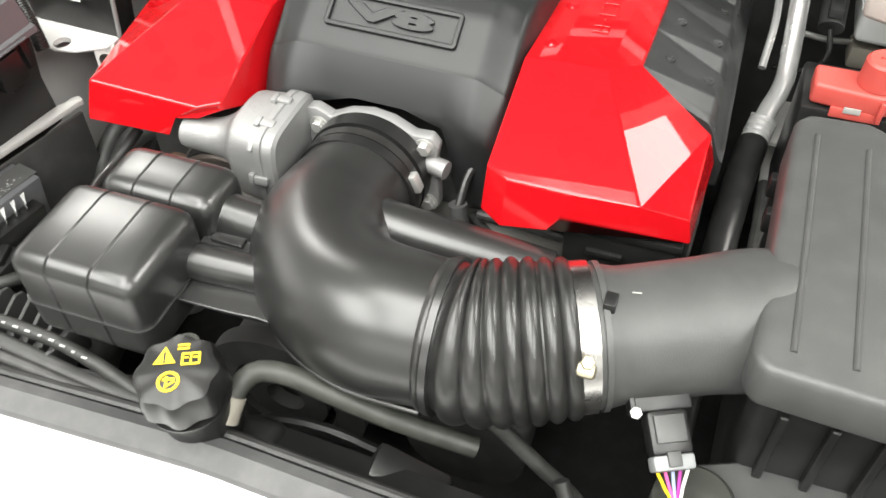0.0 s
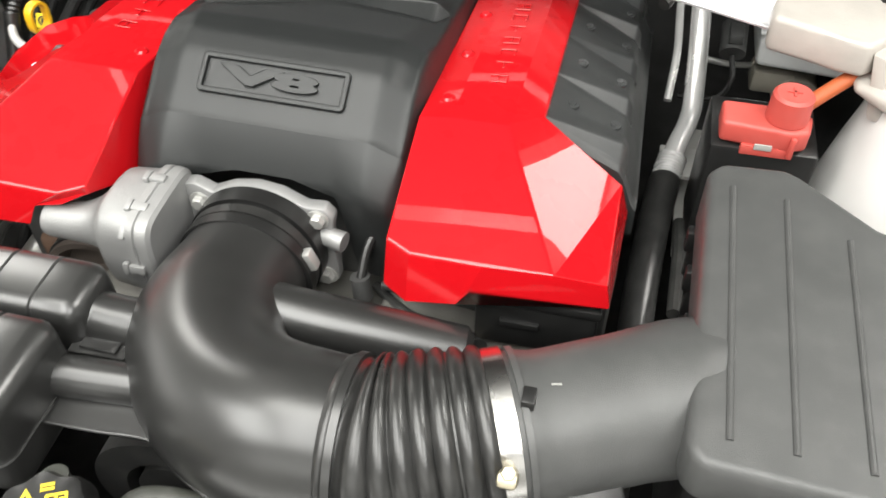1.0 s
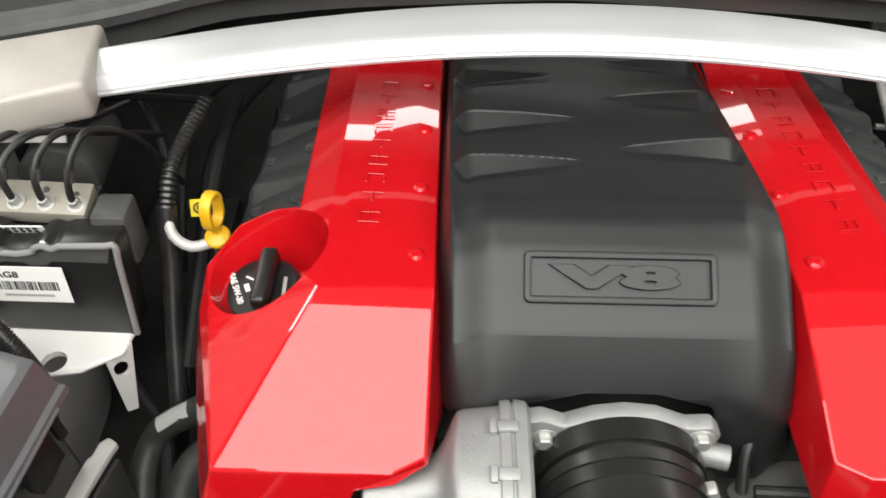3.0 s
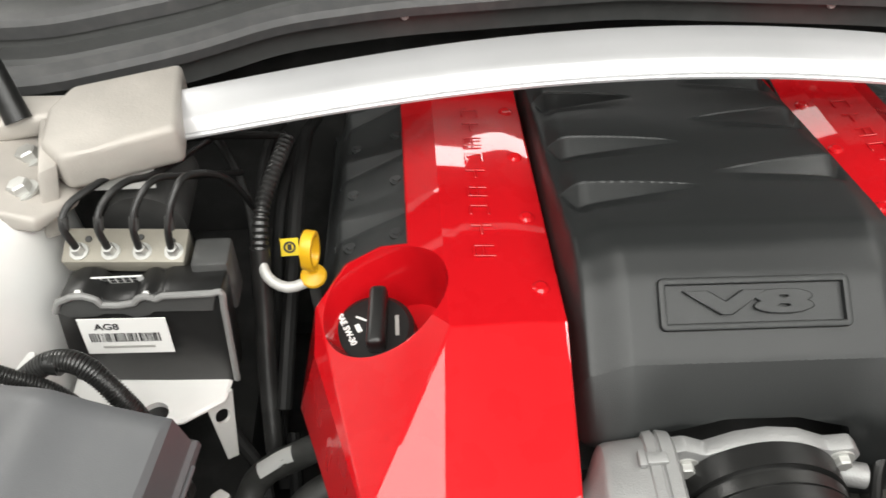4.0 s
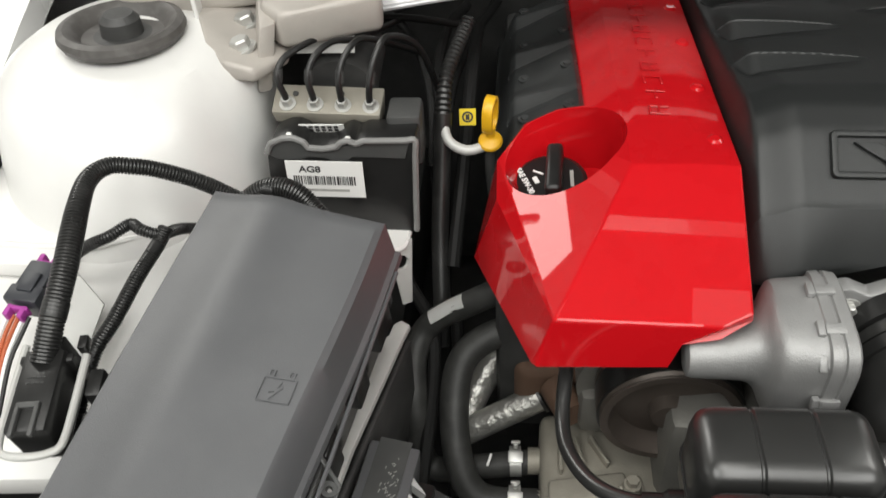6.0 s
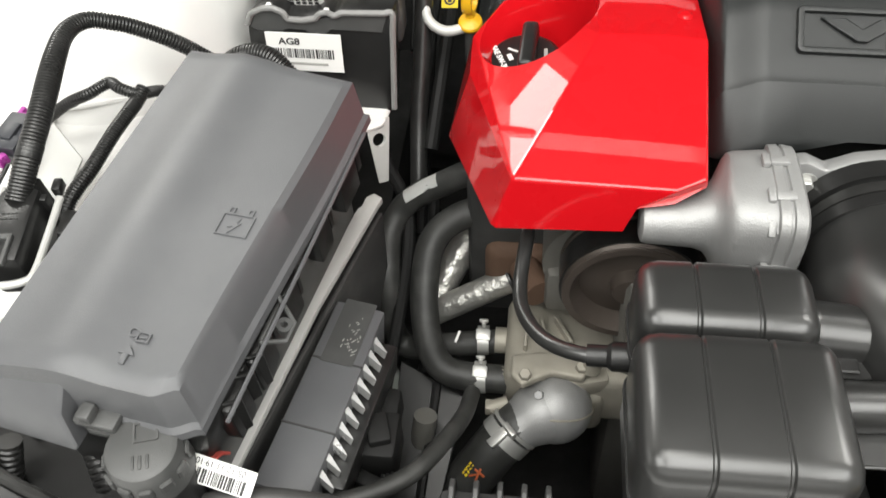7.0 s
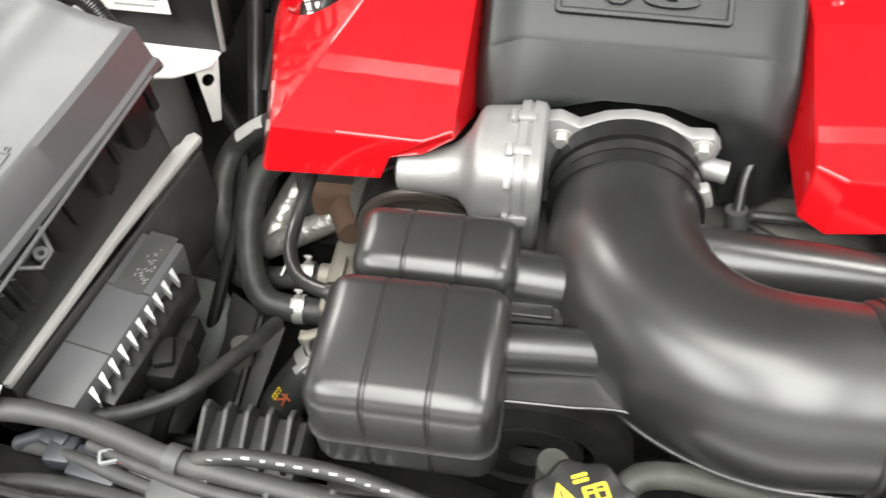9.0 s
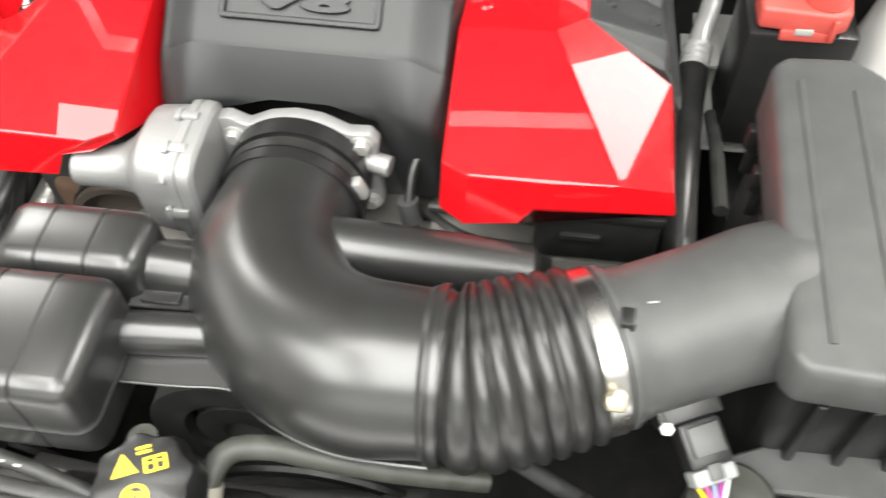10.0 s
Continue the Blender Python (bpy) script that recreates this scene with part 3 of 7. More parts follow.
# red rail covers: faceted shells, the same apart from the side
def red_cover(s, name, label):
    P = lambda x, y, z: (s * x, y, z)
    if s > 0:
        V = [
            P(0.1165, -0.043, 0.8770), P(0.1365, -0.0530, 0.8752), P(0.2414, -0.0559, 0.8792), P(0.2793, -0.0464, 0.8678),  # 0-3 front ridge, inner to outer
            P(0.1165, 0.062, 0.9105), P(0.1881, 0.058, 0.9165), P(0.2125, 0.092, 0.9030), P(0.2814, 0.0695, 0.8625),  # 4-7 crease, strip corner, flare
            P(0.119, 0.42, 0.8655), P(0.216, 0.42, 0.8600),  # 8-9 far end
            P(0.1145, -0.0520, 0.8358), P(0.1335, -0.0605, 0.8290), P(0.1819, -0.0638, 0.8574), P(0.2839, -0.0518, 0.8488),  # 10-13 lower lip
            P(0.109, 0.06, 0.850), P(0.109, 0.42, 0.81), P(0.218, 0.42, 0.82), P(0.218, 0.10, 0.850), P(0.290, 0.070, 0.832),  # 14-18 lower edge
            P(0.1745, -0.0650, 0.8405), P(0.190, -0.0545, 0.8755), P(0.192, 0.42, 0.8700), P(0.1425, 0.0610, 0.9143), P(0.1447, 0.42, 0.8688),  # 19 lip step, 20 ridge, 21-23 ridges of the strip
        ]
        F = [(0, 1, 20, 2, 5, 22, 4), (2, 3, 7), (2, 7, 6), (2, 6, 5), (4, 22, 23, 8), (22, 5, 21, 23), (5, 6, 9, 21), (0, 4, 14, 10), (4, 8, 15, 14), (8, 23, 21, 9, 16, 15), (9, 6, 17, 16),
             (6, 7, 18, 17), (7, 3, 13, 18), (3, 2, 20, 12, 13), (20, 1, 11, 19, 12), (1, 0, 10, 11), (10, 14, 15, 16, 17, 18, 13, 12, 19, 11)]
    else:
        V = [
            P(0.1235, -0.0445, 0.8812), P(0.1427, -0.0540, 0.8788), P(0.2497, -0.0548, 0.8838), P(0.2560, -0.0565, 0.8640),  # 0-3
            P(0.1205, 0.0580, 0.9180), P(0.1951, 0.0546, 0.9230), P(0.2221, 0.1536, 0.9013), P(0.2895, 0.0840, 0.8630),  # 4-7
            P(0.121, 0.42, 0.8715), P(0.227, 0.42, 0.8680),  # 8-9
            P(0.1222, -0.0440, 0.8740), P(0.1427, -0.0555, 0.8670), P(0.2600, -0.0606, 0.8415), P(0.2640, -0.0560, 0.8415),  # 10-13
            P(0.109, 0.06, 0.82), P(0.109, 0.42, 0.81), P(0.229, 0.42, 0.81), P(0.226, 0.155, 0.81), P(0.309, 0.090, 0.792),  # 14-18
            P(0.1734, -0.0608, 0.8440), P(0.1662, -0.0555, 0.8615), P(0.198, 0.42, 0.8770),  # 19 lip, 20 lip step, 21 strip ridge
            P(0.242, 0.1580, 0.8950), P(0.268, 0.1490, 0.8873), P(0.2895, 0.1210, 0.8730), P(0.247, 0.160, 0.81), P(0.276, 0.150, 0.803), P(0.302, 0.122, 0.796),  # 22-27 flank round the bowl
            P(0.1465, 0.0570, 0.9214), P(0.1487, 0.42, 0.8751),  # 28-29 inner ridge of the strip
        ]
        F = [(0, 1, 2, 5, 28, 4), (2, 3, 13, 18, 7), (2, 7, 24), (2, 24, 23, 5), (5, 23, 22), (5, 22, 6), (4, 28, 29, 8), (28, 5, 21, 29), (5, 6, 9, 21), (0, 4, 14, 10), (4, 8, 15, 14), (8, 29, 21, 9, 16, 15),
             (9, 6, 17, 16), (6, 22, 25, 17), (22, 23, 26, 25), (23, 24, 27, 26), (24, 7, 18, 27), (3, 12, 13), (3, 2, 1, 20, 19, 12), (1, 0, 10, 11, 20), (10, 14, 15, 16, 17, 25, 26, 27, 18, 13, 12, 19, 20, 11)]
    bm = solid(V, F, 0.0016, 2)
    return part("shell", bm, RED, thing(name, (s * 0.18, 0.1, 0.85), label, "engine cover", "red rail covers"), angle=4)


shell_l = red_cover(-1, "rail_cover", "glossy red plastic rail cover with a round filler recess")
shell_r = red_cover(1, "rail_cover", "glossy red plastic rail cover with faceted front")
# bowl for the oil filler
bowl_axis = Vector((-0.30, -0.06, 0.95)).normalized()
turn = bowl_axis.to_track_quat("Z", "Y").to_matrix().to_4x4()
cut(shell_l, lathe([(0, -0.048), (0.033, -0.048), (0.0385, -0.03), (0.0455, -0.004), (0.0480, 0.006), (0.053, 0.02), (0.06, 0.06), (0, 0.06)], 72, Matrix.Translation((-0.2385, 0.106, 0.8890)) @ turn @ Matrix.Diagonal((1.0, 1.0, 1, 1))), 8.5)


def strip_z(y, x):
    """Height of the red strip."""
    return 0.9150 - 0.02 * x - (y - 0.06) * 0.1265 + (abs(x) - 0.117) * 0.085


for s, shell in ((-1, shell_l), (1, shell_r)):
    for y in (0.090, 0.170, 0.254, 0.330):
        c = Vector((s * 0.1335, y, strip_z(y, s * 0.1335) - (0.0 if s < 0 else 0.0006)))
        part("clip_head", lathe([(0, 0.0022), (0.0035, 0.0024), (0.0058, 0.001), (0.0062, 0.0)], 20, Matrix.Translation(c)), RED, shell)
    # raised characters of the maker's name, as plain shapes
    for k in range(9):
        y = 0.325 - k * 0.0245
        z = strip_z(y, s * 0.168)
        m = axes((s * (0.166 + 0.012 * (0.3 - y)), y, z + 0.0002), (0, -1, 0.1265), (s, 0, 0.065))
        w, h, t = 0.0115, 0.015, 0.0017
        kind = k % 3
        bars = [rbox(t, h, 0.0009, m @ Matrix.Translation((-w / 2, 0, 0)), 0.0003, 1)]
        if kind != 1:
            bars.append(rbox(w, t, 0.0009, m @ Matrix.Translation((0, h / 2 - t / 2, 0)), 0.0003, 1))
        bars.append(rbox(w, t, 0.0009, m @ Matrix.Translation((0, (-h / 2 + t / 2) if kind == 0 else 0, 0)), 0.0003, 1))
        if kind == 2:
            bars.append(rbox(t, h, 0.0009, m @ Matrix.Translation((w / 2, 0, 0)), 0.0003, 1))
        part("raised_mark", join(*bars), RED, shell)


# black coil covers outboard of the red strips
def coil_cover(s):
    def z(x, y):
        ax = abs(x)
        h = 0.901 - (ax - 0.205) * 0.52 - (y - 0.1) * 0.125 - 0.03 * sstep(0.276, 0.297, ax) - 0.02 * sstep(0.10, 0.075, y)
        for k in range(5):
            yc = (0.098 + k * 0.078) if s > 0 else (0.124 + k * 0.090)
            u = (ax - 0.208) / 0.075
            if 0 <= u <= 1:
                w = 0.0015 + 0.0125 * u
                d = y - (yc + 0.016 * u)
                if d >= 0:
                    h += 0.0075 * u * (1 - sstep(0.001, 0.030, d))
                elif d > -w:
                    h += 0.0110 * u * (d + w) / w - 0.0035 * u
                elif d > -w - 0.012:
                    h -= 0.0035 * u * (1 - sstep(0.0, 0.012, -w - d))
        return h
    t_ = thing("coil_cover", (s * 0.25, 0.25, 0.80), "matt black ribbed plastic ignition coil cover", "engine cover", "coil covers")
    bm = height_grid(lin(s * 0.203, s * 0.297, 100), lin(0.0, 1.0, 320), lambda x, y: 0.0)
    for v in list(bm.verts):
        ax = abs(v.co.x)
        y0 = 0.090 if s > 0 else pl(ax, [0.203, 0.222, 0.242, 0.262, 0.282, 0.297], [0.162, 0.162, 0.165, 0.160, 0.144, 0.122])
        v.co.y = y0 + (0.43 - y0) * v.co.y
        v.co.z = z(v.co.x, v.co.y)
    rim_ = [e for e in bm.edges if e.is_boundary]
    ext = bmesh.ops.extrude_edge_only(bm, edges=rim_)
    for v in ext["geom"]:
        if isinstance(v, bmesh.types.BMVert):
            v.co.z = 0.79
    b = part("cover_body", bm, COIL, t_, angle=40)
    for k in range(4):
        for u in (0.3, 0.8):
            x, y = s * (0.208 + 0.075 * u), (0.135 + k * 0.078 if s > 0 else 0.185 + k * 0.075) + 0.012 * u
            part("clip", join(lathe([(0, 0.003), (0.003, 0.003), (0.0036, 0.0015), (0.006, 0.0012), (0.006, -0.001)], 12, Matrix.Translation((x, y, z(x, y) + 0.0)))), COIL, b)


coil_cover(-1)
coil_cover(1)

# oil filler cap in the bowl
cap = thing("oil_filler_cap", (-0.262, 0.098, 0.85), "black plastic oil filler cap with white print", "oil cap")
capm = axes((-0.247, 0.108, 0.846), (1, 0, 0.10), (0, 1, 0.12))
top = part("cap_body", lathe([(0, 0.018), (0.026, 0.018), (0.0295, 0.0155), (0.031, 0.0), (0.031, -0.02), (0, -0.02)], 40, capm), BLACK, cap)
part("grip", rbox(0.013, 0.050, 0.016, capm @ Matrix.Rotation(radians(-4), 4, "Z") @ Matrix.Translation((0.004, 0.004, 0.024)), 0.004, 3), BLACK, cap, "raised black grip bar")
lettering("SAE 5W-30", 0.0062, 0.0002, capm @ Matrix.Translation((-0.0190, 0.001, 0.0183)) @ Matrix.Rotation(radians(-68), 4, "Z"), LABEL, top, "print", "white printed oil grade", bold=0.0002)
oil = join(rbox(0.007, 0.0036, 0.0006, capm @ Matrix.Translation((-0.0105, 0.001, 0.0183)) @ Matrix.Rotation(radians(-68), 4, "Z"), 0), rbox(0.009, 0.0016, 0.0006, capm @ Matrix.Translation((-0.0085, 0.009, 0.0183)) @ Matrix.Rotation(radians(-30), 4, "Z"), 0))
part("oil_can_symbol", oil, LABEL, top)
part("print_bar", rbox(0.0028, 0.017, 0.0006, capm @ Matrix.Translation((0.0175, 0.0, 0.0183)), 0), PRINTGREY, top)

# throttle body
tb = thing("throttle_body", (0, -0.02, 0.80), "cast aluminium throttle body with motor housing", "throttle body")
ty = axes((0, 0.0, 0.818), (1, 0, 0), (0, 0, 1))  # local z points forward
flange = [(-0.070, 0.046), (-0.052, 0.050), (-0.038, 0.043), (-0.02, 0.052), (0.0, 0.0555), (0.02, 0.0525), (0.04, 0.042), (0.056, 0.043), (0.063, 0.034), (0.060, 0.018), (0.062, -0.02), (0.062, -0.036), (0.05, -0.045),
          (0.03, -0.046), (0.0, -0.056), (-0.03, -0.046), (-0.05, -0.045), (-0.070, -0.036)]
part("flange", prism(flange, -0.003, 0.0095, 0.002, 2, ty), ALU, tb)
part("bore", lathe([(0.046, 0.0), (0.0495, 0.004), (0.0495, 0.016), (0.046, 0.016), (0.046, 0)], 48, ty), ALU, tb)
def loft(sections, n=36):
    """A closed body along x through rounded sections (x, y, z, half depth, half height, squareness)."""
    bm = bmesh.new()
    rings = []
    for x, cy, cz, hy, hz, e in sections:
        ring = []
        for i in range(n):
            a = 2 * math.pi * i / n
            c, d = math.cos(a), math.sin(a)
            ring.append(bm.verts.new((x, cy + hy * math.copysign(abs(c) ** (2 / e), c), cz + hz * math.copysign(abs(d) ** (2 / e), d))))
        rings.append(ring)
    for a, b in zip(rings, rings[1:]):
        for i in range(n):
            bm.faces.new((a[i], a[(i + 1) % n], b[(i + 1) % n], b[i]))
    bm.faces.new(rings[0][::-1])
    bm.faces.new(rings[-1])
    return bm


house = loft([(-0.060, -0.034, 0.832, 0.040, 0.042, 5), (-0.0625, -0.034, 0.833, 0.043, 0.044, 5), (-0.0700, -0.034, 0.833, 0.044, 0.045, 5), (-0.0708, -0.034, 0.833, 0.0425, 0.0435, 5), (-0.0722, -0.034, 0.833, 0.0425, 0.0435, 5), (-0.0730, -0.034, 0.833, 0.044, 0.045, 5),
              (-0.0790, -0.034, 0.833, 0.0435, 0.0445, 5), (-0.0798, -0.034, 0.834, 0.0415, 0.0425, 4), (-0.102, -0.035, 0.836, 0.0405, 0.0415, 3.4), (-0.1055, -0.035, 0.837, 0.0392, 0.0402, 3.2), (-0.1080, -0.036, 0.838, 0.0365, 0.0375, 3.0), (-0.1105, -0.037, 0.839, 0.0320, 0.0330, 2.7), (-0.1140, -0.039, 0.841, 0.0262, 0.0272, 2.4), (-0.1190, -0.042, 0.843, 0.0215, 0.0225, 2.1), (-0.126, -0.045, 0.8440, 0.0186, 0.0190, 2.0),
              (-0.134, -0.0475, 0.8445, 0.0167, 0.0168, 2), (-0.158, -0.0505, 0.8460, 0.0148, 0.0148, 2), (-0.1615, -0.051, 0.8462, 0.0135, 0.0135, 2), (-0.163, -0.051, 0.8462, 0.010, 0.010, 2)])
motor = part("motor_housing", house, ALU, tb, "ribbed cast motor housing")
for y, z, rx in ((-0.0700, 0.865, 45), (-0.079, 0.835, 80), (-0.020, 0.8785, 0), (-0.052, 0.8770, 10)):
    part("clip", rbox(0.013, 0.008, 0.004, Matrix.Translation((-0.0745, y, z)) @ Matrix.Rotation(radians(rx), 4, "X"), 0.0012), ALU, motor, "steel snap clip")
    part("clip_tab", rbox(0.005, 0.011, 0.005, Matrix.Translation((-0.0835, y, z)) @ Matrix.Rotation(radians(rx), 4, "X"), 0.0012), ALU, motor)
for x, z in ((-0.05, 0.85), (0.05, 0.85), (0.052, 0.786), (-0.05, 0.786)):
    part("bolt", bolt((x, -0.010, z), (0, -1, 0), 0.0062, 0.006), STEEL, tb, "hexagon bolt")
part("sensor_boss", sweep([(0.052, -0.008, 0.832), (0.071, -0.012, 0.831)], 0.0085, 20), ALU, tb)
part("gasket_gap", span((-0.085, -0.004, 0.80), (-0.06, 0.006, 0.866), 0.002), DARK, tb)

# air intake duct: elbow, bellows, side tube and two resonators
duct = thing("air_intake_duct", (0.05, -0.15, 0.80), "black plastic intake elbow with bellows and resonator chambers", "intake duct")
el = [(0, -0.030, 0.819), (0, -0.06, 0.823)]
for k in range(11):
    a = radians(90 * k / 10)
    el.append((0.108 - 0.108 * math.cos(a), -0.092 - 0.108 * math.sin(a), 0.829 + 0.026 * k / 10))
el += [(0.135, -0.2005, 0.8565)]
part("elbow", sweep(el, lambda f: 0.0515 + 0.0045 * sstep(0.08, 0.4, f) - 0.003 * sstep(0.8, 1.0, f), 48, 0.005), DUCT, duct)
for y, r, w in ((-0.020, 0.0560, 0.016), (-0.034, 0.0535, 0.007), (-0.047, 0.0560, 0.010)):
    part("collar", ring_at((0, y, 0.8185), (0, -1, 0.05), 0.047, r, w, 56), BLACK, duct, "black rubber collar")
cl = part("hose_clamp", ring_at((0, -0.036, 0.8190), (0, -1, 0.05), 0.052, 0.0550, 0.0085, 56), RUBBER, duct, "black banded hose clamp")
part("screw_housing", rbox(0.009, 0.010, 0.018, Matrix.Translation((0.053, -0.042, 0.838)) @ Matrix.Rotation(radians(-20), 4, "Y"), 0.002), STEEL, cl)
CL = Vector((0.226, -0.1795, 0.8670))
CD = Vector((0.92, 0.36, 0.05)).normalized()
bel = [(0.130, -0.2005, 0.8565), (0.16, -0.200, 0.858), (0.195, -0.1905, 0.863), tuple(CL + CD * 0.008)]


def bellow(f):
    if f < 0.16:
        return 0.0535 + 0.002 * math.sin(f * 40)
    if f > 0.90:
        return 0.0492
    return 0.0535 - 0.003 * sstep(0.5, 0.9, f) + 0.0050 * abs(math.sin(math.pi * (f - 0.16) / 0.74 * 7)) ** 0.6


part("bellows", sweep(bel, bellow, 48, 0.0011), RUBBER, duct, "ribbed rubber bellows")
part("edge_lip", ring_at((0.138, -0.2005, 0.857), (1, 0.02, 0.03), 0.05, 0.0565, 0.005, 48), DUCT, duct)
cl2 = part("hose_clamp", ring_at(CL, CD, 0.0485, 0.0522, 0.0125, 56), CLAMP, duct, "bright steel hose clamp")
sc = CL + Vector((0.012, -0.0455, 0.0275))
part("screw_housing", rbox(0.012, 0.010, 0.026, Matrix.Translation(sc) @ Matrix.Rotation(radians(35), 4, "X"), 0.003), BRASSY, cl2)
part("screw", bolt(sc + Vector((0, -0.004, 0.013)), (0.1, -0.5, 0.85), 0.0045, 0.006, False), BRASSY, cl2)
# seam along the lower outside of the elbow
seam = [(p[0] - 0.052 * math.cos(radians(9 * max(0, i - 2))) * (1 if i < 13 else 0), p[1] - 0.052 * math.sin(radians(9 * max(0, min(i - 2, 10)))), p[2] - 0.022) for i, p in enumerate(el)][6:]
part("mould_seam", sweep(seam, 0.0016, 8, 0.008), DUCT, duct)
part("web_lip", sweep([(0.050, -0.100, 0.8165), (0.081, -0.1045, 0.8160), (0.12, -0.107, 0.815), (0.158, -0.108, 0.814)], 0.0013, 8, 0.006), DUCT, duct)
# side tube toward the valley
part("side_tube", join(sweep([(0.030, -0.098, 0.840), (0.075, -0.096, 0.833), (0.13, -0.092, 0.824), (0.188, -0.088, 0.814), (0.190, -0.088, 0.8137)], lambda f: 0.0225 - 0.001 * f - 0.006 * sstep(0.97, 1.0, f), 28, 0.006)), DUCT, duct, "closed black side tube")
part("web", solid([(0.045, -0.100, 0.816), (0.160, -0.108, 0.8135), (0.160, -0.085, 0.8135), (0.045, -0.085, 0.816), (0.045, -0.100, 0.813), (0.160, -0.108, 0.8105), (0.160, -0.085, 0.8105), (0.045, -0.085, 0.813)],
     [(0, 1, 2, 3), (7, 6, 5, 4), (0, 4, 5, 1), (1, 5, 6, 2), (2, 6, 7, 3), (3, 7, 4, 0)]), DUCT, duct)


def chamber(x0, x1, y0, y1, z0, z1, zs, bulge=0.004):
    """A blow-moulded chamber with two grooves round it and a seam."""
    bm = rbox(x1 - x0, y1 - y0, z1 - z0, Matrix.Translation(((x0 + x1) / 2, (y0 + y1) / 2, (z0 + z1) / 2)), 0.014, 4)
    cuts = []
    for f in (0.33, 0.66):
        x = x0 + (x1 - x0) * f
        for d in (-0.0017, -0.0006, 0.0006, 0.0017):
            bmesh.ops.bisect_plane(bm, geom=bm.verts[:] + bm.edges[:] + bm.faces[:], plane_co=(x + d, 0, 0), plane_no=(1, 0, 0))
        cuts.append(x)
    c = Vector(((x0 + x1) / 2, (y0 + y1) / 2, (z0 + z1) / 2))
    for v in bm.verts:
        for x in cuts:
            if abs(v.co.x - x) < 0.0010:
                d = v.co - Vector((v.co.x, c.y, c.z))
                v.co -= d.normalized() * 0.0015
        k = (v.co.x - c.x) / (x1 - x0)
        if v.co.z > c.z:
            v.co.z += bulge * (0.25 - k * k)
    return bm


resB = part("resonator", chamber(-0.177, -0.068, -0.262, -0.172, 0.808, 0.893, 0.85), DUCT, duct, "large black resonator chamber")
part("mould_seam", prism(rounded(0.1115, 0.0925, 0.014), -0.0008, 0.0008, 0, 2, Matrix.Translation((-0.1225, -0.217, 0.8455))), DUCT, resB)
resA = part("resonator", chamber(-0.172, -0.068, -0.164, -0.108, 0.805, 0.880, 0.84), DUCT, duct, "small black resonator chamber")
part("mould_seam", prism(rounded(0.1065, 0.0585, 0.014), -0.0008, 0.0008, 0, 2, Matrix.Translation((-0.12, -0.136, 0.836))), DUCT, resA)
part("neck", sweep([(-0.080, -0.138, 0.850), (-0.03, -0.138, 0.845)], lambda f: 0.0195 if f > 0.12 else 0.022, 24, 0.004), DUCT, duct)
part("neck", sweep([(-0.080, -0.192, 0.852), (-0.005, -0.184, 0.846)], lambda f: 0.0145 if f > 0.1 else 0.018, 24, 0.004), DUCT, duct)
part("web", leg([(-0.079, -0.170, 0.848), (-0.037, -0.168, 0.847), (-0.040, -0.148, 0.848), (-0.079, -0.152, 0.849)], 0.006), DUCT, duct)
part("web_panel", rbox(0.028, 0.012, 0.002, Matrix.Translation((-0.058, -0.160, 0.8495)), 0.0008, 1), DUCT, duct)
part("web", leg([(-0.079, -0.222, 0.8425), (0.006, -0.218, 0.8385), (-0.014, -0.198, 0.8420), (-0.079, -0.199, 0.8430)], 0.005), DUCT, duct)
part("web_lip", sweep([(-0.078, -0.2225, 0.8425), (-0.03, -0.2205, 0.8408), (0.006, -0.2185, 0.8388), (0.040, -0.233, 0.837), (0.066, -0.2405, 0.835)], 0.0012, 8, 0.006), DUCT, duct)
# small breather hose from the small chamber up beneath the red cover
vent = thing("breather_hose", (-0.22, -0.1, 0.75), "thin glossy black breather hose beside the resonators", "hose")
part("tube", sweep([(-0.172, -0.147, 0.823), (-0.198, -0.144, 0.819), (-0.222, -0.129, 0.811), (-0.237, -0.102, 0.803), (-0.241, -0.072, 0.800), (-0.237, -0.03, 0.812)], 0.0052, 16), DUCT, vent)
part("fitting", sweep([(-0.168, -0.147, 0.8235), (-0.196, -0.1445, 0.8195)], lambda f: 0.0095 if f < 0.5 else 0.0072, 16, 0.003), BLACK, vent)
# ---- strut brace and its brackets ----
def brace_low(x):
    """Lower front edge of the brace: y and z, arched between the towers."""
    return 0.2555 + 0.012 * x - 0.12 * x**2 + 0.62 * x**4, 0.9645 - 0.034 * x - 0.29 * x**2


brace = thing("strut_brace", (0, 0.31, 0.94), "curved silver metal brace across the strut towers", "strut brace")


def brace_ring(x):
    y, z = brace_low(x)
    w = 0.0430 - 0.004 * (x / 0.4) ** 2
    pts = [(0.004, 0.0015), (0.0008, 0.0022), (0.0004, 0.0035), (0.0066, 0.0112), (0.0084, 0.0126), (0.014, 0.0143), (w * 0.55, 0.0176), (w - 0.007, 0.0210), (w - 0.003, 0.0205), (w - 0.0005, 0.0175), (w, 0.010), (w - 0.003, 0.003), (w - 0.010, 0.0015)]
    return [(y + a, z + b) for a, b in pts]


part("bar", strip_along(lin(-0.41, 0.395, 90), brace_ring), SILVER, brace)
part("front_flange", strip_along(lin(-0.409, 0.394, 80), lambda x: [(brace_low(x)[0] + a, brace_low(x)[1] + b) for a, b in ((-0.0016, -0.001), (-0.0020, 0.0012), (-0.0010, 0.0024), (0.004, 0.0026), (0.005, -0.001))]), SILVER, brace, "thin folded front edge")


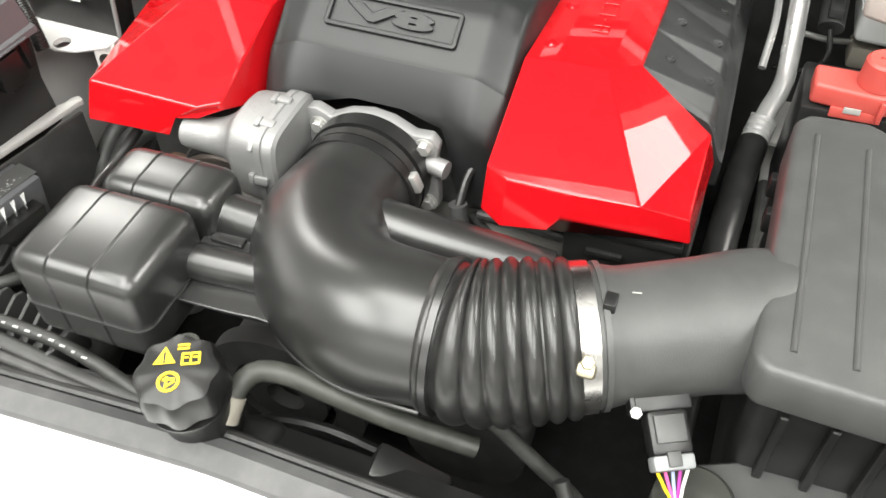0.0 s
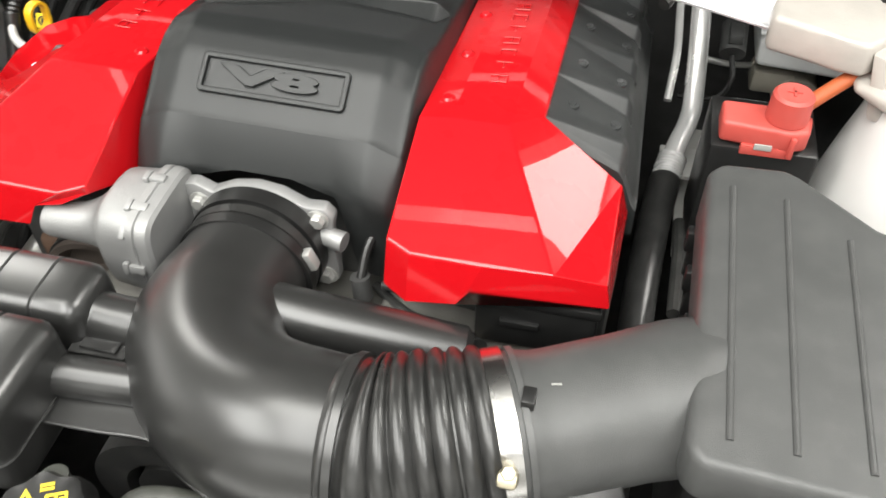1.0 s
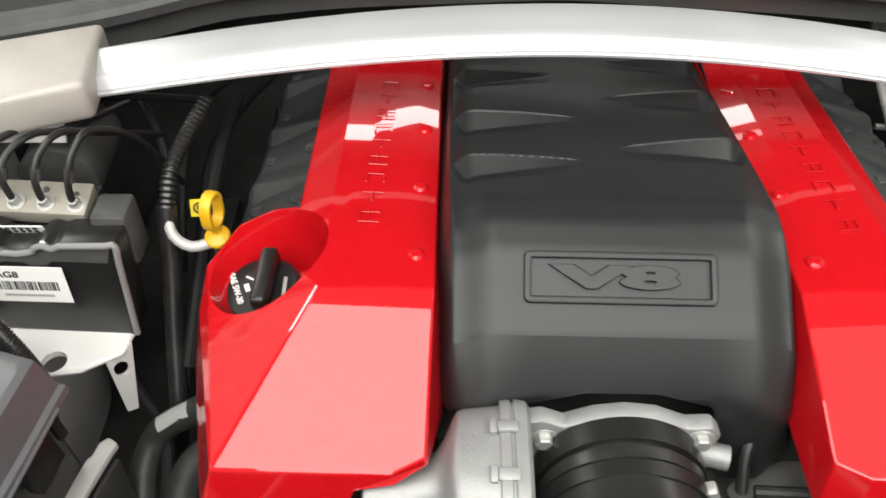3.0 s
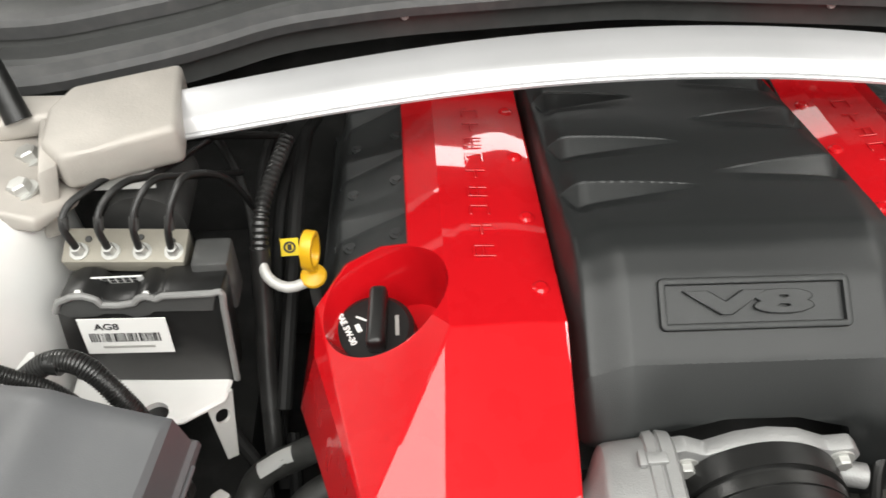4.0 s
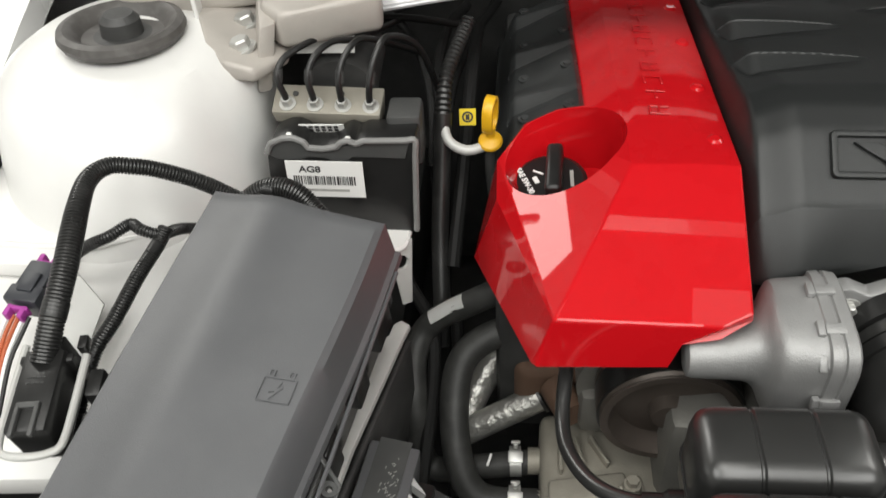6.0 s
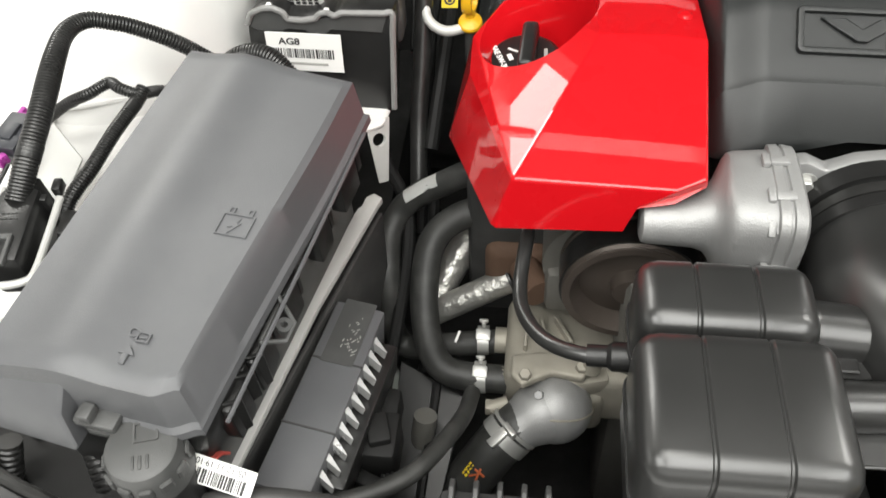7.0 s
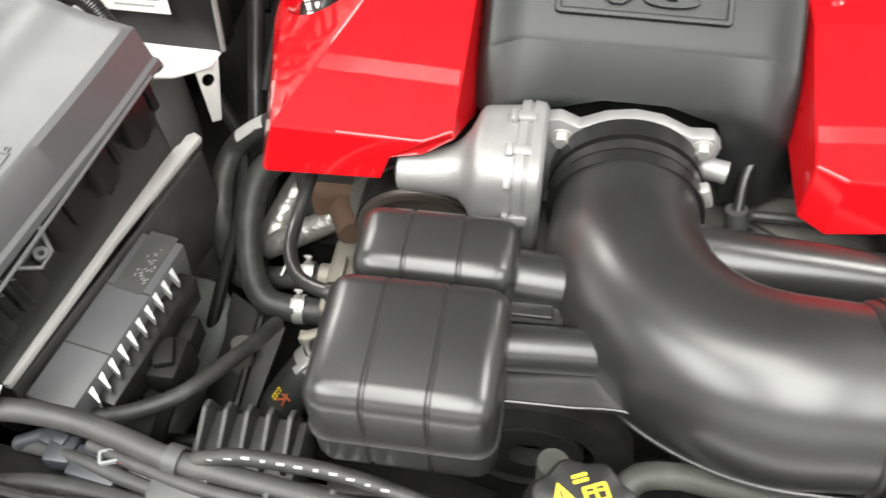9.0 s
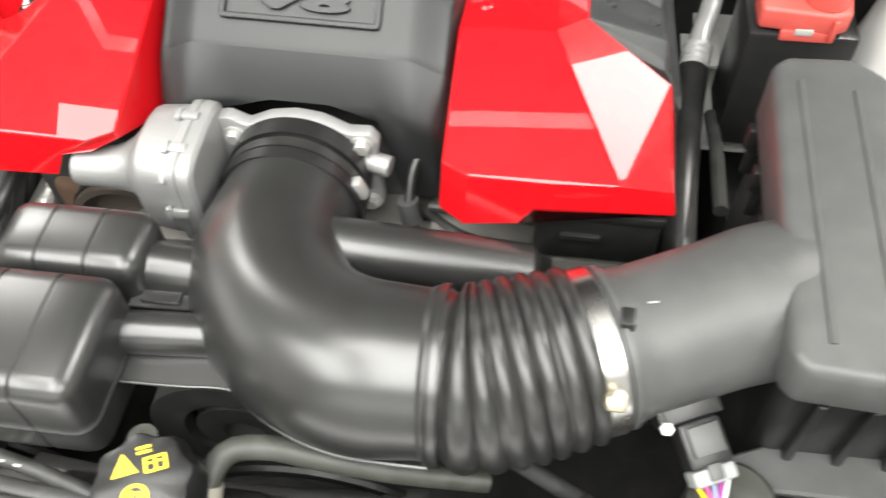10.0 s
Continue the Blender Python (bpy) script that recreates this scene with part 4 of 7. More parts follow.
def bracket(s):
    """Cast end of the brace: a sleeve over the bar, an arm to the rear and a flange bolted to the tower."""
    t_ = thing("brace_bracket", (s * 0.48, 0.24, 0.93), "pale cast bracket holding the brace on its strut tower", "bracket", "brace brackets")
    dy, dz = (0.0, 0.0) if s < 0 else (0.018, -0.033)
    P = lambda pts: [(s * x, y + dy) for x, y in (pts if s > 0 else pts[::-1])]
    b = part("sleeve", prism(P([(0.387, 0.226), (0.420, 0.214), (0.446, 0.203), (0.468, 0.198), (0.488, 0.220), (0.494, 0.262), (0.482, 0.292), (0.398, 0.314)]), 0.925 + dz, 0.960 + dz, 0.006, 3, slope=lambda x, y: -0.10 * max(0, abs(x) - 0.45)), CASTGREY, t_)
    part("arm", prism(P([(0.475, 0.262), (0.55, 0.246), (0.622, 0.246), (0.632, 0.262), (0.625, 0.284), (0.53, 0.290), (0.475, 0.288)]), 0.932 + dz, 0.952 + dz, 0.006, 3), CASTGREY, t_)
    part("flange", prism(P([(0.465, 0.196), (0.487, 0.168), (0.512, 0.172), (0.533, 0.196), (0.548, 0.235), (0.552, 0.285), (0.47, 0.288)]), 0.912 + dz, 0.928 + dz, 0.005, 3, slope=lambda x, y: 0.22 * (abs(x) - 0.5)), CASTGREY, t_)
    part("lip", solid([(s * x, y + dy, z + dz) for x, y, z in ((0.470, 0.20, 0.95), (0.482, 0.19, 0.95), (0.480, 0.186, 0.893), (0.492, 0.180, 0.893), (0.492, 0.26, 0.95), (0.500, 0.258, 0.95), (0.492, 0.225, 0.915), (0.5, 0.222, 0.915))],
         [(0, 1, 3, 2), (0, 2, 6, 4), (1, 5, 7, 3), (4, 6, 7, 5), (0, 4, 5, 1), (2, 3, 7, 6)], 0.003), CASTGREY, t_)
    for x, y, z in ((0.503, 0.199, 0.927), (0.508, 0.237, 0.928)):
        part("bolt", bolt((s * x, y + dy, z + dz), (s * 0.2, 0, 1), 0.0085, 0.009), STEEL, t_, "zinc-plated hexagon bolt")
    part("bolt", bolt((s * 0.603, 0.266 + dy, 0.952 + dz), (0, 0, 1), 0.0085, 0.009), STEEL, t_, "zinc-plated hexagon bolt")


bracket(-1)
bracket(1)
# gas strut of the bonnet on its white plate
prop = thing("gas_strut", (-0.52, 0.26, 0.94), "black gas strut holding the bonnet up, on a white plate", "gas strut")
part("mount_plate", prism([(-0.022, -0.03), (0.022, -0.03), (0.024, 0.02), (0.012, 0.036), (-0.012, 0.036), (-0.022, 0.02)], -0.002, 0.002, 0.001, 1, axes((-0.549, 0.255, 0.95), (0, 1, 0), (0, 0, 1))), PRIMER, prop, "white steel plate")
part("ball", lathe([(0, 0.018), (0.005, 0.018), (0.006, 0.0), (0, 0)], 16, axes((-0.547, 0.258, 0.966), (0, 1, 0), (0, 0, 1))), STEEL, prop)
part("socket", sweep([(-0.514, 0.255, 0.950), (-0.529, 0.277, 0.990)], lambda f: 0.0105 - 0.002 * f, 20, 0.004), BLACK, prop)
part("cylinder", sweep([(-0.526, 0.273, 0.983), (-0.745, 0.555, 1.22)], 0.0082, 20, 0.02), BLACK, prop)

# rubber strut mount on the tower
for s in (-1, 1):
    dz = 0.0 if s < 0 else -0.025
    mt = thing("strut_mount", (s * 0.603, 0.205, 0.936 + dz), "black rubber strut mount with raised rim on the tower", "strut mount", "strut mounts")
    m = Matrix.Translation((s * 0.603, 0.203, 0.937 + dz)) @ Vector((s * -0.02, 0.10, 1)).to_track_quat("Z", "Y").to_matrix().to_4x4()
    part("rim", lathe([(0.0, 0.002), (0.034, 0.002), (0.040, 0.010), (0.046, 0.013), (0.0515, 0.011), (0.053, 0.006), (0.050, 0.0), (0, 0)], 48, m), MOUNT, mt)
    part("nub", lathe([(0, 0.021), (0.012, 0.020), (0.0165, 0.015), (0.0175, 0.003), (0.024, 0.002), (0, 0.001)], 32, m), RUBGREY, mt)

# ---- cowl and seal at the windscreen ----
CX = [-0.80, -0.63, -0.53, -0.41, -0.335, -0.226, 0.0, 0.226, 0.335, 0.41, 0.53, 0.63, 0.80]
CY = [0.35, 0.342, 0.337, 0.380, 0.424, 0.445, 0.460, 0.430, 0.409, 0.365, 0.320, 0.325, 0.34]


def cowl_front(x):
    return sum(pl(x + d, CX, CY) for d in (-0.03, -0.02, -0.01, 0, 0.01, 0.02, 0.03)) / 7


cowl = thing("cowl_panel", (0, 0.5, 0.9), "matt black plastic cowl panel below the windscreen", "cowl")
xs = lin(-0.80, 0.80, 84)


def cowl_ring(x):
    f = cowl_front(x)
    return [(f + 0.012, 0.89), (f + 0.012, 0.922), (f + 0.03, 0.934), (f + 0.048, 0.936), (f + 0.052, 0.950), (f + 0.075, 0.956), (f + 0.105, 0.957), (f + 0.110, 0.974), (f + 0.15, 0.985),
            (max(f + 0.16, 0.60), 0.992), (max(f + 0.165, 0.605), 1.004), (0.74, 1.03), (0.74, 0.89)]
part("panel", strip_along(xs, cowl_ring), AIRBOX, cowl, angle=25)
part("weather_seal", strip_along(xs, lambda x: [(cowl_front(x) - 0.003, 0.919), (cowl_front(x) - 0.005, 0.929), (cowl_front(x) - 0.001, 0.9345), (cowl_front(x) + 0.012, 0.9385), (cowl_front(x) + 0.0155, 0.9365), (cowl_front(x) + 0.014, 0.919)]), SEAL, cowl, "grey-black rubber seal", angle=20)
part("trim_ledge", strip_along(xs, lambda x: [(cowl_front(x) + 0.046, 0.944), (cowl_front(x) + 0.0455, 0.9565), (cowl_front(x) + 0.050, 0.9605), (cowl_front(x) + 0.060, 0.9620), (cowl_front(x) + 0.0615, 0.944)]), SEAL, cowl, "rubber edge of the cowl", angle=20)
for x in (-0.219, 0.193):
    part("clip", lathe([(0, 0.003), (0.003, 0.0028), (0.0045, 0.0)], 16, axes((x, cowl_front(x) + 0.011, 0.912), (1, 0, 0), (0, 0, 1))), LABEL, cowl, "small white clip")

# ---- brake control unit ----
abs_ = thing("brake_control_unit", (-0.42, 0.16, 0.80), "aluminium brake hydraulic block with black control module", "brake unit")
blk = part("valve_block", solid([(-0.478, 0.162, 0.889), (-0.386, 0.155, 0.890), (-0.384, 0.182, 0.8985), (-0.477, 0.189, 0.8985), (-0.476, 0.164, 0.877), (-0.387, 0.157, 0.877), (-0.387, 0.186, 0.870), (-0.476, 0.192, 0.870)],
     [(0, 1, 2, 3), (4, 7, 6, 5), (0, 4, 5, 1), (1, 5, 6, 2), (2, 6, 7, 3), (3, 7, 4, 0)], 0.0015), ALUDULL, abs_, "machined aluminium valve block")
for x, y, z in ((-0.459, 0.178, 0.8958), (-0.420, 0.177, 0.8962), (-0.396, 0.172, 0.8955)):
    part("pin", lathe([(0, 0.0012), (0.0022, 0.001), (0.0026, 0.0)], 12, axes((x, y, z), (1, 0, 0), (0, 0.86, 0.5))), DARK, blk)
part("motor_base", span((-0.468, 0.15, 0.842), (-0.392, 0.21, 0.874), 0.004), BLACK, abs_)
part("motor_tower", sweep([(-0.457, 0.146, 0.884), (-0.457, 0.150, 0.845)], 0.006, 14), BLACK, abs_)
part("motor_tower", sweep([(-0.404, 0.146, 0.884), (-0.404, 0.150, 0.845)], 0.0075, 14), BLACK, abs_)
for k in range(4):
    x = -0.4645 + k * 0.0235
    c = Vector((x, 0.1685 - k * 0.0015, 0.8925))
    up_ = Vector((0, -0.38, 0.92))
    part("pipe_nut", bolt(c, up_, 0.0048, 0.008), STEEL, blk, "pipe nut")
    ends = [(x + 0.06, 0.30, 0.90), (x + 0.06, 0.31, 0.89), (x + 0.055, 0.28, 0.87), (x + 0.05, 0.25, 0.84)][k]
    part("pipe_sleeve", sweep([c + Vector((-0.004 + 0.002 * k, 0.0, 0.022)), c + Vector((-0.003 + 0.002 * k, 0.004, 0.031))], 0.0037, 10), DARK, abs_)
    part("brake_pipe", sweep([c, c + Vector((0, -0.003, 0.010)), c + Vector((-0.004 + 0.002 * k, 0.0, 0.026)), c + Vector((0.001 + 0.002 * k, 0.012, 0.036 + 0.002 * k)), c + Vector((0.016, 0.030, 0.038 + 0.003 * k)), c + Vector((0.030 + 0.002 * k, 0.056, 0.032 - 0.004 * k)), ends], 0.0028, 10, 0.003), BLACK, abs_, "black coated brake pipe")
part("pump_motor", sweep([(-0.43, 0.215, 0.872), (-0.43, 0.285, 0.876)], 0.032, 28), DARK, abs_)
part("motor_plate", rbox(0.055, 0.002, 0.022, Matrix.Translation((-0.44, 0.222, 0.920)) @ Matrix.Rotation(radians(-30), 4, "X"), 0), BRACKET, abs_, "pale metal plate")
mm_ = axes((-0.4185, 0.1225, 0.842), (1, -0.03, 0), (0, 0.1, 1))
MODO = [(-0.0645, -0.042), (0.059, -0.047), (0.0642, 0.049), (0.0225, 0.0475), (0.017, 0.0445), (0.0099, 0.0475), (0.004, 0.0455), (0.0005, 0.0415), (-0.0111, 0.0392), (-0.0230, 0.0400), (-0.0262, 0.0455), (-0.034, 0.049), (-0.0425, 0.0485), (-0.0535, 0.0435), (-0.0588, 0.032)]
mod = part("control_module", prism(MODO, -0.030, 0.0, 0.0025, 2, mm_), BLACK, abs_, "black plastic control module")
part("cover_lip", sweep([mm_ @ Vector((a[0] + (b[0] - a[0]) * k / 6, a[1] + (b[1] - a[1]) * k / 6 - 0.0016, 0.0022)) for a, b in zip([(0.0605, -0.040)] + MODO[2:-1], MODO[2:]) for k in range(6)], 0.0026, 8, 0.002), BRACKETDARK, mod, "pale moulded lip of the module")
part("upper_band", prism([(-0.056, 0.030), (-0.050, 0.026), (-0.030, 0.0265), (-0.024, 0.0290), (-0.010, 0.0285), (-0.002, 0.0245), (0.008, 0.0265), (0.012, 0.0300), (0.055, 0.0295), (0.060, 0.046), (0.0225, 0.0445), (0.001, 0.0385), (-0.011, 0.0365), (-0.0235, 0.0370), (-0.030, 0.0455), (-0.0425, 0.0455), (-0.052, 0.0405)], 0.0, 0.0016, 0.0005, 1, mm_), AIRBOX, mod, "grey stepped band of the module")
for u, v in ((-0.0377, 0.0475), (0.0099, 0.045)):
    part("screw", bolt(mm_ @ Vector((u, v - 0.001, -0.002)), (0, -0.7, 0.7), 0.0032, 0.004, False), STEEL, mod)
part("connector", span((-0.380, 0.146, 0.845), (-0.352, 0.176, 0.895), 0.004), AIRBOX, abs_, "grey plug on the control module")
part("sub_label", rbox(0.037, 0.0010, 0.0095, Matrix.Translation((-0.433, 0.1455, 0.8845)) @ Matrix.Rotation(radians(18), 4, "X"), 0), LABEL, abs_, "small white printed label")
sm_ = Matrix.Translation((-0.433, 0.1447, 0.8845)) @ Matrix.Rotation(radians(18), 4, "X")
part("print_bar", join(*[rbox(0.0034, 0.0004, 0.0026, sm_ @ Matrix.Translation((-0.014 + 0.0052 * i, 0, dz_)), 0) for i in range(6) for dz_ in (0.002, -0.002)]), PRINT, abs_)
lm = axes((-0.430, 0.1185, 0.853), (1, -0.03, 0), (0, 0.1, 1))
lab = part("label", rbox(0.064, 0.0350, 0.0008, lm, 0.0002, 1), LABEL, abs_, "white label with bar code")
lettering("AG8", 0.0082, 0.0001, lm @ Matrix.Translation((-0.012, 0.0095, 0.0006)), PRINT, lab, "label_print", "black printed letters", wide=1.15, bold=0.0002)
random.seed(5)
x = -0.026
while x < 0.026:
    w = random.choice((0.0005, 0.0008, 0.0012))
    part("bar", rbox(w, 0.0085, 0.0003, lm @ Matrix.Translation((x, -0.001, 0.0005)), 0), PRINT, lab)
    x += w + random.choice((0.0004, 0.0007, 0.001))
part("print_bar", rbox(0.038, 0.0022, 0.0003, lm @ Matrix.Translation((0, -0.0105, 0.0005)), 0), PRINTGREY, lab)
sup = part("support_bracket", prism([(-0.485, 0.090), (-0.42, 0.076), (-0.395, 0.080), (-0.366, 0.098), (-0.362, 0.125), (-0.485, 0.13)], 0.792, 0.798, 0.002, 1), PRIMER, abs_, "pale steel bracket with holes")
cut(sup, lathe([(0, -0.02), (0.010, -0.02), (0.010, 0.02), (0, 0.02)], 24, Matrix.Translation((-0.417, 0.088, 0.795))))
sl_ = part("support_leg", leg([(-0.380, 0.092, 0.797), (-0.371, 0.078, 0.745), (-0.363, 0.082, 0.745), (-0.362, 0.108, 0.797)], 0.002), BRACKET, abs_, "pale steel leg with a hole")
cut(sl_, lathe([(0, -0.03), (0.006, -0.03), (0.006, 0.03), (0, 0.03)], 24, axes((-0.3705, 0.094, 0.782), (0.6, 0.8, 0), (0, 0, 1))))

# ---- fuse box ----
fb = thing("fuse_box", (-0.45, -0.11, 0.74), "dark grey plastic fuse box with ribbed lid", "fuse box")
fm = axes((-0.4475, -0.107, 0.908), (0.985, -0.174, 0.03), (0.174, 0.985, 0.07))


def lid_z(x, y):
    z = 0.0045 * math.exp(-((x + 0.012) / 0.022) ** 2) - 0.004 * sstep(-0.02, -0.066, x)
    z += 0.001 * math.cos(y * 12)
    return z


def lid_mesh():
    bm = bmesh.new()
    xs_, ys_ = lin(-0.0665, 0.0665, 40), lin(-0.131, 0.138, 40)
    rows_ = []
    for y in ys_:
        row = []
        for x in xs_:
            yy = y - (0.017 * (x + 0.0665) / 0.133 * sstep(-0.02, 0.138, y))
            edge = max(sstep(0.0625, 0.0665, abs(x)), sstep(0.134, 0.138, y), sstep(-0.127, -0.131, y))
            yy += 0.007 * sstep(0.050, 0.0665, x) * sstep(-0.10, -0.131, y)
            xx = x - 0.0085 * max(0.0, x / 0.0665) * sstep(0.10, -0.13, y)
            row.append(bm.verts.new((xx, yy, lid_z(x, y) - 0.004 * edge**2)))
        rows_.append(row)
    for a, b in zip(rows_, rows_[1:]):
        for i in range(len(xs_) - 1):
            bm.faces.new((a[i], a[i + 1], b[i + 1], b[i]))
    edge = rows_[0] + [r[-1] for r in rows_[1:]] + rows_[-1][-2::-1] + [r[0] for r in rows_[-2:0:-1]]
    prev = edge
    for dz, out in ((-0.034, 1.035), (-0.037, 1.075), (-0.043, 1.08)):
        nxt = [bm.verts.new((v.co.x * out, v.co.y * (1 + (out - 1) * 0.5), dz)) for v in edge]
        for i in range(len(edge)):
            j = (i + 1) % len(edge)
            bm.faces.new((prev[i], prev[j], nxt[j], nxt[i]))
        prev = nxt
    bm.transform(fm)
    return bm


lid = part("lid", lid_mesh(), FUSE, fb, "smooth dark grey lid", angle=35)
part("lid_nose", solid([tuple(fm @ Vector(v)) for v in ((-0.072, -0.122, -0.010), (-0.0107, -0.1235, 0.0), (-0.0175, -0.1425, -0.030), (-0.092, -0.140, -0.036), (-0.096, -0.146, -0.060), (-0.012, -0.151, -0.056), (-0.090, -0.110, -0.060), (-0.0107, -0.120, -0.056))],
     [(0, 1, 2, 3), (3, 2, 5, 4), (0, 3, 4, 6), (1, 7, 5, 2), (4, 5, 7, 6), (0, 6, 7, 1)], 0.002), FUSE, fb)
part("body", prism([(-0.064, -0.042), (0.0635, -0.042), (0.0600, -0.060), (0.0450, -0.105), (0.0430, -0.165), (-0.060, -0.165)], -0.129, 0.122, 0.005, 2, fm @ Matrix.Rotation(radians(90), 4, "X") @ Matrix.Diagonal((1, 1, -1, 1))), BLACK, fb, "black lower body of the fuse box")
for y, w in ((0.085, 0.03), (0.035, 0.022), (-0.02, 0.018), (-0.065, 0.026), (-0.10, 0.022)):
    part("latch", join(rbox(0.012, w, 0.034, fm @ Matrix.Translation((0.0605, y, -0.066)), 0.002), rbox(0.014, w * 0.5, 0.012, fm @ Matrix.Translation((0.0560, y, -0.084)), 0.002), rbox(0.005, w * 0.25, 0.03, fm @ Matrix.Translation((0.0615, y + w * 0.8, -0.062)), 0.001)), BLACK, fb, "black snap latch")
part("front_latch", join(rbox(0.026, 0.012, 0.006, fm @ Matrix.Translation((0.004, -0.137, -0.034)), 0.0015), rbox(0.008, 0.010, 0.008, fm @ Matrix.Translation((0.000, -0.138, -0.028)), 0.0015), rbox(0.032, 0.010, 0.007, fm @ Matrix.Translation((0.008, -0.136, -0.048)), 0.0015), rbox(0.004, 0.012, 0.016, fm @ Matrix.Translation((-0.008, -0.134, -0.040)), 0.001)), AIRBOX, fb, "grey front latch")
for y, h_ in ((-0.075, 0.034), (-0.088, 0.028), (-0.106, 0.034)):
    part("side_flap", prism([(-0.009, 0.0), (0.008, -0.004), (0.007, -h_), (-0.001, -h_ - 0.004), (-0.006, -h_ + 0.004)], -0.0012, 0.0012, 0.0004, 1, fm @ Matrix.Translation((0.064, y, -0.044)) @ Matrix.Rotation(radians(90), 4, "X") @ Matrix.Rotation(radians(35), 4, "Y")), BLACK, fb, "black plastic flap")
tm_ = fm @ Matrix.Translation((0.069, -0.046, -0.048))
part("corner_tab", join(sweep([tm_ @ Vector(v) for v in ((-0.004, 0.014, 0.004), (0.010, 0.002, -0.004), (0.009, -0.010, -0.006), (-0.004, -0.018, 0.0))], 0.0017, 8, raw=True), ring_at(tm_ @ Vector((0.005, -0.002, -0.003)), tm_.to_3x3() @ Vector((0.3, 0, 1)), 0.0022, 0.005, 0.004, 16), rbox(0.003, 0.028, 0.004, tm_ @ Matrix.Translation((-0.004, -0.002, -0.002)), 0.0006)), AIRBOX, fb, "small triangular tab with a hole")
part("side_rib", sweep([fm @ Vector((0.0725, y_, -0.0405)) for y_ in lin(-0.12, 0.11, 12)], 0.0014, 6, 0.02), FUSE, lid)
im = fm @ Matrix.Translation((0.043, -0.018, 0.0012))
ic = part("battery_symbol", frame_mesh(0.021, 0.0165, 0.0006, 0.0010, -0.001, 0.0008, im), FUSE, lid, "raised battery symbol")
part("symbol_bolt", prism([(-0.0005, 0.0045), (0.0035, 0.0045), (0.0006, 0.0008), (0.0040, 0.0008), (-0.0045, -0.0055), (-0.0008, -0.0008), (-0.0045, -0.0008)], -0.0004, 0.0006, 0, 2, im @ Matrix.Rotation(0.3, 4, "Z")), FUSE, ic)
part("symbol_post", join(*[frame_mesh(0.0040, 0.0050, 0.0004, 0.0009, -0.001, 0.0008, im @ Matrix.Translation((x_, 0.0106, 0))) for x_ in (-0.0062, 0.0062)]), FUSE, ic)
am = fm @ Matrix.Translation((0.0225, -0.113, 0.0012))
part("arrow_symbol", join(rbox(0.0034, 0.006, 0.0016, am @ Matrix.Translation((0, -0.003, 0)), 0.0003), prism([(-0.0048, 0), (0.0048, 0), (0, 0.0055)], -0.0008, 0.0008, 0, 2, am)), FUSE, lid, "raised arrow symbol")
part("lock_symbol", join(frame_mesh(0.008, 0.0065, 0.0008, 0.001, -0.0008, 0.0009, am @ Matrix.Translation((0.0045, 0.0115, 0))), frame_mesh(0.006, 0.006, 0.0025, 0.001, -0.0008, 0.0009, am @ Matrix.Translation((-0.002, 0.0135, 0))), rbox(0.005, 0.0012, 0.0014, am @ Matrix.Translation((0.0045, 0.0115, 0)), 0)), FUSE, lid, "raised padlock symbol")

# pale bracket plate and finned engine control module between box and engine
pb = thing("bracket_plate", (-0.39, -0.08, 0.70), "pale grey metal bracket plate beside the fuse box", "bracket")
part("plate", prism([(-0.358, 0.031), (-0.3605, 0.024), (-0.388, -0.085), (-0.414, -0.222), (-0.427, -0.220), (-0.4105, -0.128), (-0.4075, -0.126), (-0.4030, -0.100), (-0.4045, -0.094), (-0.3930, -0.044), (-0.3895, -0.042), (-0.3855, -0.022), (-0.3865, -0.018), (-0.3765, 0.018), (-0.3740, 0.020), (-0.3720, 0.031), (-0.366, 0.036)], 0.768, 0.775, 0.0015, 2), BRACKET, pb, "pale upper edge")
part("web", solid([(-0.362, 0.025, 0.763), (-0.358, 0.025, 0.763), (-0.416, -0.220, 0.763), (-0.420, -0.219, 0.763), (-0.364, 0.025, 0.66), (-0.360, 0.025, 0.66), (-0.418, -0.220, 0.66), (-0.422, -0.219, 0.66)],
     [(0, 1, 2, 3), (7, 6, 5, 4), (0, 4, 5, 1), (1, 5, 6, 2), (2, 6, 7, 3), (3, 7, 4, 0)], 0.001), DARK, pb)
ecm = thing("engine_control_module", (-0.37, -0.14, 0.65), "dark grey finned control module with a label", "control module")
em = axes((-0.3715, -0.146, 0.764), (0.985, -0.15, -0.08), (0.16, 0.985, -0.06))
part("case", rbox(0.038, 0.160, 0.060, em @ Matrix.Translation((0, -0.003, -0.030)), 0.002), FUSE, ecm)
part("label", rbox(0.024, 0.06, 0.0006, em @ Matrix.Translation((0, 0.050, 0.0004)), 0), AIRBOX, ecm, "worn clear label")
random.seed(12)
part("label_scuff", join(*[rbox(random.uniform(0.001, 0.004), 0.0005, 0.0004, em @ Matrix.Translation((random.uniform(-0.002, 0.010), 0.03 + random.random() * 0.035, 0.0008)) @ Matrix.Rotation(random.uniform(0.5, 1.6), 4, "Z"), 0) for k in range(26)]), PRINTGREY, ecm)
for y in (-0.035, 0.022):
    part("case_seam", rbox(0.0385, 0.0012, 0.0012, em @ Matrix.Translation((0, y, 0.0)), 0), DARK, ecm)
part("fin_base", rbox(0.020, 0.125, 0.03, em @ Matrix.Translation((0.024, 0.0, -0.034)), 0.002), BLACK, ecm)
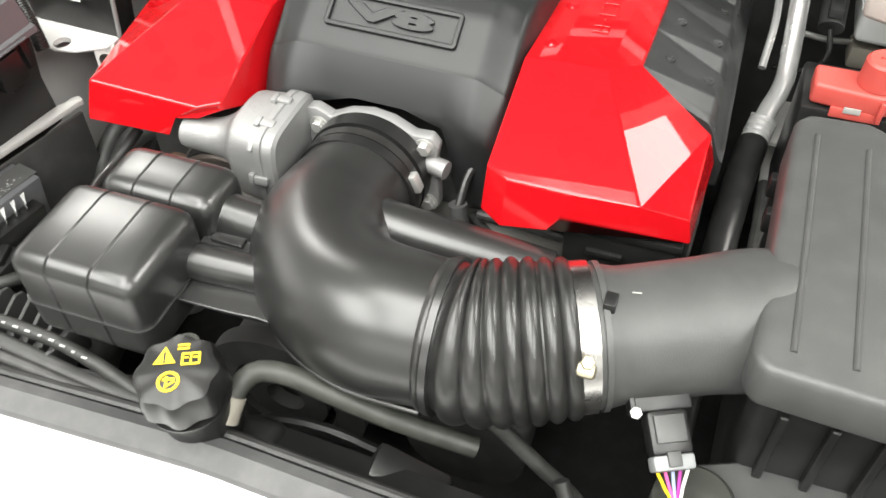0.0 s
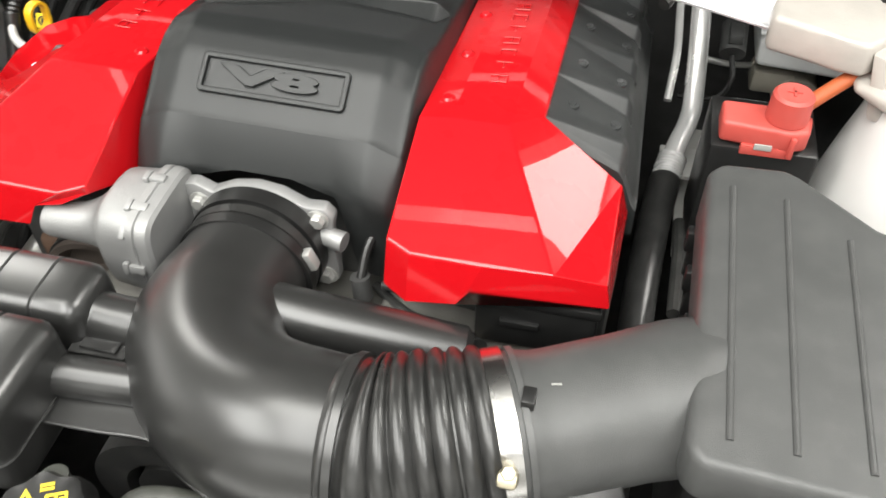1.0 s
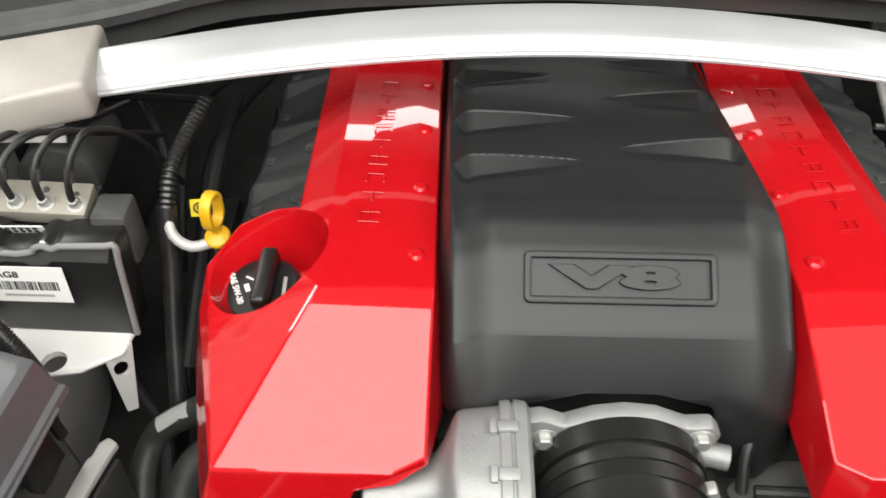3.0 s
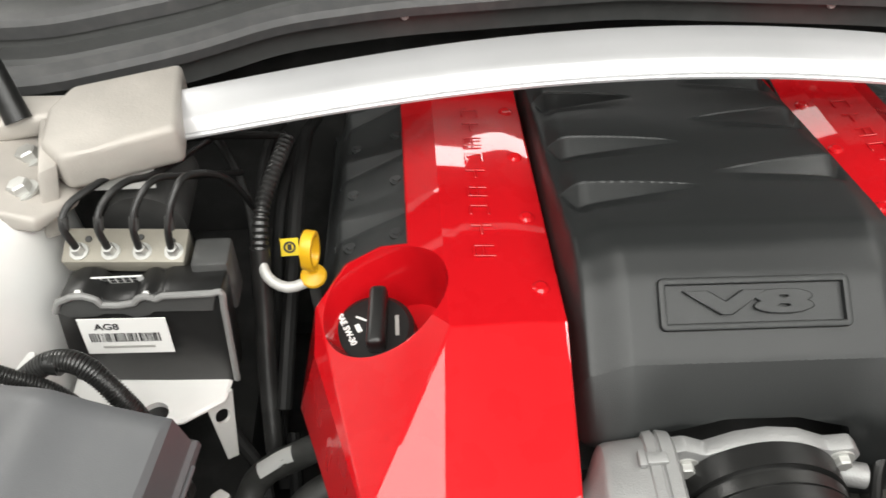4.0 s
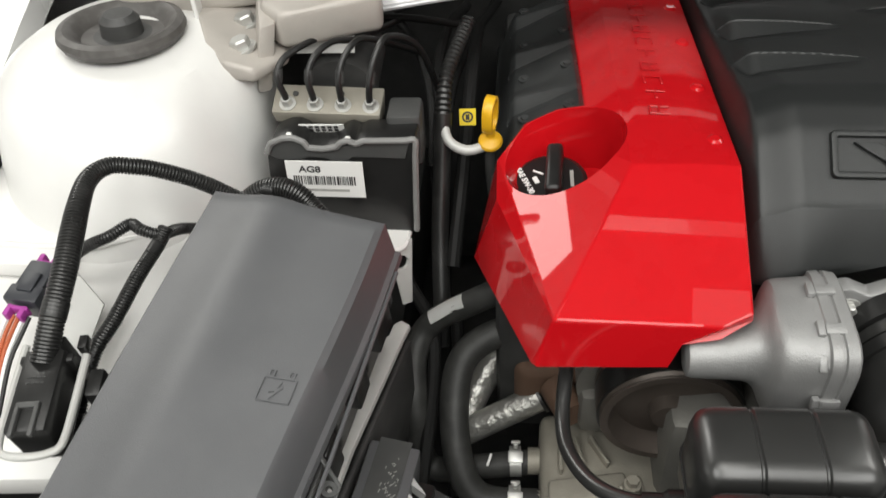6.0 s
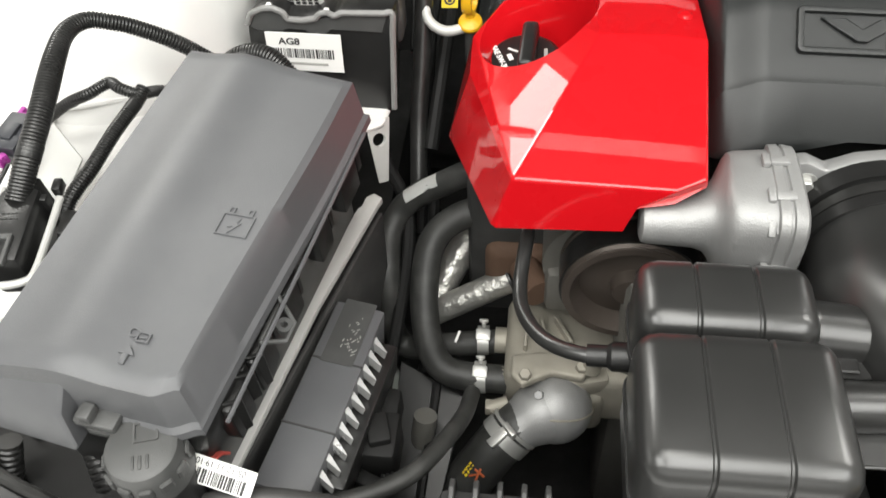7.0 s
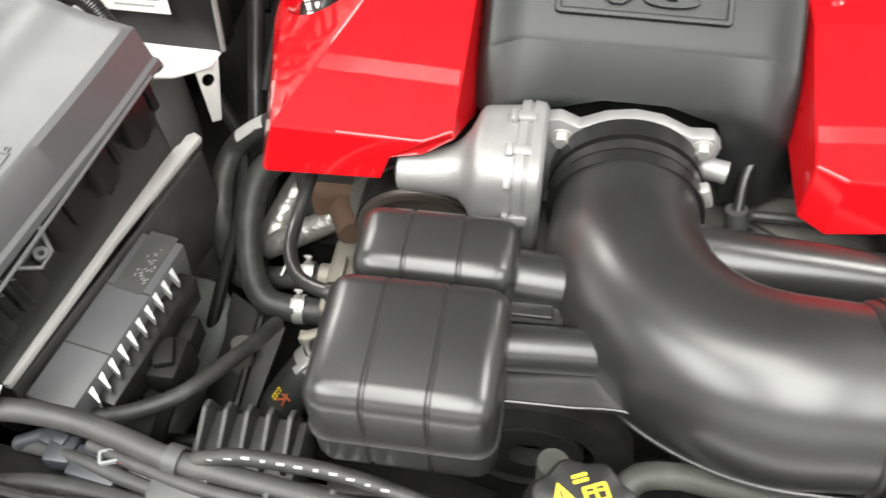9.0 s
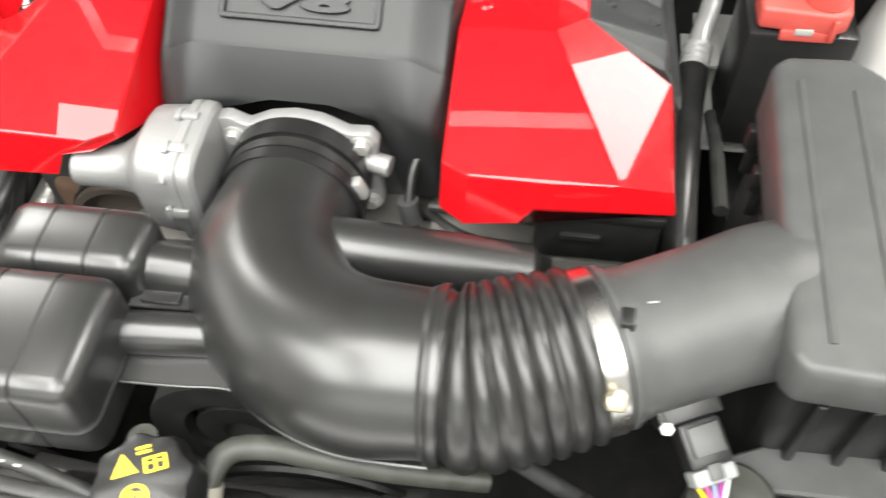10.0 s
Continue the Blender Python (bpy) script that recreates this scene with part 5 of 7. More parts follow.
for k in range(10):
    part("fin", prism([(0.0, -0.0024), (0.0, 0.0026), (0.013, 0.0003), (0.0145, -0.0003), (0.013, -0.0008)], -0.010, 0.0, 0, 2, em @ Matrix.Translation((0.0180, -0.062 + k * 0.0127, -0.004)) @ Matrix.Rotation(radians(-28), 4, "Z") @ Matrix.Rotation(radians(14), 4, "Y")), PIPE, ecm, "aluminium cooling fin")
part("plug", span((-0.352, -0.178, 0.690), (-0.322, -0.140, 0.728), 0.004), DARKPLUG, ecm, "black cable plug")
part("plug", span((-0.346, -0.138, 0.690), (-0.326, -0.112, 0.716), 0.004), DARKPLUG, ecm, "black cable plug")
part("plug_lock", rbox(0.016, 0.024, 0.008, Matrix.Translation((-0.336, -0.158, 0.731)) @ Matrix.Rotation(0.3, 4, "Z"), 0.002), DARKPLUG, ecm)
part("plug_lock", rbox(0.022, 0.012, 0.018, Matrix.Translation((-0.342, -0.186, 0.702)) @ Matrix.Rotation(-0.4, 4, "Z"), 0.003), DARKPLUG, ecm)
for k in range(3):
    part("lead", sweep([(-0.330 + 0.004 * k, -0.180, 0.705 + 0.003 * k), (-0.334 + 0.003 * k, -0.198, 0.70), (-0.342 + 0.004 * k, -0.21, 0.68), (-0.350, -0.215, 0.64)], 0.003, 8), DARKPLUG, ecm)

# ---- harness and connectors beside the fuse box ----
def conduit(name, pts, r, label, mat=RUBBER, wave=(0.0046, 0.0006), category="cable conduit"):
    t_ = thing(name, pts[0], label, category)
    part("sleeve", sweep(pts, r, 14, wave=wave), mat, t_)
    a, b = Vector(pts[1]), Vector(pts[2])
    rr = (r(0.15) if callable(r) else r) * 1.09
    part("tape", sweep([a, a.lerp(b, 0.35)], rr, 14), BLACK, t_, "black cloth tape")
    return t_


conduit("cable_conduit", [(-0.570, -0.098, 0.884), (-0.567, -0.075, 0.900), (-0.565, -0.047, 0.914), (-0.568, -0.003, 0.928), (-0.568, 0.022, 0.933), (-0.559, 0.037, 0.933), (-0.544, 0.044, 0.927), (-0.531, 0.049, 0.920), (-0.510, 0.056, 0.905), (-0.490, 0.061, 0.887), (-0.46, 0.062, 0.86), (-0.43, 0.05, 0.82)], lambda f: 0.0078 - 0.0022 * sstep(0.25, 0.5, f), "thick ribbed black cable conduit over the wing", wave=(0.0024, 0.0005))
conduit("cable_conduit", [(-0.62, 0.015, 0.85), (-0.592, 0.022, 0.868), (-0.573, 0.025, 0.876), (-0.559, 0.034, 0.880), (-0.548, 0.028, 0.880), (-0.535, 0.029, 0.875), (-0.525, 0.046, 0.865), (-0.50, 0.06, 0.85)], 0.0042, "thin ribbed black cable conduit on the wing", wave=(0.0022, 0.0004))
conduit("cable_conduit", [(-0.533, 0.034, 0.876), (-0.536, 0.021, 0.872), (-0.543, -0.007, 0.868), (-0.551, -0.039, 0.860), (-0.561, -0.070, 0.850), (-0.565, -0.12, 0.82), (-0.56, -0.2, 0.76)], 0.0052, "ribbed black cable conduit beside the fuse box", wave=(0.0023, 0.0004))
conduit("cable_conduit", [(-0.49, 0.068, 0.865), (-0.465, 0.075, 0.880), (-0.440, 0.070, 0.880), (-0.415, 0.055, 0.855), (-0.40, 0.045, 0.82)], 0.0075, "ribbed black cable conduit behind the fuse box", wave=(0.0024, 0.0005))
cn = thing("harness_connector", (-0.57, -0.13, 0.83), "black cable connector held in a pale grey frame", "connector")
cm = axes((-0.567, -0.116, 0.866), (0.99, 0.10, 0.02), (-0.10, 0.985, 0.12))
part("housing", rbox(0.026, 0.058, 0.038, cm, 0.003, 2), BLACK, cn)
part("cable_collar", rbox(0.020, 0.012, 0.040, cm @ Matrix.Translation((0, 0.034, -0.002)), 0.003), BLACK, cn)
part("rim", rbox(0.034, 0.006, 0.030, cm @ Matrix.Translation((0, 0.024, 0)), 0.001), BLACK, cn)
part("lever", join(rbox(0.003, 0.022, 0.004, cm @ Matrix.Translation((-0.006, -0.022, 0.020)), 0.001), rbox(0.003, 0.022, 0.004, cm @ Matrix.Translation((0.006, -0.022, 0.020)), 0.001), rbox(0.015, 0.004, 0.004, cm @ Matrix.Translation((0, -0.012, 0.020)), 0.001)), AIRBOX, cn, "grey locking lever")
part("raised_mark", join(*[rbox(0.002, 0.0008, 0.0006, cm @ Matrix.Translation((-0.005 + 0.003 * (k % 4), 0.008 - 0.004 * (k // 4), 0.0192)), 0) for k in range(8)]), AIRBOX, cn)
part("frame", sweep([cm @ Vector(v) for v in ((-0.021, 0.040, 0.006), (-0.021, 0.0, 0.006), (-0.020, -0.030, 0.006), (-0.014, -0.037, 0.006), (0.0, -0.039, 0.006), (0.014, -0.037, 0.006), (0.020, -0.030, 0.006), (0.021, 0.0, 0.006), (0.021, 0.030, 0.006))], 0.0026, 10, 0.003), BRACKET, cn, "pale grey locking frame")
part("clip", join(rbox(0.010, 0.02, 0.02, cm @ Matrix.Translation((0.030, 0.010, -0.004)), 0.002), rbox(0.010, 0.016, 0.02, cm @ Matrix.Translation((0.031, -0.018, -0.006)), 0.002), rbox(0.006, 0.010, 0.008, cm @ Matrix.Translation((0.020, 0.036, 0.010)), 0.001)), BLACK, cn)
pc = thing("harness_connector", (-0.61, -0.05, 0.85), "grey cable connector with purple locks", "connector")
pm = axes((-0.610, -0.026, 0.872), (0.96, -0.16, 0), (0.16, 0.96, 0.1))
part("housing", rbox(0.022, 0.024, 0.018, pm @ Matrix.Translation((0, 0.008, 0)), 0.002), PLUG, pc)
part("collar", rbox(0.026, 0.014, 0.020, pm @ Matrix.Translation((0, -0.009, 0)), 0.002), PLUG, pc)
part("latch", rbox(0.012, 0.016, 0.003, pm @ Matrix.Translation((0, 0.0, 0.010)), 0.001), PLUG, pc)
for dy_ in (0.023, -0.022):
    part("lock", join(rbox(0.004, 0.009, 0.008, pm @ Matrix.Translation((-0.006, dy_, 0.003)), 0.001), rbox(0.004, 0.009, 0.008, pm @ Matrix.Translation((0.005, dy_, 0.003)), 0.001), rbox(0.016, 0.003, 0.008, pm @ Matrix.Translation((0, dy_ * 0.88, 0.003)), 0.001)), PURPLE, pc, "purple connector lock")
for k, mt in enumerate((LABEL, ORANGE, ORANGE, LABEL, PRINT)):
    part("wire", sweep([pm @ Vector((-0.008 + k * 0.004, -0.022, 0)), pm @ Vector((-0.008 + k * 0.004, -0.036, -0.003)), pm @ Vector((-0.004 + k * 0.003, -0.055, -0.008)), pm @ Vector((0.0 + k * 0.002, -0.09, -0.03))], 0.0015, 8), mt, pc, "thin coloured wire")
shelf = thing("wing_shelf", (-0.6, -0.05, 0.80), "white painted sheet panel beside the fuse box", "panel")
part("sheet", solid([(-0.71, -0.15, 0.82), (-0.55, -0.13, 0.80), (-0.50, 0.06, 0.835), (-0.50, 0.12, 0.84), (-0.72, 0.12, 0.85), (-0.71, -0.15, 0.80), (-0.55, -0.13, 0.78), (-0.50, 0.06, 0.815), (-0.50, 0.12, 0.82), (-0.72, 0.12, 0.83)],
     [(0, 1, 2, 3, 4), (9, 8, 7, 6, 5), (0, 5, 6, 1), (1, 6, 7, 2), (2, 7, 8, 3), (3, 8, 9, 4), (4, 9, 5, 0)], 0.003), PRIMER, shelf)
part("folded_flap", leg([(-0.615, -0.035, 0.845), (-0.593, 0.0, 0.868), (-0.572, -0.015, 0.846), (-0.575, -0.065, 0.835)], 0.002), BRACKET, shelf, "grey folded flap")
part("ridge", sweep([(-0.72, 0.045, 0.851), (-0.62, 0.040, 0.849), (-0.56, 0.06, 0.846)], 0.003, 8), PRIMER, shelf)

# ---- hoses and metal at the front left of the engine ----
def hose(name, pts, r, label, mat=HOSE, category="hose", seg=18):
    t_ = thing(name, pts[-1], label, category)
    part("tube", sweep(pts, r, seg), mat, t_)
    return t_


ho = hose("heater_hose", [(-0.235, 0.080, 0.790), (-0.285, 0.077, 0.768), (-0.315, 0.076, 0.750), (-0.338, 0.077, 0.733), (-0.354, 0.073, 0.717), (-0.362, 0.056, 0.703), (-0.361, 0.030, 0.688), (-0.359, 0.012, 0.662), (-0.356, 0.002, 0.632), (-0.343, -0.005, 0.618), (-0.310, -0.008, 0.628), (-0.25, -0.008, 0.641)], 0.0112, "thick black heater hose with a paper tag and spring clamp")
hi = hose("heater_hose", [(-0.22, 0.075, 0.748), (-0.265, 0.060, 0.743), (-0.300, 0.050, 0.735), (-0.320, 0.034, 0.720), (-0.3245, 0.004, 0.694), (-0.320, -0.025, 0.667), (-0.309, -0.042, 0.648), (-0.290, -0.047, 0.640), (-0.25, -0.046, 0.636)], 0.0125, "thick black heater hose with spring clamp")
def wrap(pts, r, a0, a1, n=10):
    """A thin curved strip lying on the upper side of a hose along pts, between two angles."""
    path = smooth_path(pts, 0.003)
    bm = bmesh.new()
    rows_ = []
    for i, p in enumerate(path):
        t = (path[min(i + 1, len(path) - 1)] - path[max(i - 1, 0)]).normalized()
        sx = t.cross(Vector((0, -0.5, 0.86))).normalized()
        sy = sx.cross(t).normalized()
        rows_.append([bm.verts.new(p + (sx * math.sin(a) + sy * math.cos(a)) * r) for a in lin(radians(a0), radians(a1), n)])
    for a, b in zip(rows_, rows_[1:]):
        for i in range(n - 1):
            bm.faces.new((a[i], a[i + 1], b[i + 1], b[i]))
    bmesh.ops.solidify(bm, geom=bm.faces[:], thickness=0.0004)
    return bm


part("paper_tag", wrap([(-0.343, 0.0765, 0.7285), (-0.328, 0.0770, 0.7405), (-0.313, 0.0762, 0.7512)], 0.0117, -45, 20), LABEL, ho, "white paper tag")
part("print_bar", join(*[rbox(0.0022, 0.004, 0.0008, Matrix.Translation((-0.338 + 0.0036 * k, 0.0720, 0.7432 + 0.0027 * k)) @ Matrix.Rotation(radians(-36), 4, "Y") @ Matrix.Rotation(radians(28), 4, "X"), 0) for k in range(6)]), PRINT, ho)
for h, yy, zz, rr in ((ho, -0.0085, 0.6405, 0.0115), (hi, -0.0458, 0.637, 0.0125)):
    part("spring_clamp", join(ring_at((-0.2725, yy, zz), (1, 0.03, 0.02), rr + 0.0002, rr + 0.0016, 0.010, 24), rbox(0.013, 0.010, 0.0022, Matrix.Translation((-0.2725, yy - 0.004, zz + rr + 0.0020)) @ Matrix.Rotation(radians(20), 4, "X"), 0.001), rbox(0.004, 0.005, 0.007, Matrix.Translation((-0.2725, yy + 0.006, zz + rr + 0.005)), 0.001), rbox(0.008, 0.003, 0.003, Matrix.Translation((-0.2725, yy + 0.006, zz + rr + 0.009)), 0.001)), STEEL, h, "steel spring clamp")
    part("paint_mark", rbox(0.0022, 0.011, 0.0012, Matrix.Translation((-0.295, yy - 0.006, zz + rr - 0.0006)) @ Matrix.Rotation(radians(30), 4, "X") @ Matrix.Rotation(radians(-18), 4, "Z"), 0.0005), LABEL, h)
wp = thing("water_pump", (-0.20, -0.04, 0.60), "dull cast aluminium water pump with shiny outlet elbow", "water pump")
part("pump_body", join(span((-0.252, -0.06, 0.60), (-0.14, 0.03, 0.662), 0.010, 3), span((-0.235, -0.065, 0.59), (-0.165, -0.01, 0.645), 0.010, 3), rbox(0.06, 0.03, 0.02, Matrix.Translation((-0.195, -0.05, 0.654)) @ Matrix.Rotation(radians(12), 4, "Z"), 0.005)), ALUDULL, wp)
for yy, zz in ((-0.008, 0.641), (-0.046, 0.637)):
    part("stub", sweep([(-0.262, yy, zz), (-0.235, yy, zz)], 0.0118, 18), ALUDULL, wp)
part("outlet_elbow", join(lathe([(0.031 * math.sin(a), 0.031 * math.cos(a)) for a in lin(0, math.pi, 17)], 40, Matrix.Translation((-0.207, -0.070, 0.636))),
     sweep([(-0.210, -0.072, 0.637), (-0.224, -0.080, 0.635), (-0.241, -0.092, 0.630)], lambda f: 0.0275 - 0.0075 * sstep(0.2, 1, f), 32, 0.003)), ALU, wp, "shiny aluminium outlet elbow")
part("casting_seam", sweep([(-0.207 + 0.0310 * math.cos(a), -0.070 + 0.0310 * math.sin(a) * 0.8, 0.636 + 0.0310 * math.sin(a) * -0.6) for a in lin(-2.6, 0.6, 16)], 0.001, 6, 0.003), ALUDULL, wp)
part("elbow_flange", join(prism([(-0.246, -0.044), (-0.184, -0.034), (-0.180, -0.052), (-0.186, -0.064), (-0.212, -0.060), (-0.236, -0.074), (-0.246, -0.064)], 0.664, 0.673, 0.003, 3)), ALUDULL, wp, "cast flange")
for c in ((-0.234, -0.065, 0.672), (-0.188, -0.054, 0.672)):
    part("bolt", bolt(c, (0, -0.25, 0.95), 0.0052, 0.007, False), ALUDULL, wp)
part("bolt", bolt((-0.221, -0.076, 0.662), (-0.3, -0.5, 0.8), 0.0042, 0.004, False), ALU, wp)
part("sensor", join(sweep([(-0.262, -0.075, 0.635), (-0.247, -0.070, 0.638)], 0.006, 12), rbox(0.008, 0.010, 0.010, Matrix.Translation((-0.262, -0.074, 0.635)), 0.001)), ALUDULL, wp)
part("casting_rib", join(*[rbox(0.003, 0.03, 0.012, Matrix.Translation((-0.235 + 0.016 * k, -0.018 + 0.003 * k, 0.664)) @ Matrix.Rotation(0.25 * k, 4, "Z"), 0.001) for k in range(3)]), ALUDULL, wp)
part("boss", join(lathe([(0, 0.012), (0.007, 0.012), (0.009, 0.0), (0, 0)], 18, Matrix.Translation((-0.180, -0.052, 0.672))), lathe([(0, 0.006), (0.005, 0.006), (0.005, 0.0), (0, 0)], 6, Matrix.Translation((-0.180, -0.052, 0.684)))), ALUDULL, wp)
part("pipe_stub", sweep([(-0.315, -0.09, 0.64), (-0.318, -0.10, 0.60), (-0.31, -0.11, 0.52)], 0.010, 16), CAST, wp, "grey metal pipe")
rh = hose("radiator_hose", [(-0.232, -0.084, 0.634), (-0.248, -0.097, 0.626), (-0.264, -0.111, 0.610), (-0.281, -0.127, 0.586), (-0.294, -0.145, 0.555), (-0.295, -0.18, 0.50)], 0.0205, "thick black radiator hose with yellow markings", seg=28)
HD = Vector((-0.62, -0.50, -0.50)).normalized()
part("hose_clamp", join(ring_at((-0.2465, -0.0958, 0.6270), HD, 0.0206, 0.0221, 0.011, 32), rbox(0.018, 0.008, 0.006, Matrix.Translation((-0.2530, -0.1080, 0.6440)) @ Matrix.Rotation(radians(38), 4, "Z") @ Matrix.Rotation(radians(-25), 4, "Y"), 0.001), rbox(0.005, 0.014, 0.008, Matrix.Translation((-0.2440, -0.1030, 0.6475)) @ Matrix.Rotation(radians(38), 4, "Z"), 0.001)), STEEL, rh, "steel band clamp")
part("clamp_band", ring_at((-0.2400, -0.0905, 0.6310), HD, 0.0200, 0.0225, 0.003, 32), STEEL, rh)
HM = axes((-0.2714, -0.1284, 0.6204), (-0.51, -0.48, -0.71), (0.8235, -0.503, -0.251))
part("paint_mark", join(rbox(0.013, 0.0018, 0.0012, HM @ Matrix.Translation((0, 0.004, 0)) @ Matrix.Rotation(0.2, 4, "Z"), 0.0003), rbox(0.0018, 0.010, 0.0012, HM @ Matrix.Translation((-0.003, 0.004, 0)), 0.0003), rbox(0.008, 0.0016, 0.0012, HM @ Matrix.Translation((0.002, 0.0008, 0)) @ Matrix.Rotation(-0.7, 4, "Z"), 0.0003)), ORANGE, rh, "orange ink mark")
random.seed(31)
part("paint_mark", join(*[rbox(random.uniform(0.0012, 0.003), random.uniform(0.0008, 0.0028), 0.0010, HM @ Matrix.Translation((-0.004 + 0.0034 * (k % 4), -0.004 - 0.003 * (k // 4), -0.0006 - 0.0004 * (k // 4))) @ Matrix.Rotation(random.uniform(-0.5, 0.5), 4, "Z"), 0) for k in range(8)]), INK, rh, "faded yellow ink mark")
fp = thing("foil_wrapped_pipe", (-0.29, 0.0, 0.68), "pipe wrapped in crinkled silver heat foil", "pipe")
part("foil", join(sweep([(-0.255, 0.105, 0.702), (-0.278, 0.088, 0.692), (-0.300, 0.064, 0.672), (-0.316, 0.036, 0.652), (-0.320, 0.020, 0.644)], lambda f: 0.0165 - 0.004 * f, 20), sweep([(-0.322, 0.016, 0.643), (-0.288, 0.025, 0.659), (-0.250, 0.035, 0.677)], 0.0122, 20)), FOIL, fp)
part("sleeve", sweep([(-0.252, 0.0345, 0.676), (-0.234, 0.040, 0.684)], 0.0135, 18, wave=(0.005, 0.0012)), RUBBER, fp)
part("coupling", sweep([(-0.236, 0.039, 0.683), (-0.210, 0.048, 0.694)], lambda f: 0.0165 if f < 0.7 else 0.013, 20, 0.003), ALU, fp, "aluminium coupling")
part("hose_end", sweep([(-0.212, 0.047, 0.693), (-0.19, 0.055, 0.704), (-0.15, 0.065, 0.735)], 0.011, 16, wave=(0.005, 0.001)), RUBBER, fp)
mn = thing("exhaust_manifold", (-0.25, 0.08, 0.66), "rust-brown iron manifold below the cover", "manifold")
part("casting", join(span((-0.275, 0.03, 0.66), (-0.215, 0.13, 0.72), 0.012, 3), sweep([(-0.24, 0.03, 0.70), (-0.225, 0.0, 0.70)], 0.014, 16)), RUST, mn)
pu = thing("drive_pulley", (-0.155, -0.01, 0.72), "dark grooved belt pulley with grey hub", "pulley")
prof = [(0, 0.016), (0.014, 0.016), (0.016, 0.006), (0.040, 0.002), (0.047, 0.018), (0.053, 0.018)]
for k in range(6):
    prof += [(0.0535, 0.017 - k * 0.005), (0.0515, 0.0145 - k * 0.005)]
prof += [(0.055, -0.014), (0.055, -0.018), (0, -0.018)]
part("rim", lathe(prof, 48, axes((-0.156, -0.015, 0.745), (1, 0, 0), (0, 0, 1))), PULLEY, pu, angle=20)
part("belt", ring_at((-0.156, -0.016, 0.745), (0, 1, 0), 0.0515, 0.0555, 0.022, 48), RUBBER, pu, "black ribbed belt")
part("housing", join(sweep([(-0.175, 0.005, 0.735), (-0.175, 0.07, 0.735)], 0.05, 28), span((-0.222, -0.005, 0.68), (-0.19, 0.04, 0.73), 0.008)), CAST, pu, "grey cast housing")

# dipstick, pipe and yellow tag behind the filler
ds = thing("dipstick", (-0.296, 0.17, 0.80), "yellow plastic dipstick handle with a ring", "dipstick")
dm = axes((-0.297, 0.176, 0.8755), (0.22, 0.975, 0.0), (0, -0.1, 1))
part("handle", bevel(frame_mesh(0.0245, 0.0345, 0.0121, 0.0040, -0.0045, 0.0045, dm), 0.001, 2, 50), YELLOW, ds)
part("stem", sweep([(-0.297, 0.1745, 0.852), (-0.297, 0.176, 0.862)], 0.0042, 14, 0.004), YELLOW, ds)
part("collar", lathe([(0, 0.0055), (0.004, 0.005), (0.0095, 0.0022), (0.0105, 0.0), (0.0095, -0.003), (0.005, -0.005), (0, -0.005)], 28, axes((-0.297, 0.1735, 0.850), (1, 0, 0), (0, 0.9, 0.35))), YELLOW, ds)
part("tube", sweep([(-0.297, 0.172, 0.848), (-0.296, 0.175, 0.80), (-0.285, 0.18, 0.70)], 0.005, 12), DARK, ds)
pv = thing("breather_pipe", (-0.33, 0.18, 0.84), "pale bent metal pipe with ribbed black hose", "pipe")
part("pipe", sweep([(-0.300, 0.172, 0.846), (-0.318, 0.168, 0.844), (-0.334, 0.176, 0.850), (-0.338, 0.19, 0.868)], 0.0045, 12), BRACKET, pv)
part("ribbed_hose", sweep([(-0.338, 0.188, 0.865), (-0.336, 0.215, 0.885), (-0.328, 0.25, 0.895), (-0.32, 0.285, 0.90)], 0.0058, 14, wave=(0.005, 0.0009)), RUBBER, pv)
part("lower_hose", sweep([(-0.338, 0.19, 0.868), (-0.340, 0.17, 0.82), (-0.342, 0.14, 0.77), (-0.34, 0.10, 0.72)], 0.008, 14), RUBBER, pv)
yt = thing("warning_tag", (-0.33, 0.21, 0.84), "small yellow warning tag with black symbol", "label")
ym = axes((-0.318, 0.205, 0.852), (1, 0.05, 0), (0, 0.5, 0.9))
part("tag", rbox(0.0145, 0.0145, 0.001, ym, 0), INK, yt)
part("symbol", join(frame_mesh(0.010, 0.010, 0.0049, 0.0017, 0, 0.001, ym), rbox(0.0034, 0.005, 0.001, ym @ Matrix.Translation((0, 0, 0.0004)), 0)), PRINT, yt)
for i, pts in enumerate(([(-0.30, 0.5, 0.80), (-0.33, 0.36, 0.82), (-0.345, 0.28, 0.78), (-0.34, 0.1, 0.66)], [(-0.36, 0.45, 0.84), (-0.40, 0.40, 0.85), (-0.46, 0.38, 0.85)], [(-0.33, 0.13, 0.70), (-0.325, 0.05, 0.66), (-0.33, -0.05, 0.56)], [(-0.37, 0.10, 0.76), (-0.345, 0.06, 0.70), (-0.36, -0.1, 0.6)])):
    hose("engine_bay_cable", pts, 0.006, "thin black cable beside the engine", DARKPLUG, category="cable", seg=10)

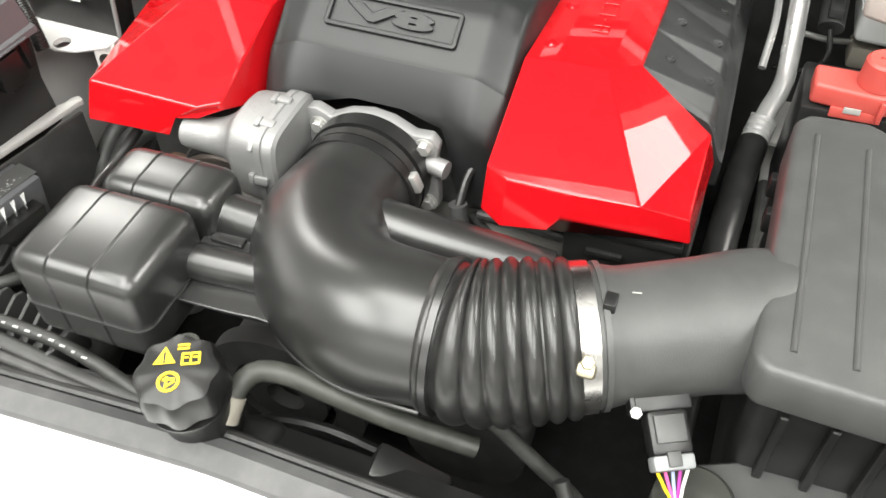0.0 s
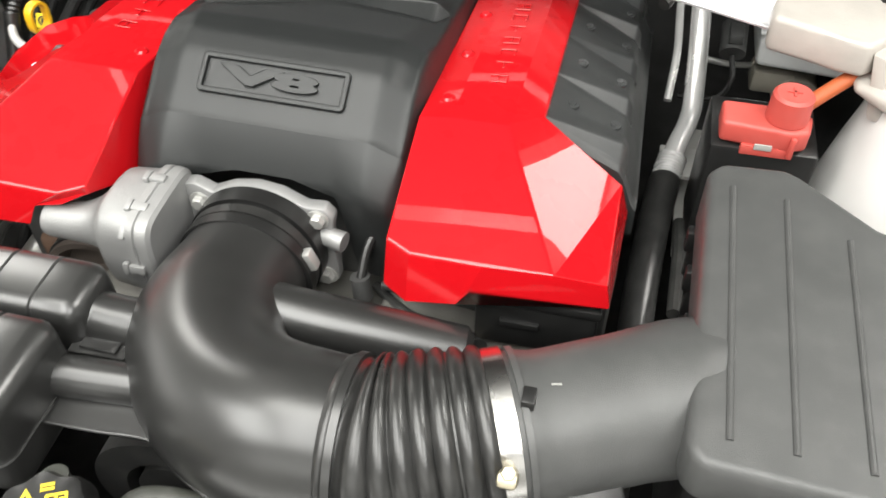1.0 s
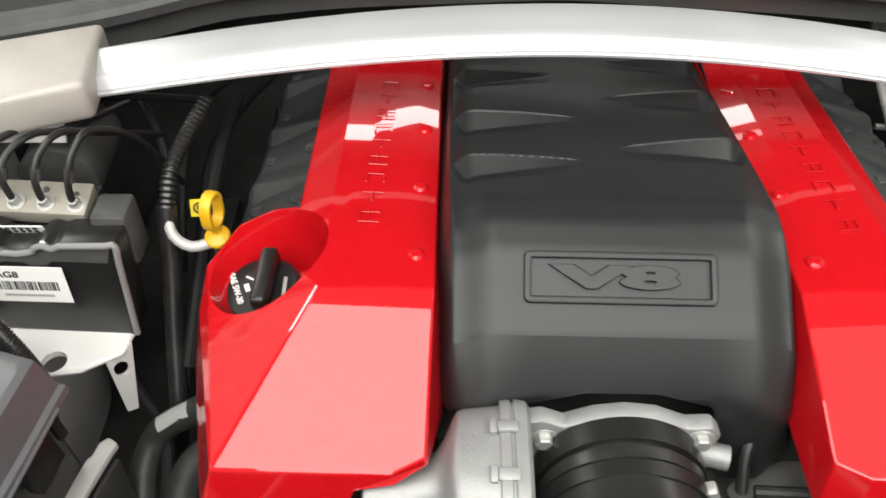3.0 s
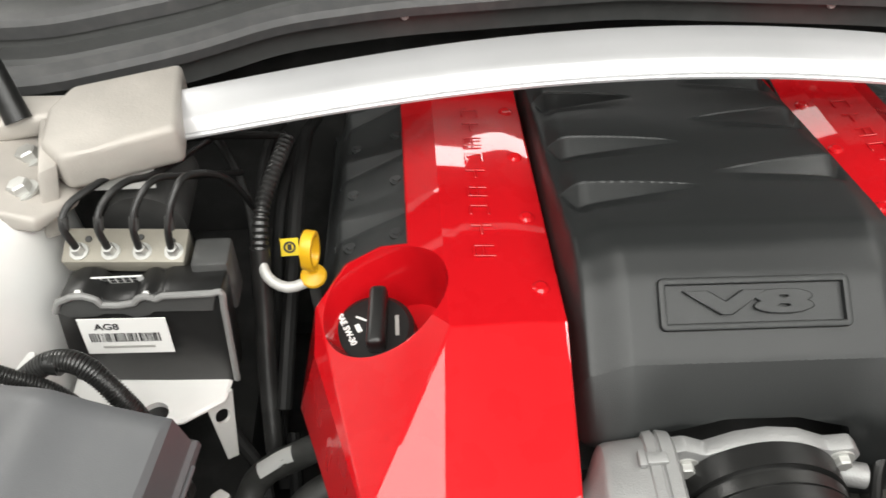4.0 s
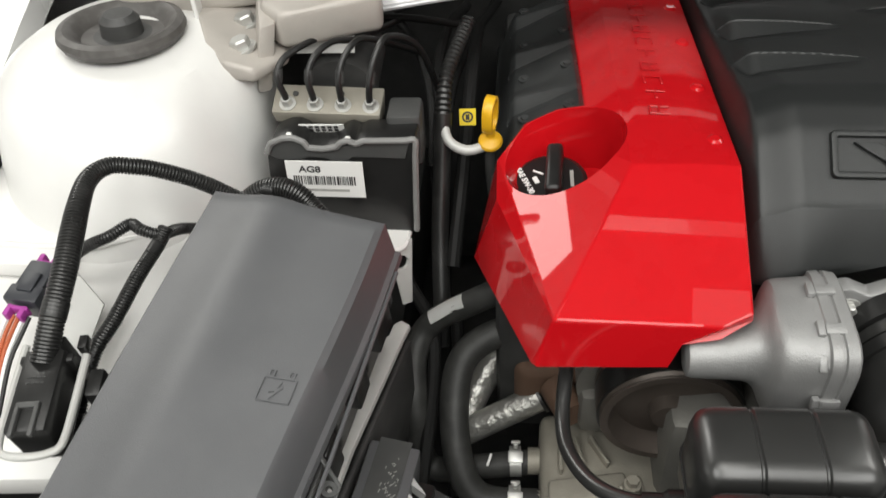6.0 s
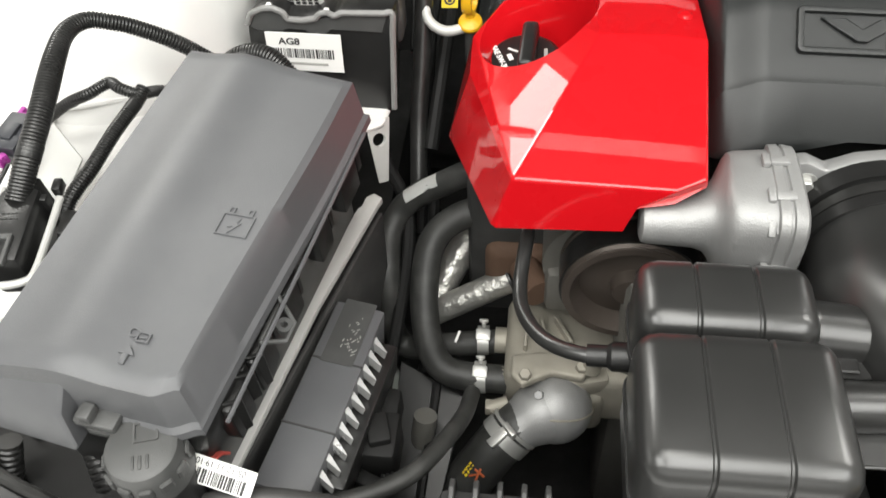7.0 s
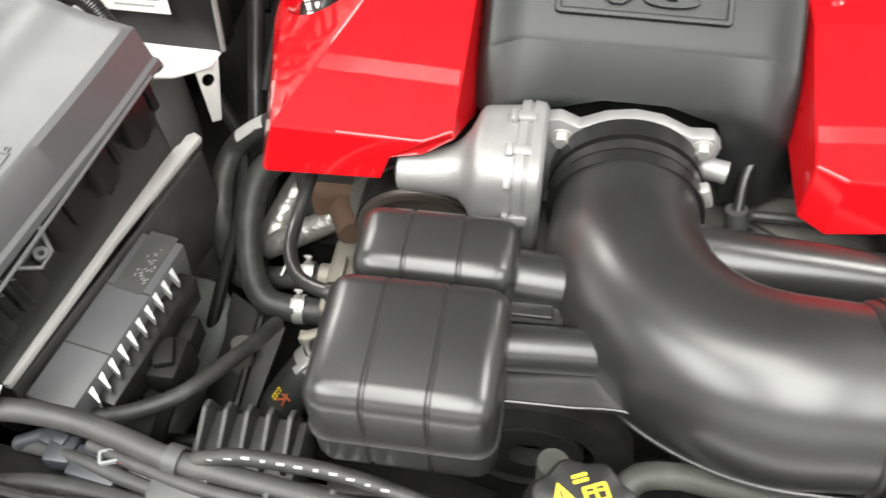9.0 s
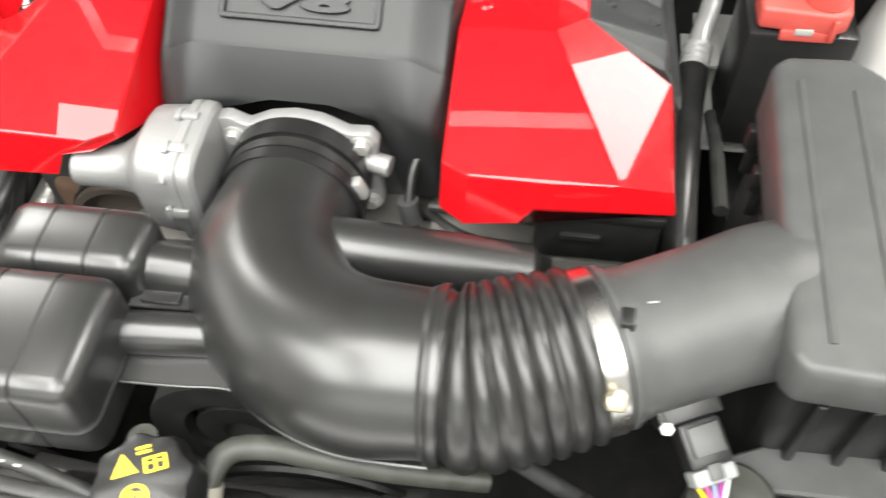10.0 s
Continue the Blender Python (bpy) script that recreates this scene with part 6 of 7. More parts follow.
for r, pts in ((0.0055, [(-0.33, 0.42, 0.84), (-0.345, 0.34, 0.858), (-0.352, 0.275, 0.835), (-0.348, 0.20, 0.78)]), (0.0042, [(-0.41, 0.34, 0.885), (-0.375, 0.295, 0.880), (-0.356, 0.255, 0.845), (-0.352, 0.2, 0.80)]),
               (0.0036, [(-0.47, 0.30, 0.895), (-0.42, 0.285, 0.905), (-0.375, 0.30, 0.895), (-0.33, 0.33, 0.87)]), (0.0065, [(-0.315, 0.36, 0.85), (-0.318, 0.28, 0.845), (-0.322, 0.20, 0.81), (-0.33, 0.12, 0.75)])):
    hose("engine_bay_cable", pts, r, "thin black cable behind the brake unit", DARKPLUG, category="cable", seg=10)
rl = thing("frame_rail", (-0.37, -0.11, 0.60), "dusty grey painted frame rail below the control module", "frame rail", kind="structure")
part("rail", prism([(-0.400, -0.010), (-0.418, -0.10), (-0.432, -0.235), (-0.372, -0.235), (-0.352, -0.150), (-0.341, -0.080), (-0.339, -0.050), (-0.350, -0.026), (-0.372, -0.012)], 0.590, 0.625, 0.008, 3), RAIL, rl)

# ---- air filter housing ----
ab = thing("air_filter_housing", (0.43, -0.09, 0.70), "grey-black plastic air filter housing with ribbed lid", "air filter")
AO = [(0.330, -0.196), (0.338, -0.206), (0.45, -0.212), (0.57, -0.20), (0.57, -0.03), (0.448, -0.010), (0.398, 0.032), (0.388, 0.037), (0.346, 0.035), (0.336, 0.026)]


def ab_slope(x, y):
    return 0.0150 + 0.055 * (y + 0.19)


lidm = prism(AO, 0.877, 0.901, 0.0065, 4, slope=ab_slope)
ablid = part("lid", lidm, AIRBOX, ab, "grained lid of the filter housing")
for x, y0, y1 in ((0.3525, -0.188, 0.010), (0.388, -0.190, 0.004), (0.427, -0.193, -0.025), (0.465, -0.195, -0.03)):
    part("rib", sweep([(x, y0, 0.9008 + ab_slope(x, y0)), (x, y1, 0.9008 + ab_slope(x, y1))], lambda f: 0.0022, 10, 0.02), AIRBOX, ablid, "raised rib")
part("body", prism([(0.340, -0.186), (0.348, -0.193), (0.56, -0.19), (0.56, -0.036), (0.446, -0.016), (0.394, 0.028), (0.345, 0.030)], 0.70, 0.895, 0.004, 2), BLACK, ab, "black lower body of the filter housing")
for x in lin(0.362, 0.55, 7):
    part("body_rib", rbox(0.006, 0.016, 0.13, Matrix.Translation((x, -0.192, 0.80)), 0.001, 1), BLACK, ab)
for y in (0.01, -0.03, -0.075):
    part("side_clip", join(rbox(0.012, 0.010, 0.020, Matrix.Translation((0.337, y, 0.872)), 0.002), rbox(0.008, 0.006, 0.03, Matrix.Translation((0.339, y, 0.85)), 0.001)), BLACK, ab, "black snap clip")
part("lower_flange", prism([(0.318, -0.204), (0.35, -0.19), (0.56, -0.185), (0.56, -0.222), (0.44, -0.222), (0.35, -0.222)], 0.782, 0.790, 0.002, 1), AIRBOX, ab, "moulded lower ledge")
inlet = [tuple(CL + CD * -0.004), tuple(CL + CD * 0.03), (0.285, -0.1545, 0.8705), (0.325, -0.1365, 0.8725), (0.350, -0.1255, 0.8705), (0.376, -0.114, 0.863), (0.40, -0.103, 0.852)]
part("outlet_tube", sweep(inlet, lambda f: 0.0492 - 0.0025 * sstep(0.08, 0.16, f) + 0.0025 * sstep(0.40, 0.62, f), 56, 0.004), AIRBOX, ab, "wide outlet tube of the filter housing")
part("tube_lip", ring_at(CL + CD * 0.012, CD, 0.047, 0.0512, 0.004, 48), AIRBOX, ab)
part("tube_tab", rbox(0.008, 0.012, 0.008, Matrix.Translation(CL + CD * 0.017 + Vector((0, -0.012, 0.0485))), 0.001), BLACK, ab)
part("chalk_mark", rbox(0.006, 0.0010, 0.0006, Matrix.Translation((0.256, -0.172, 0.9162)) @ Matrix.Rotation(radians(12), 4, "Z"), 0), PRINTGREY, ab)
# air flow sensor with its plug
maf = thing("air_flow_sensor", (0.28, -0.23, 0.84), "black air flow sensor with plug and coloured wires", "sensor")
mm = axes((0.281, -0.201, 0.856), (0.90, 0.43, 0), (-0.33, 0.86, 0.45))
part("base", join(rbox(0.038, 0.024, 0.012, mm @ Matrix.Translation((0.004, 0.000, 0)), 0.002), rbox(0.004, 0.036, 0.014, mm @ Matrix.Translation((-0.016, 0.006, 0)), 0.001)), BLACK, maf)
pl_ = part("plug", rbox(0.027, 0.028, 0.018, mm @ Matrix.Translation((0.004, -0.026, 0.001)), 0.003), BLACK, maf, "black cable plug")
part("plug_lock", rbox(0.020, 0.018, 0.004, mm @ Matrix.Translation((0.004, -0.024, 0.011)), 0.001), AIRBOX, pl_)
part("plug_end", join(rbox(0.027, 0.010, 0.016, mm @ Matrix.Translation((0.004, -0.045, 0.001)), 0.002)), GREYPLASTIC, pl_, "pale grey end of the plug")
part("plug_notch", rbox(0.009, 0.010, 0.004, mm @ Matrix.Translation((0.004, -0.043, 0.009)), 0.001), AIRBOX, pl_)
part("screw", bolt(mm @ Vector((-0.015, -0.012, 0.0060)), (0, -0.5, 0.85), 0.0042, 0.003, False), STEEL, maf)
for k, mt in enumerate((INK, PINK, WIREBLUE, PURPLE, LABEL)):
    part("wire", sweep([mm @ Vector((-0.006 + k * 0.005, -0.05, 0)), mm @ Vector((-0.002 + k * 0.003, -0.060, -0.004)), mm @ Vector((0.001 + k * 0.0012, -0.070, -0.010)), (0.292 + k * 0.001, -0.262, 0.80)], 0.0012, 8), mt, maf, "thin coloured wire")

# ---- right rear of the bay ----
jb = thing("battery_junction", (0.40, 0.18, 0.80), "faded red plastic battery terminal cover on a black box", "battery terminal")
part("terminal_cover", join(prism([(0.360, 0.176), (0.420, 0.170), (0.434, 0.175), (0.438, 0.198), (0.430, 0.210), (0.360, 0.210)], 0.838, 0.860, 0.004, 3)), BATTRED, jb)
part("round_cap", join(lathe([(0, 0.026), (0.0150, 0.026), (0.0175, 0.0235), (0.0185, 0.0), (0, 0)], 32, Matrix.Translation((0.414, 0.192, 0.861))), rbox(0.012, 0.002, 0.002, Matrix.Translation((0.414, 0.192, 0.8875)), 0), rbox(0.002, 0.012, 0.002, Matrix.Translation((0.414, 0.192, 0.8875)), 0)), BATTRED, jb, "round red cap with plus sign")
part("latch", join(rbox(0.005, 0.005, 0.022, Matrix.Translation((0.421, 0.169, 0.845)), 0.002), rbox(0.045, 0.005, 0.010, Matrix.Translation((0.402, 0.173, 0.836)), 0.001)), BATTRED, jb)
part("window", rbox(0.015, 0.002, 0.006, Matrix.Translation((0.398, 0.1705, 0.841)), 0.0005), PRINTGREY, jb)
part("box", span((0.354, 0.172, 0.70), (0.448, 0.25, 0.836), 0.004), BLACK, jb, "black box below the terminal")
hose("battery_cable", [(0.425, 0.205, 0.862), (0.45, 0.222, 0.876), (0.472, 0.240, 0.885), (0.50, 0.29, 0.88)], 0.0068, "thick orange battery cable", ORANGE, "cable")
br = thing("brake_fluid_reservoir", (0.48, 0.50, 0.70), "cloudy white brake fluid reservoir under the brace", "reservoir")
part("tank", prism([(0.420, 0.452), (0.53, 0.440), (0.565, 0.46), (0.565, 0.55), (0.420, 0.55)], 0.742, 0.868, 0.008, 3), TRANSLUCENT, br)
part("seam", prism([(0.417, 0.449), (0.532, 0.437), (0.568, 0.458), (0.568, 0.552), (0.417, 0.552)], 0.786, 0.791, 0.001, 1), TRANSLUCENT, br)
part("master_cylinder", join(sweep([(0.478, 0.455, 0.700), (0.478, 0.56, 0.700)], 0.027, 28), rbox(0.05, 0.04, 0.03, Matrix.Translation((0.448, 0.48, 0.715)), 0.006), sweep([(0.425, 0.49, 0.72), (0.45, 0.485, 0.72)], 0.012, 16)), ALUDULL, br, "dull metal master cylinder")
part("brake_pipe", sweep([(0.43, 0.49, 0.72), (0.40, 0.485, 0.72), (0.37, 0.49, 0.72)], 0.004, 10), STEEL, br)
part("label_plate", rbox(0.04, 0.001, 0.022, Matrix.Translation((0.425, 0.44, 0.69)) @ Matrix.Rotation(radians(-40), 4, "X"), 0), TRANSLUCENT, br, "pale printed label")
sn = thing("sensor_plug", (0.39, 0.45, 0.74), "grey cable plug on the reservoir wiring", "connector")
part("housing", join(sweep([(0.391, 0.440, 0.762), (0.391, 0.475, 0.78)], 0.015, 18), rbox(0.016, 0.03, 0.012, Matrix.Translation((0.391, 0.45, 0.784)), 0.002)), AIRBOX, sn)
part("wire", sweep([(0.391, 0.44, 0.76), (0.395, 0.42, 0.74), (0.38, 0.41, 0.72), (0.34, 0.42, 0.71)], 0.0035, 10), BLACK, sn)
ac = thing("air_conditioning_line", (0.33, 0.2, 0.70), "bright aluminium air conditioning line with black hose", "pipe")
part("pipe", sweep([(0.333, 0.258, 0.735), (0.338, 0.285, 0.742), (0.347, 0.318, 0.750), (0.349, 0.345, 0.768), (0.343, 0.43, 0.832), (0.335, 0.49, 0.862), (0.32, 0.52, 0.87)], 0.0108, 18), PIPE, ac)
part("thin_pipe", sweep([(0.33, 0.50, 0.85), (0.322, 0.44, 0.825), (0.325, 0.38, 0.795), (0.322, 0.33, 0.765)], 0.0045, 12), PIPE, ac)
part("ferrule", sweep([(0.328, 0.232, 0.727), (0.335, 0.268, 0.738)], 0.0145, 20, wave=(0.007, 0.0008)), PIPE, ac, "crimped aluminium ferrule")
part("hose", sweep([(0.330, 0.24, 0.730), (0.324, 0.19, 0.722), (0.318, 0.10, 0.71), (0.316, 0.0, 0.68), (0.315, -0.1, 0.62)], 0.0160, 18), RUBBER, ac, "black rubber hose")
rb = thing("engine_bay_bracket", (0.33, 0.1, 0.6), "dull grey brackets and hoses beside the engine", "bracket")
part("plate", join(span((0.35, 0.20, 0.66), (0.44, 0.42, 0.665), 0.001), span((0.325, 0.28, 0.70), (0.365, 0.33, 0.705), 0.001)), BRACKET, rb)
for i, pts in enumerate(([(0.345, 0.05, 0.74), (0.348, 0.13, 0.73), (0.35, 0.2, 0.71)], [(0.30, 0.36, 0.86), (0.32, 0.40, 0.865), (0.36, 0.43, 0.855), (0.40, 0.46, 0.84)])):
    hose("engine_bay_cable", pts, 0.0065, "black wiring sleeve beside the engine", category="cable", seg=10)
# black box and wiring below the right red cover
cb = thing("coil_housing", (0.23, -0.03, 0.77), "black plastic housing below the red cover", "housing")
part("box", span((0.185, -0.05, 0.785), (0.278, 0.02, 0.832), 0.004), BLACK, cb)
part("lid", span((0.183, -0.052, 0.832), (0.280, 0.02, 0.842), 0.003), BLACK, cb)
part("raised_mark", span((0.205, -0.0535, 0.812), (0.235, -0.049, 0.818), 0.001), BLACK, cb)
sw = thing("sensor_wiring", (0.09, -0.02, 0.77), "grey sensor plug with thin black hose and printed sleeve", "wiring")
part("plug", join(sweep([(0.084, -0.020, 0.802), (0.087, -0.024, 0.782)], 0.0085, 14), rbox(0.014, 0.012, 0.012, Matrix.Translation((0.085, -0.02, 0.794)), 0.002)), AIRBOX, sw)
part("thin_hose", sweep([(0.085, -0.02, 0.80), (0.088, 0.0, 0.822), (0.10, 0.015, 0.835), (0.125, 0.02, 0.842)], 0.0042, 10), RUBBER, sw)
part("sleeve", sweep([(0.087, -0.025, 0.782), (0.085, -0.04, 0.755), (0.08, -0.05, 0.73)], 0.0065, 12), RUBGREY, sw)
part("print_bar", rbox(0.003, 0.002, 0.02, Matrix.Translation((0.086, -0.041, 0.757)) @ Matrix.Rotation(radians(30), 4, "X"), 0), INK, sw)
for pts in ([(0.10, -0.01, 0.785), (0.14, -0.015, 0.79), (0.19, -0.02, 0.79)], [(0.09, 0.0, 0.77), (0.13, -0.03, 0.775), (0.19, -0.04, 0.772)], [(0.075, -0.03, 0.765), (0.12, -0.055, 0.76), (0.18, -0.06, 0.755)]):
    hose("engine_bay_cable", pts, 0.0045, "thin black cable below the red cover", category="cable", seg=10)
vb = thing("valley_bracket", (0.15, -0.05, 0.74), "dull aluminium bracket below the side tube", "bracket")
part("casting", join(span((0.14, -0.08, 0.735), (0.19, -0.03, 0.775), 0.006), sweep([(0.165, -0.055, 0.772), (0.168, -0.058, 0.79)], 0.010, 18), sweep([(0.06, -0.12, 0.77), (0.10, -0.105, 0.765)], 0.016, 20)), ALUDULL, vb)

# ---- front of the bay ----
fs = thing("front_seal", (0, -0.31, 0.76), "grey-black rubber sealing strip along the white bumper", "seal")
part("strip", strip_along(lin(-0.69, 0.69, 70), lambda x: [(nose(x) - 0.034, 0.797), (nose(x) - 0.033, 0.803), (nose(x) - 0.018, 0.808), (nose(x) - 0.008, 0.803), (nose(x) - 0.004, 0.790), (nose(x) - 0.008, 0.77), (nose(x) - 0.03, 0.77)]), SEAL, fs)
part("bead", sweep([(x, nose(x) - 0.002, 0.799) for x in lin(-0.68, 0.68, 50)], 0.0045, 10, 0.015), RUBBER, fs)
rs = thing("radiator_support", (0, -0.27, 0.70), "black plastic radiator support with ribs", "radiator support")
part("beam", strip_along(lin(-0.42, 0.45, 40), lambda x: [(nose(x) - 0.002, 0.765), (nose(x) + 0.015, 0.772), (nose(x) + 0.035, 0.765), (nose(x) + 0.04, 0.70), (nose(x) - 0.002, 0.70)]), BLACK, rs)
for k in range(5):
    part("rib", prism([(-0.022, -0.012), (0.026, -0.012), (0.020, 0.012), (0.012, 0.016), (-0.022, 0.002)], -0.0018, 0.0018, 0.0006, 1, axes((-0.277 + k * 0.0155, -0.224, 0.745), (0, 1, 0), (0, 0, 1))), AIRBOX, rs)
part("shroud", join(span((-0.286, -0.25, 0.70), (-0.207, -0.203, 0.740), 0.004), span((-0.40, -0.255, 0.60), (0.40, -0.235, 0.71), 0.004)), AIRBOX, rs, "grey-black fan shroud")
for k in range(3):
    cx = (-0.30, 0.02, 0.28)[k]
    part("fan_ring", sweep([(cx + 0.12 * math.cos(a), -0.20, 0.55 + 0.12 * math.sin(a)) for a in lin(0, 2 * math.pi, 40)], 0.006, 8, 0.02), BLACK, rs)
# coolant cap with yellow print, on the surge tank
st = thing("surge_tank", (-0.01, -0.285, 0.78), "black coolant tank neck with lobed screw cap and yellow symbols", "coolant tank")
cm_ = Matrix.Translation((-0.020, -0.290, 0.840)) @ Vector((0.03, -0.12, 1)).to_track_quat("Z", "Y").to_matrix().to_4x4() @ Matrix.Rotation(radians(10), 4, "Z")
cp = part("cap", lathe([(0, 0.0295), (0.023, 0.0295), (0.0268, 0.0278), (0.0290, 0.023), (0.0305, 0.014), (0.0308, 0.006), (0.028, 0.003), (0, 0.003)], 64, cm_, 8, 0.055), BLACK, st, "lobed black screw cap")
up1 = cm_ @ Matrix.Translation((0, 0, 0.0297))
tri_ = lambda k: [(-0.0075 * k, -0.005 * k), (0.0075 * k, -0.005 * k), (0, 0.008 * k)]
part("warning_symbol", prism(tri_(1), 0, 0.0005, 0, 2, up1 @ Matrix.Translation((-0.008, 0.010, 0))), INK, cp, "yellow warning triangle")
part("warning_mark", join(rbox(0.0014, 0.006, 0.0012, up1 @ Matrix.Translation((-0.008, 0.0105, 0.0003)), 0), rbox(0.0014, 0.0014, 0.0012, up1 @ Matrix.Translation((-0.008, 0.0062, 0.0003)), 0)), PRINT, cp)
part("manual_symbol", join(frame_mesh(0.013, 0.0095, 0.001, 0.0016, 0, 0.0006, up1 @ Matrix.Translation((0.0095, 0.0075, 0))), rbox(0.0013, 0.008, 0.0008, up1 @ Matrix.Translation((0.0095, 0.0075, 0.0002)), 0), rbox(0.0028, 0.0012, 0.0008, up1 @ Matrix.Translation((0.0065, 0.0085, 0.0002)), 0), rbox(0.0028, 0.0012, 0.0008, up1 @ Matrix.Translation((0.0125, 0.0085, 0.0002)), 0)), INK, cp, "yellow open book symbol")
part("steam_symbol", join(frame_mesh(0.0155, 0.0155, 0.0077, 0.0022, 0, 0.0006, up1 @ Matrix.Translation((-0.004, -0.0085, 0))), rbox(0.008, 0.0018, 0.0008, up1 @ Matrix.Translation((-0.004, -0.0068, 0.0002)), 0), rbox(0.0018, 0.008, 0.0008, up1 @ Matrix.Translation((-0.0055, -0.0085, 0.0002)), 0), rbox(0.008, 0.0016, 0.0008, up1 @ Matrix.Translation((-0.003, -0.0105, 0.0002)) @ Matrix.Rotation(0.6, 4, "Z"), 0)), INK, cp, "round yellow symbol")
part("print_bar", join(rbox(0.008, 0.0017, 0.0005, up1 @ Matrix.Translation((0.004, 0.0185, 0)), 0), rbox(0.008, 0.0017, 0.0005, up1 @ Matrix.Translation((0.004, 0.0157, 0)), 0)), INK, cp)
part("neck", lathe([(0.026, -0.06), (0.026, -0.004), (0.030, -0.004), (0.030, -0.002), (0, -0.002), (0, -0.06)], 32, cm_), BLACK, st)
part("tank", span((-0.12, -0.30, 0.715), (0.03, -0.255, 0.775), 0.01, 3), BLACK, st, "black coolant tank")
part("nipple", sweep([(-0.035, -0.27, 0.80), (-0.036, -0.262, 0.835), (-0.036, -0.26, 0.85)], 0.009, 16), BEIGE, st, "grey stub on the tank")
oh = hose("overflow_hose", [(0.001, -0.285, 0.808), (0.002, -0.268, 0.821), (0.012, -0.253, 0.827), (0.035, -0.247, 0.824), (0.06, -0.246, 0.816), (0.11, -0.242, 0.798), (0.17, -0.232, 0.775)], 0.0080, "grey aged overflow hose by the coolant cap", BEIGE)
part("clamp", sweep([(0.000, -0.287, 0.806), (0.0015, -0.272, 0.8185)], 0.0092, 16), ALUDULL, oh, "pale metal clamp")
# long hose and cables along the radiator support
bh = hose("radiator_bleed_hose", [(-0.437, -0.274, 0.775), (-0.434, -0.271, 0.788), (-0.424, -0.2645, 0.801), (-0.408, -0.2585, 0.8085), (-0.382, -0.2535, 0.808), (-0.342, -0.253, 0.803), (-0.304, -0.260, 0.80), (-0.274, -0.267, 0.797), (-0.234, -0.272, 0.794), (-0.195, -0.276, 0.792), (-0.12, -0.284, 0.79), (-0.04, -0.285, 0.785)], 0.0078, "grey rubber hose along the radiator support", RUBGREY)
pc_ = hose("printed_cable", [(-0.262, -0.268, 0.795), (-0.249, -0.266, 0.801), (-0.223, -0.262, 0.803), (-0.169, -0.262, 0.798), (-0.13, -0.268, 0.796), (-0.095, -0.276, 0.793), (-0.06, -0.285, 0.785)], 0.0055, "black cable sleeve with white printed marks", category="cable", seg=12)
for k in range(11):
    x_ = -0.243 + 0.011 * k
    part("print_bar", rbox(0.0050 if k % 3 else 0.003, 0.0016, 0.0010, Matrix.Translation((x_, pl(x_, [-0.249, -0.223, -0.169, -0.13], [-0.2685, -0.2645, -0.2645, -0.2705]), pl(x_, [-0.249, -0.223, -0.169, -0.13], [0.8056, 0.8078, 0.8028, 0.8008]))), 0), BRACKET, pc_)
for i, (r, pts) in enumerate(((0.005, [(-0.39, -0.26, 0.77), (-0.34, -0.27, 0.785), (-0.28, -0.285, 0.79), (-0.2, -0.296, 0.792), (-0.1, -0.305, 0.788), (0.0, -0.307, 0.78)]),
                          (0.007, [(-0.44, -0.30, 0.76), (-0.36, -0.288, 0.778), (-0.26, -0.296, 0.784), (-0.15, -0.30, 0.784), (-0.06, -0.302, 0.78)]),
                          (0.0045, [(-0.33, -0.262, 0.79), (-0.25, -0.283, 0.797), (-0.15, -0.292, 0.799), (-0.06, -0.296, 0.792)]))):
    hose("front_cable", pts, r, "grey-black cable along the radiator support", RUBGREY, "cable", 12)
fc = thing("front_connector", (-0.32, -0.27, 0.76), "dark blue-grey cable connector with red lock", "connector")
part("housing", join(rbox(0.036, 0.022, 0.018, Matrix.Translation((-0.322, -0.274, 0.780)) @ Matrix.Rotation(radians(-8), 4, "Z"), 0.003), rbox(0.02, 0.02, 0.016, Matrix.Translation((-0.35, -0.266, 0.78)), 0.003)), PLUG, fc)
part("lock", rbox(0.012, 0.006, 0.006, Matrix.Translation((-0.299, -0.269, 0.793)) @ Matrix.Rotation(radians(35), 4, "Z"), 0.0015), REDLOCK, fc, "red connector lock")
part("clip", frame_mesh(0.013, 0.010, 0.002, 0.0018, -0.001, 0.002, Matrix.Translation((-0.312, -0.270, 0.794)) @ Matrix.Rotation(0.35, 4, "Z")), GREYPLASTIC, fc, "grey wire clip")
part("plug", join(rbox(0.020, 0.012, 0.012, Matrix.Translation((-0.358, -0.259, 0.781)) @ Matrix.Rotation(-0.3, 4, "Z"), 0.002), sweep([(-0.366, -0.256, 0.782), (-0.386, -0.262, 0.776)], 0.005, 12), rbox(0.010, 0.008, 0.004, Matrix.Translation((-0.352, -0.260, 0.788)) @ Matrix.Rotation(-0.3, 4, "Z"), 0.001)), PLUG, fc, "dark grey cable plug")
part("ribbed_cover", join(span((-0.365, -0.305, 0.765), (-0.292, -0.285, 0.776), 0.002), *[rbox(0.0025, 0.018, 0.004, Matrix.Translation((-0.360 + k * 0.009, -0.295, 0.777)), 0.0008, 1) for k in range(8)]), PLUG, fc, "ribbed dark cover")
part("lock", rbox(0.006, 0.005, 0.004, Matrix.Translation((-0.307, -0.2805, 0.789)), 0.001), BATTRED, fc, "red connector lock")
for k, mt in enumerate((LABEL, BATTRED)):
    part("wire", sweep([(-0.30, -0.275 + 0.004 * k, 0.785), (-0.28, -0.28 + 0.004 * k, 0.79), (-0.262, -0.284 + 0.003 * k, 0.785)], 0.0014, 8), mt, fc)
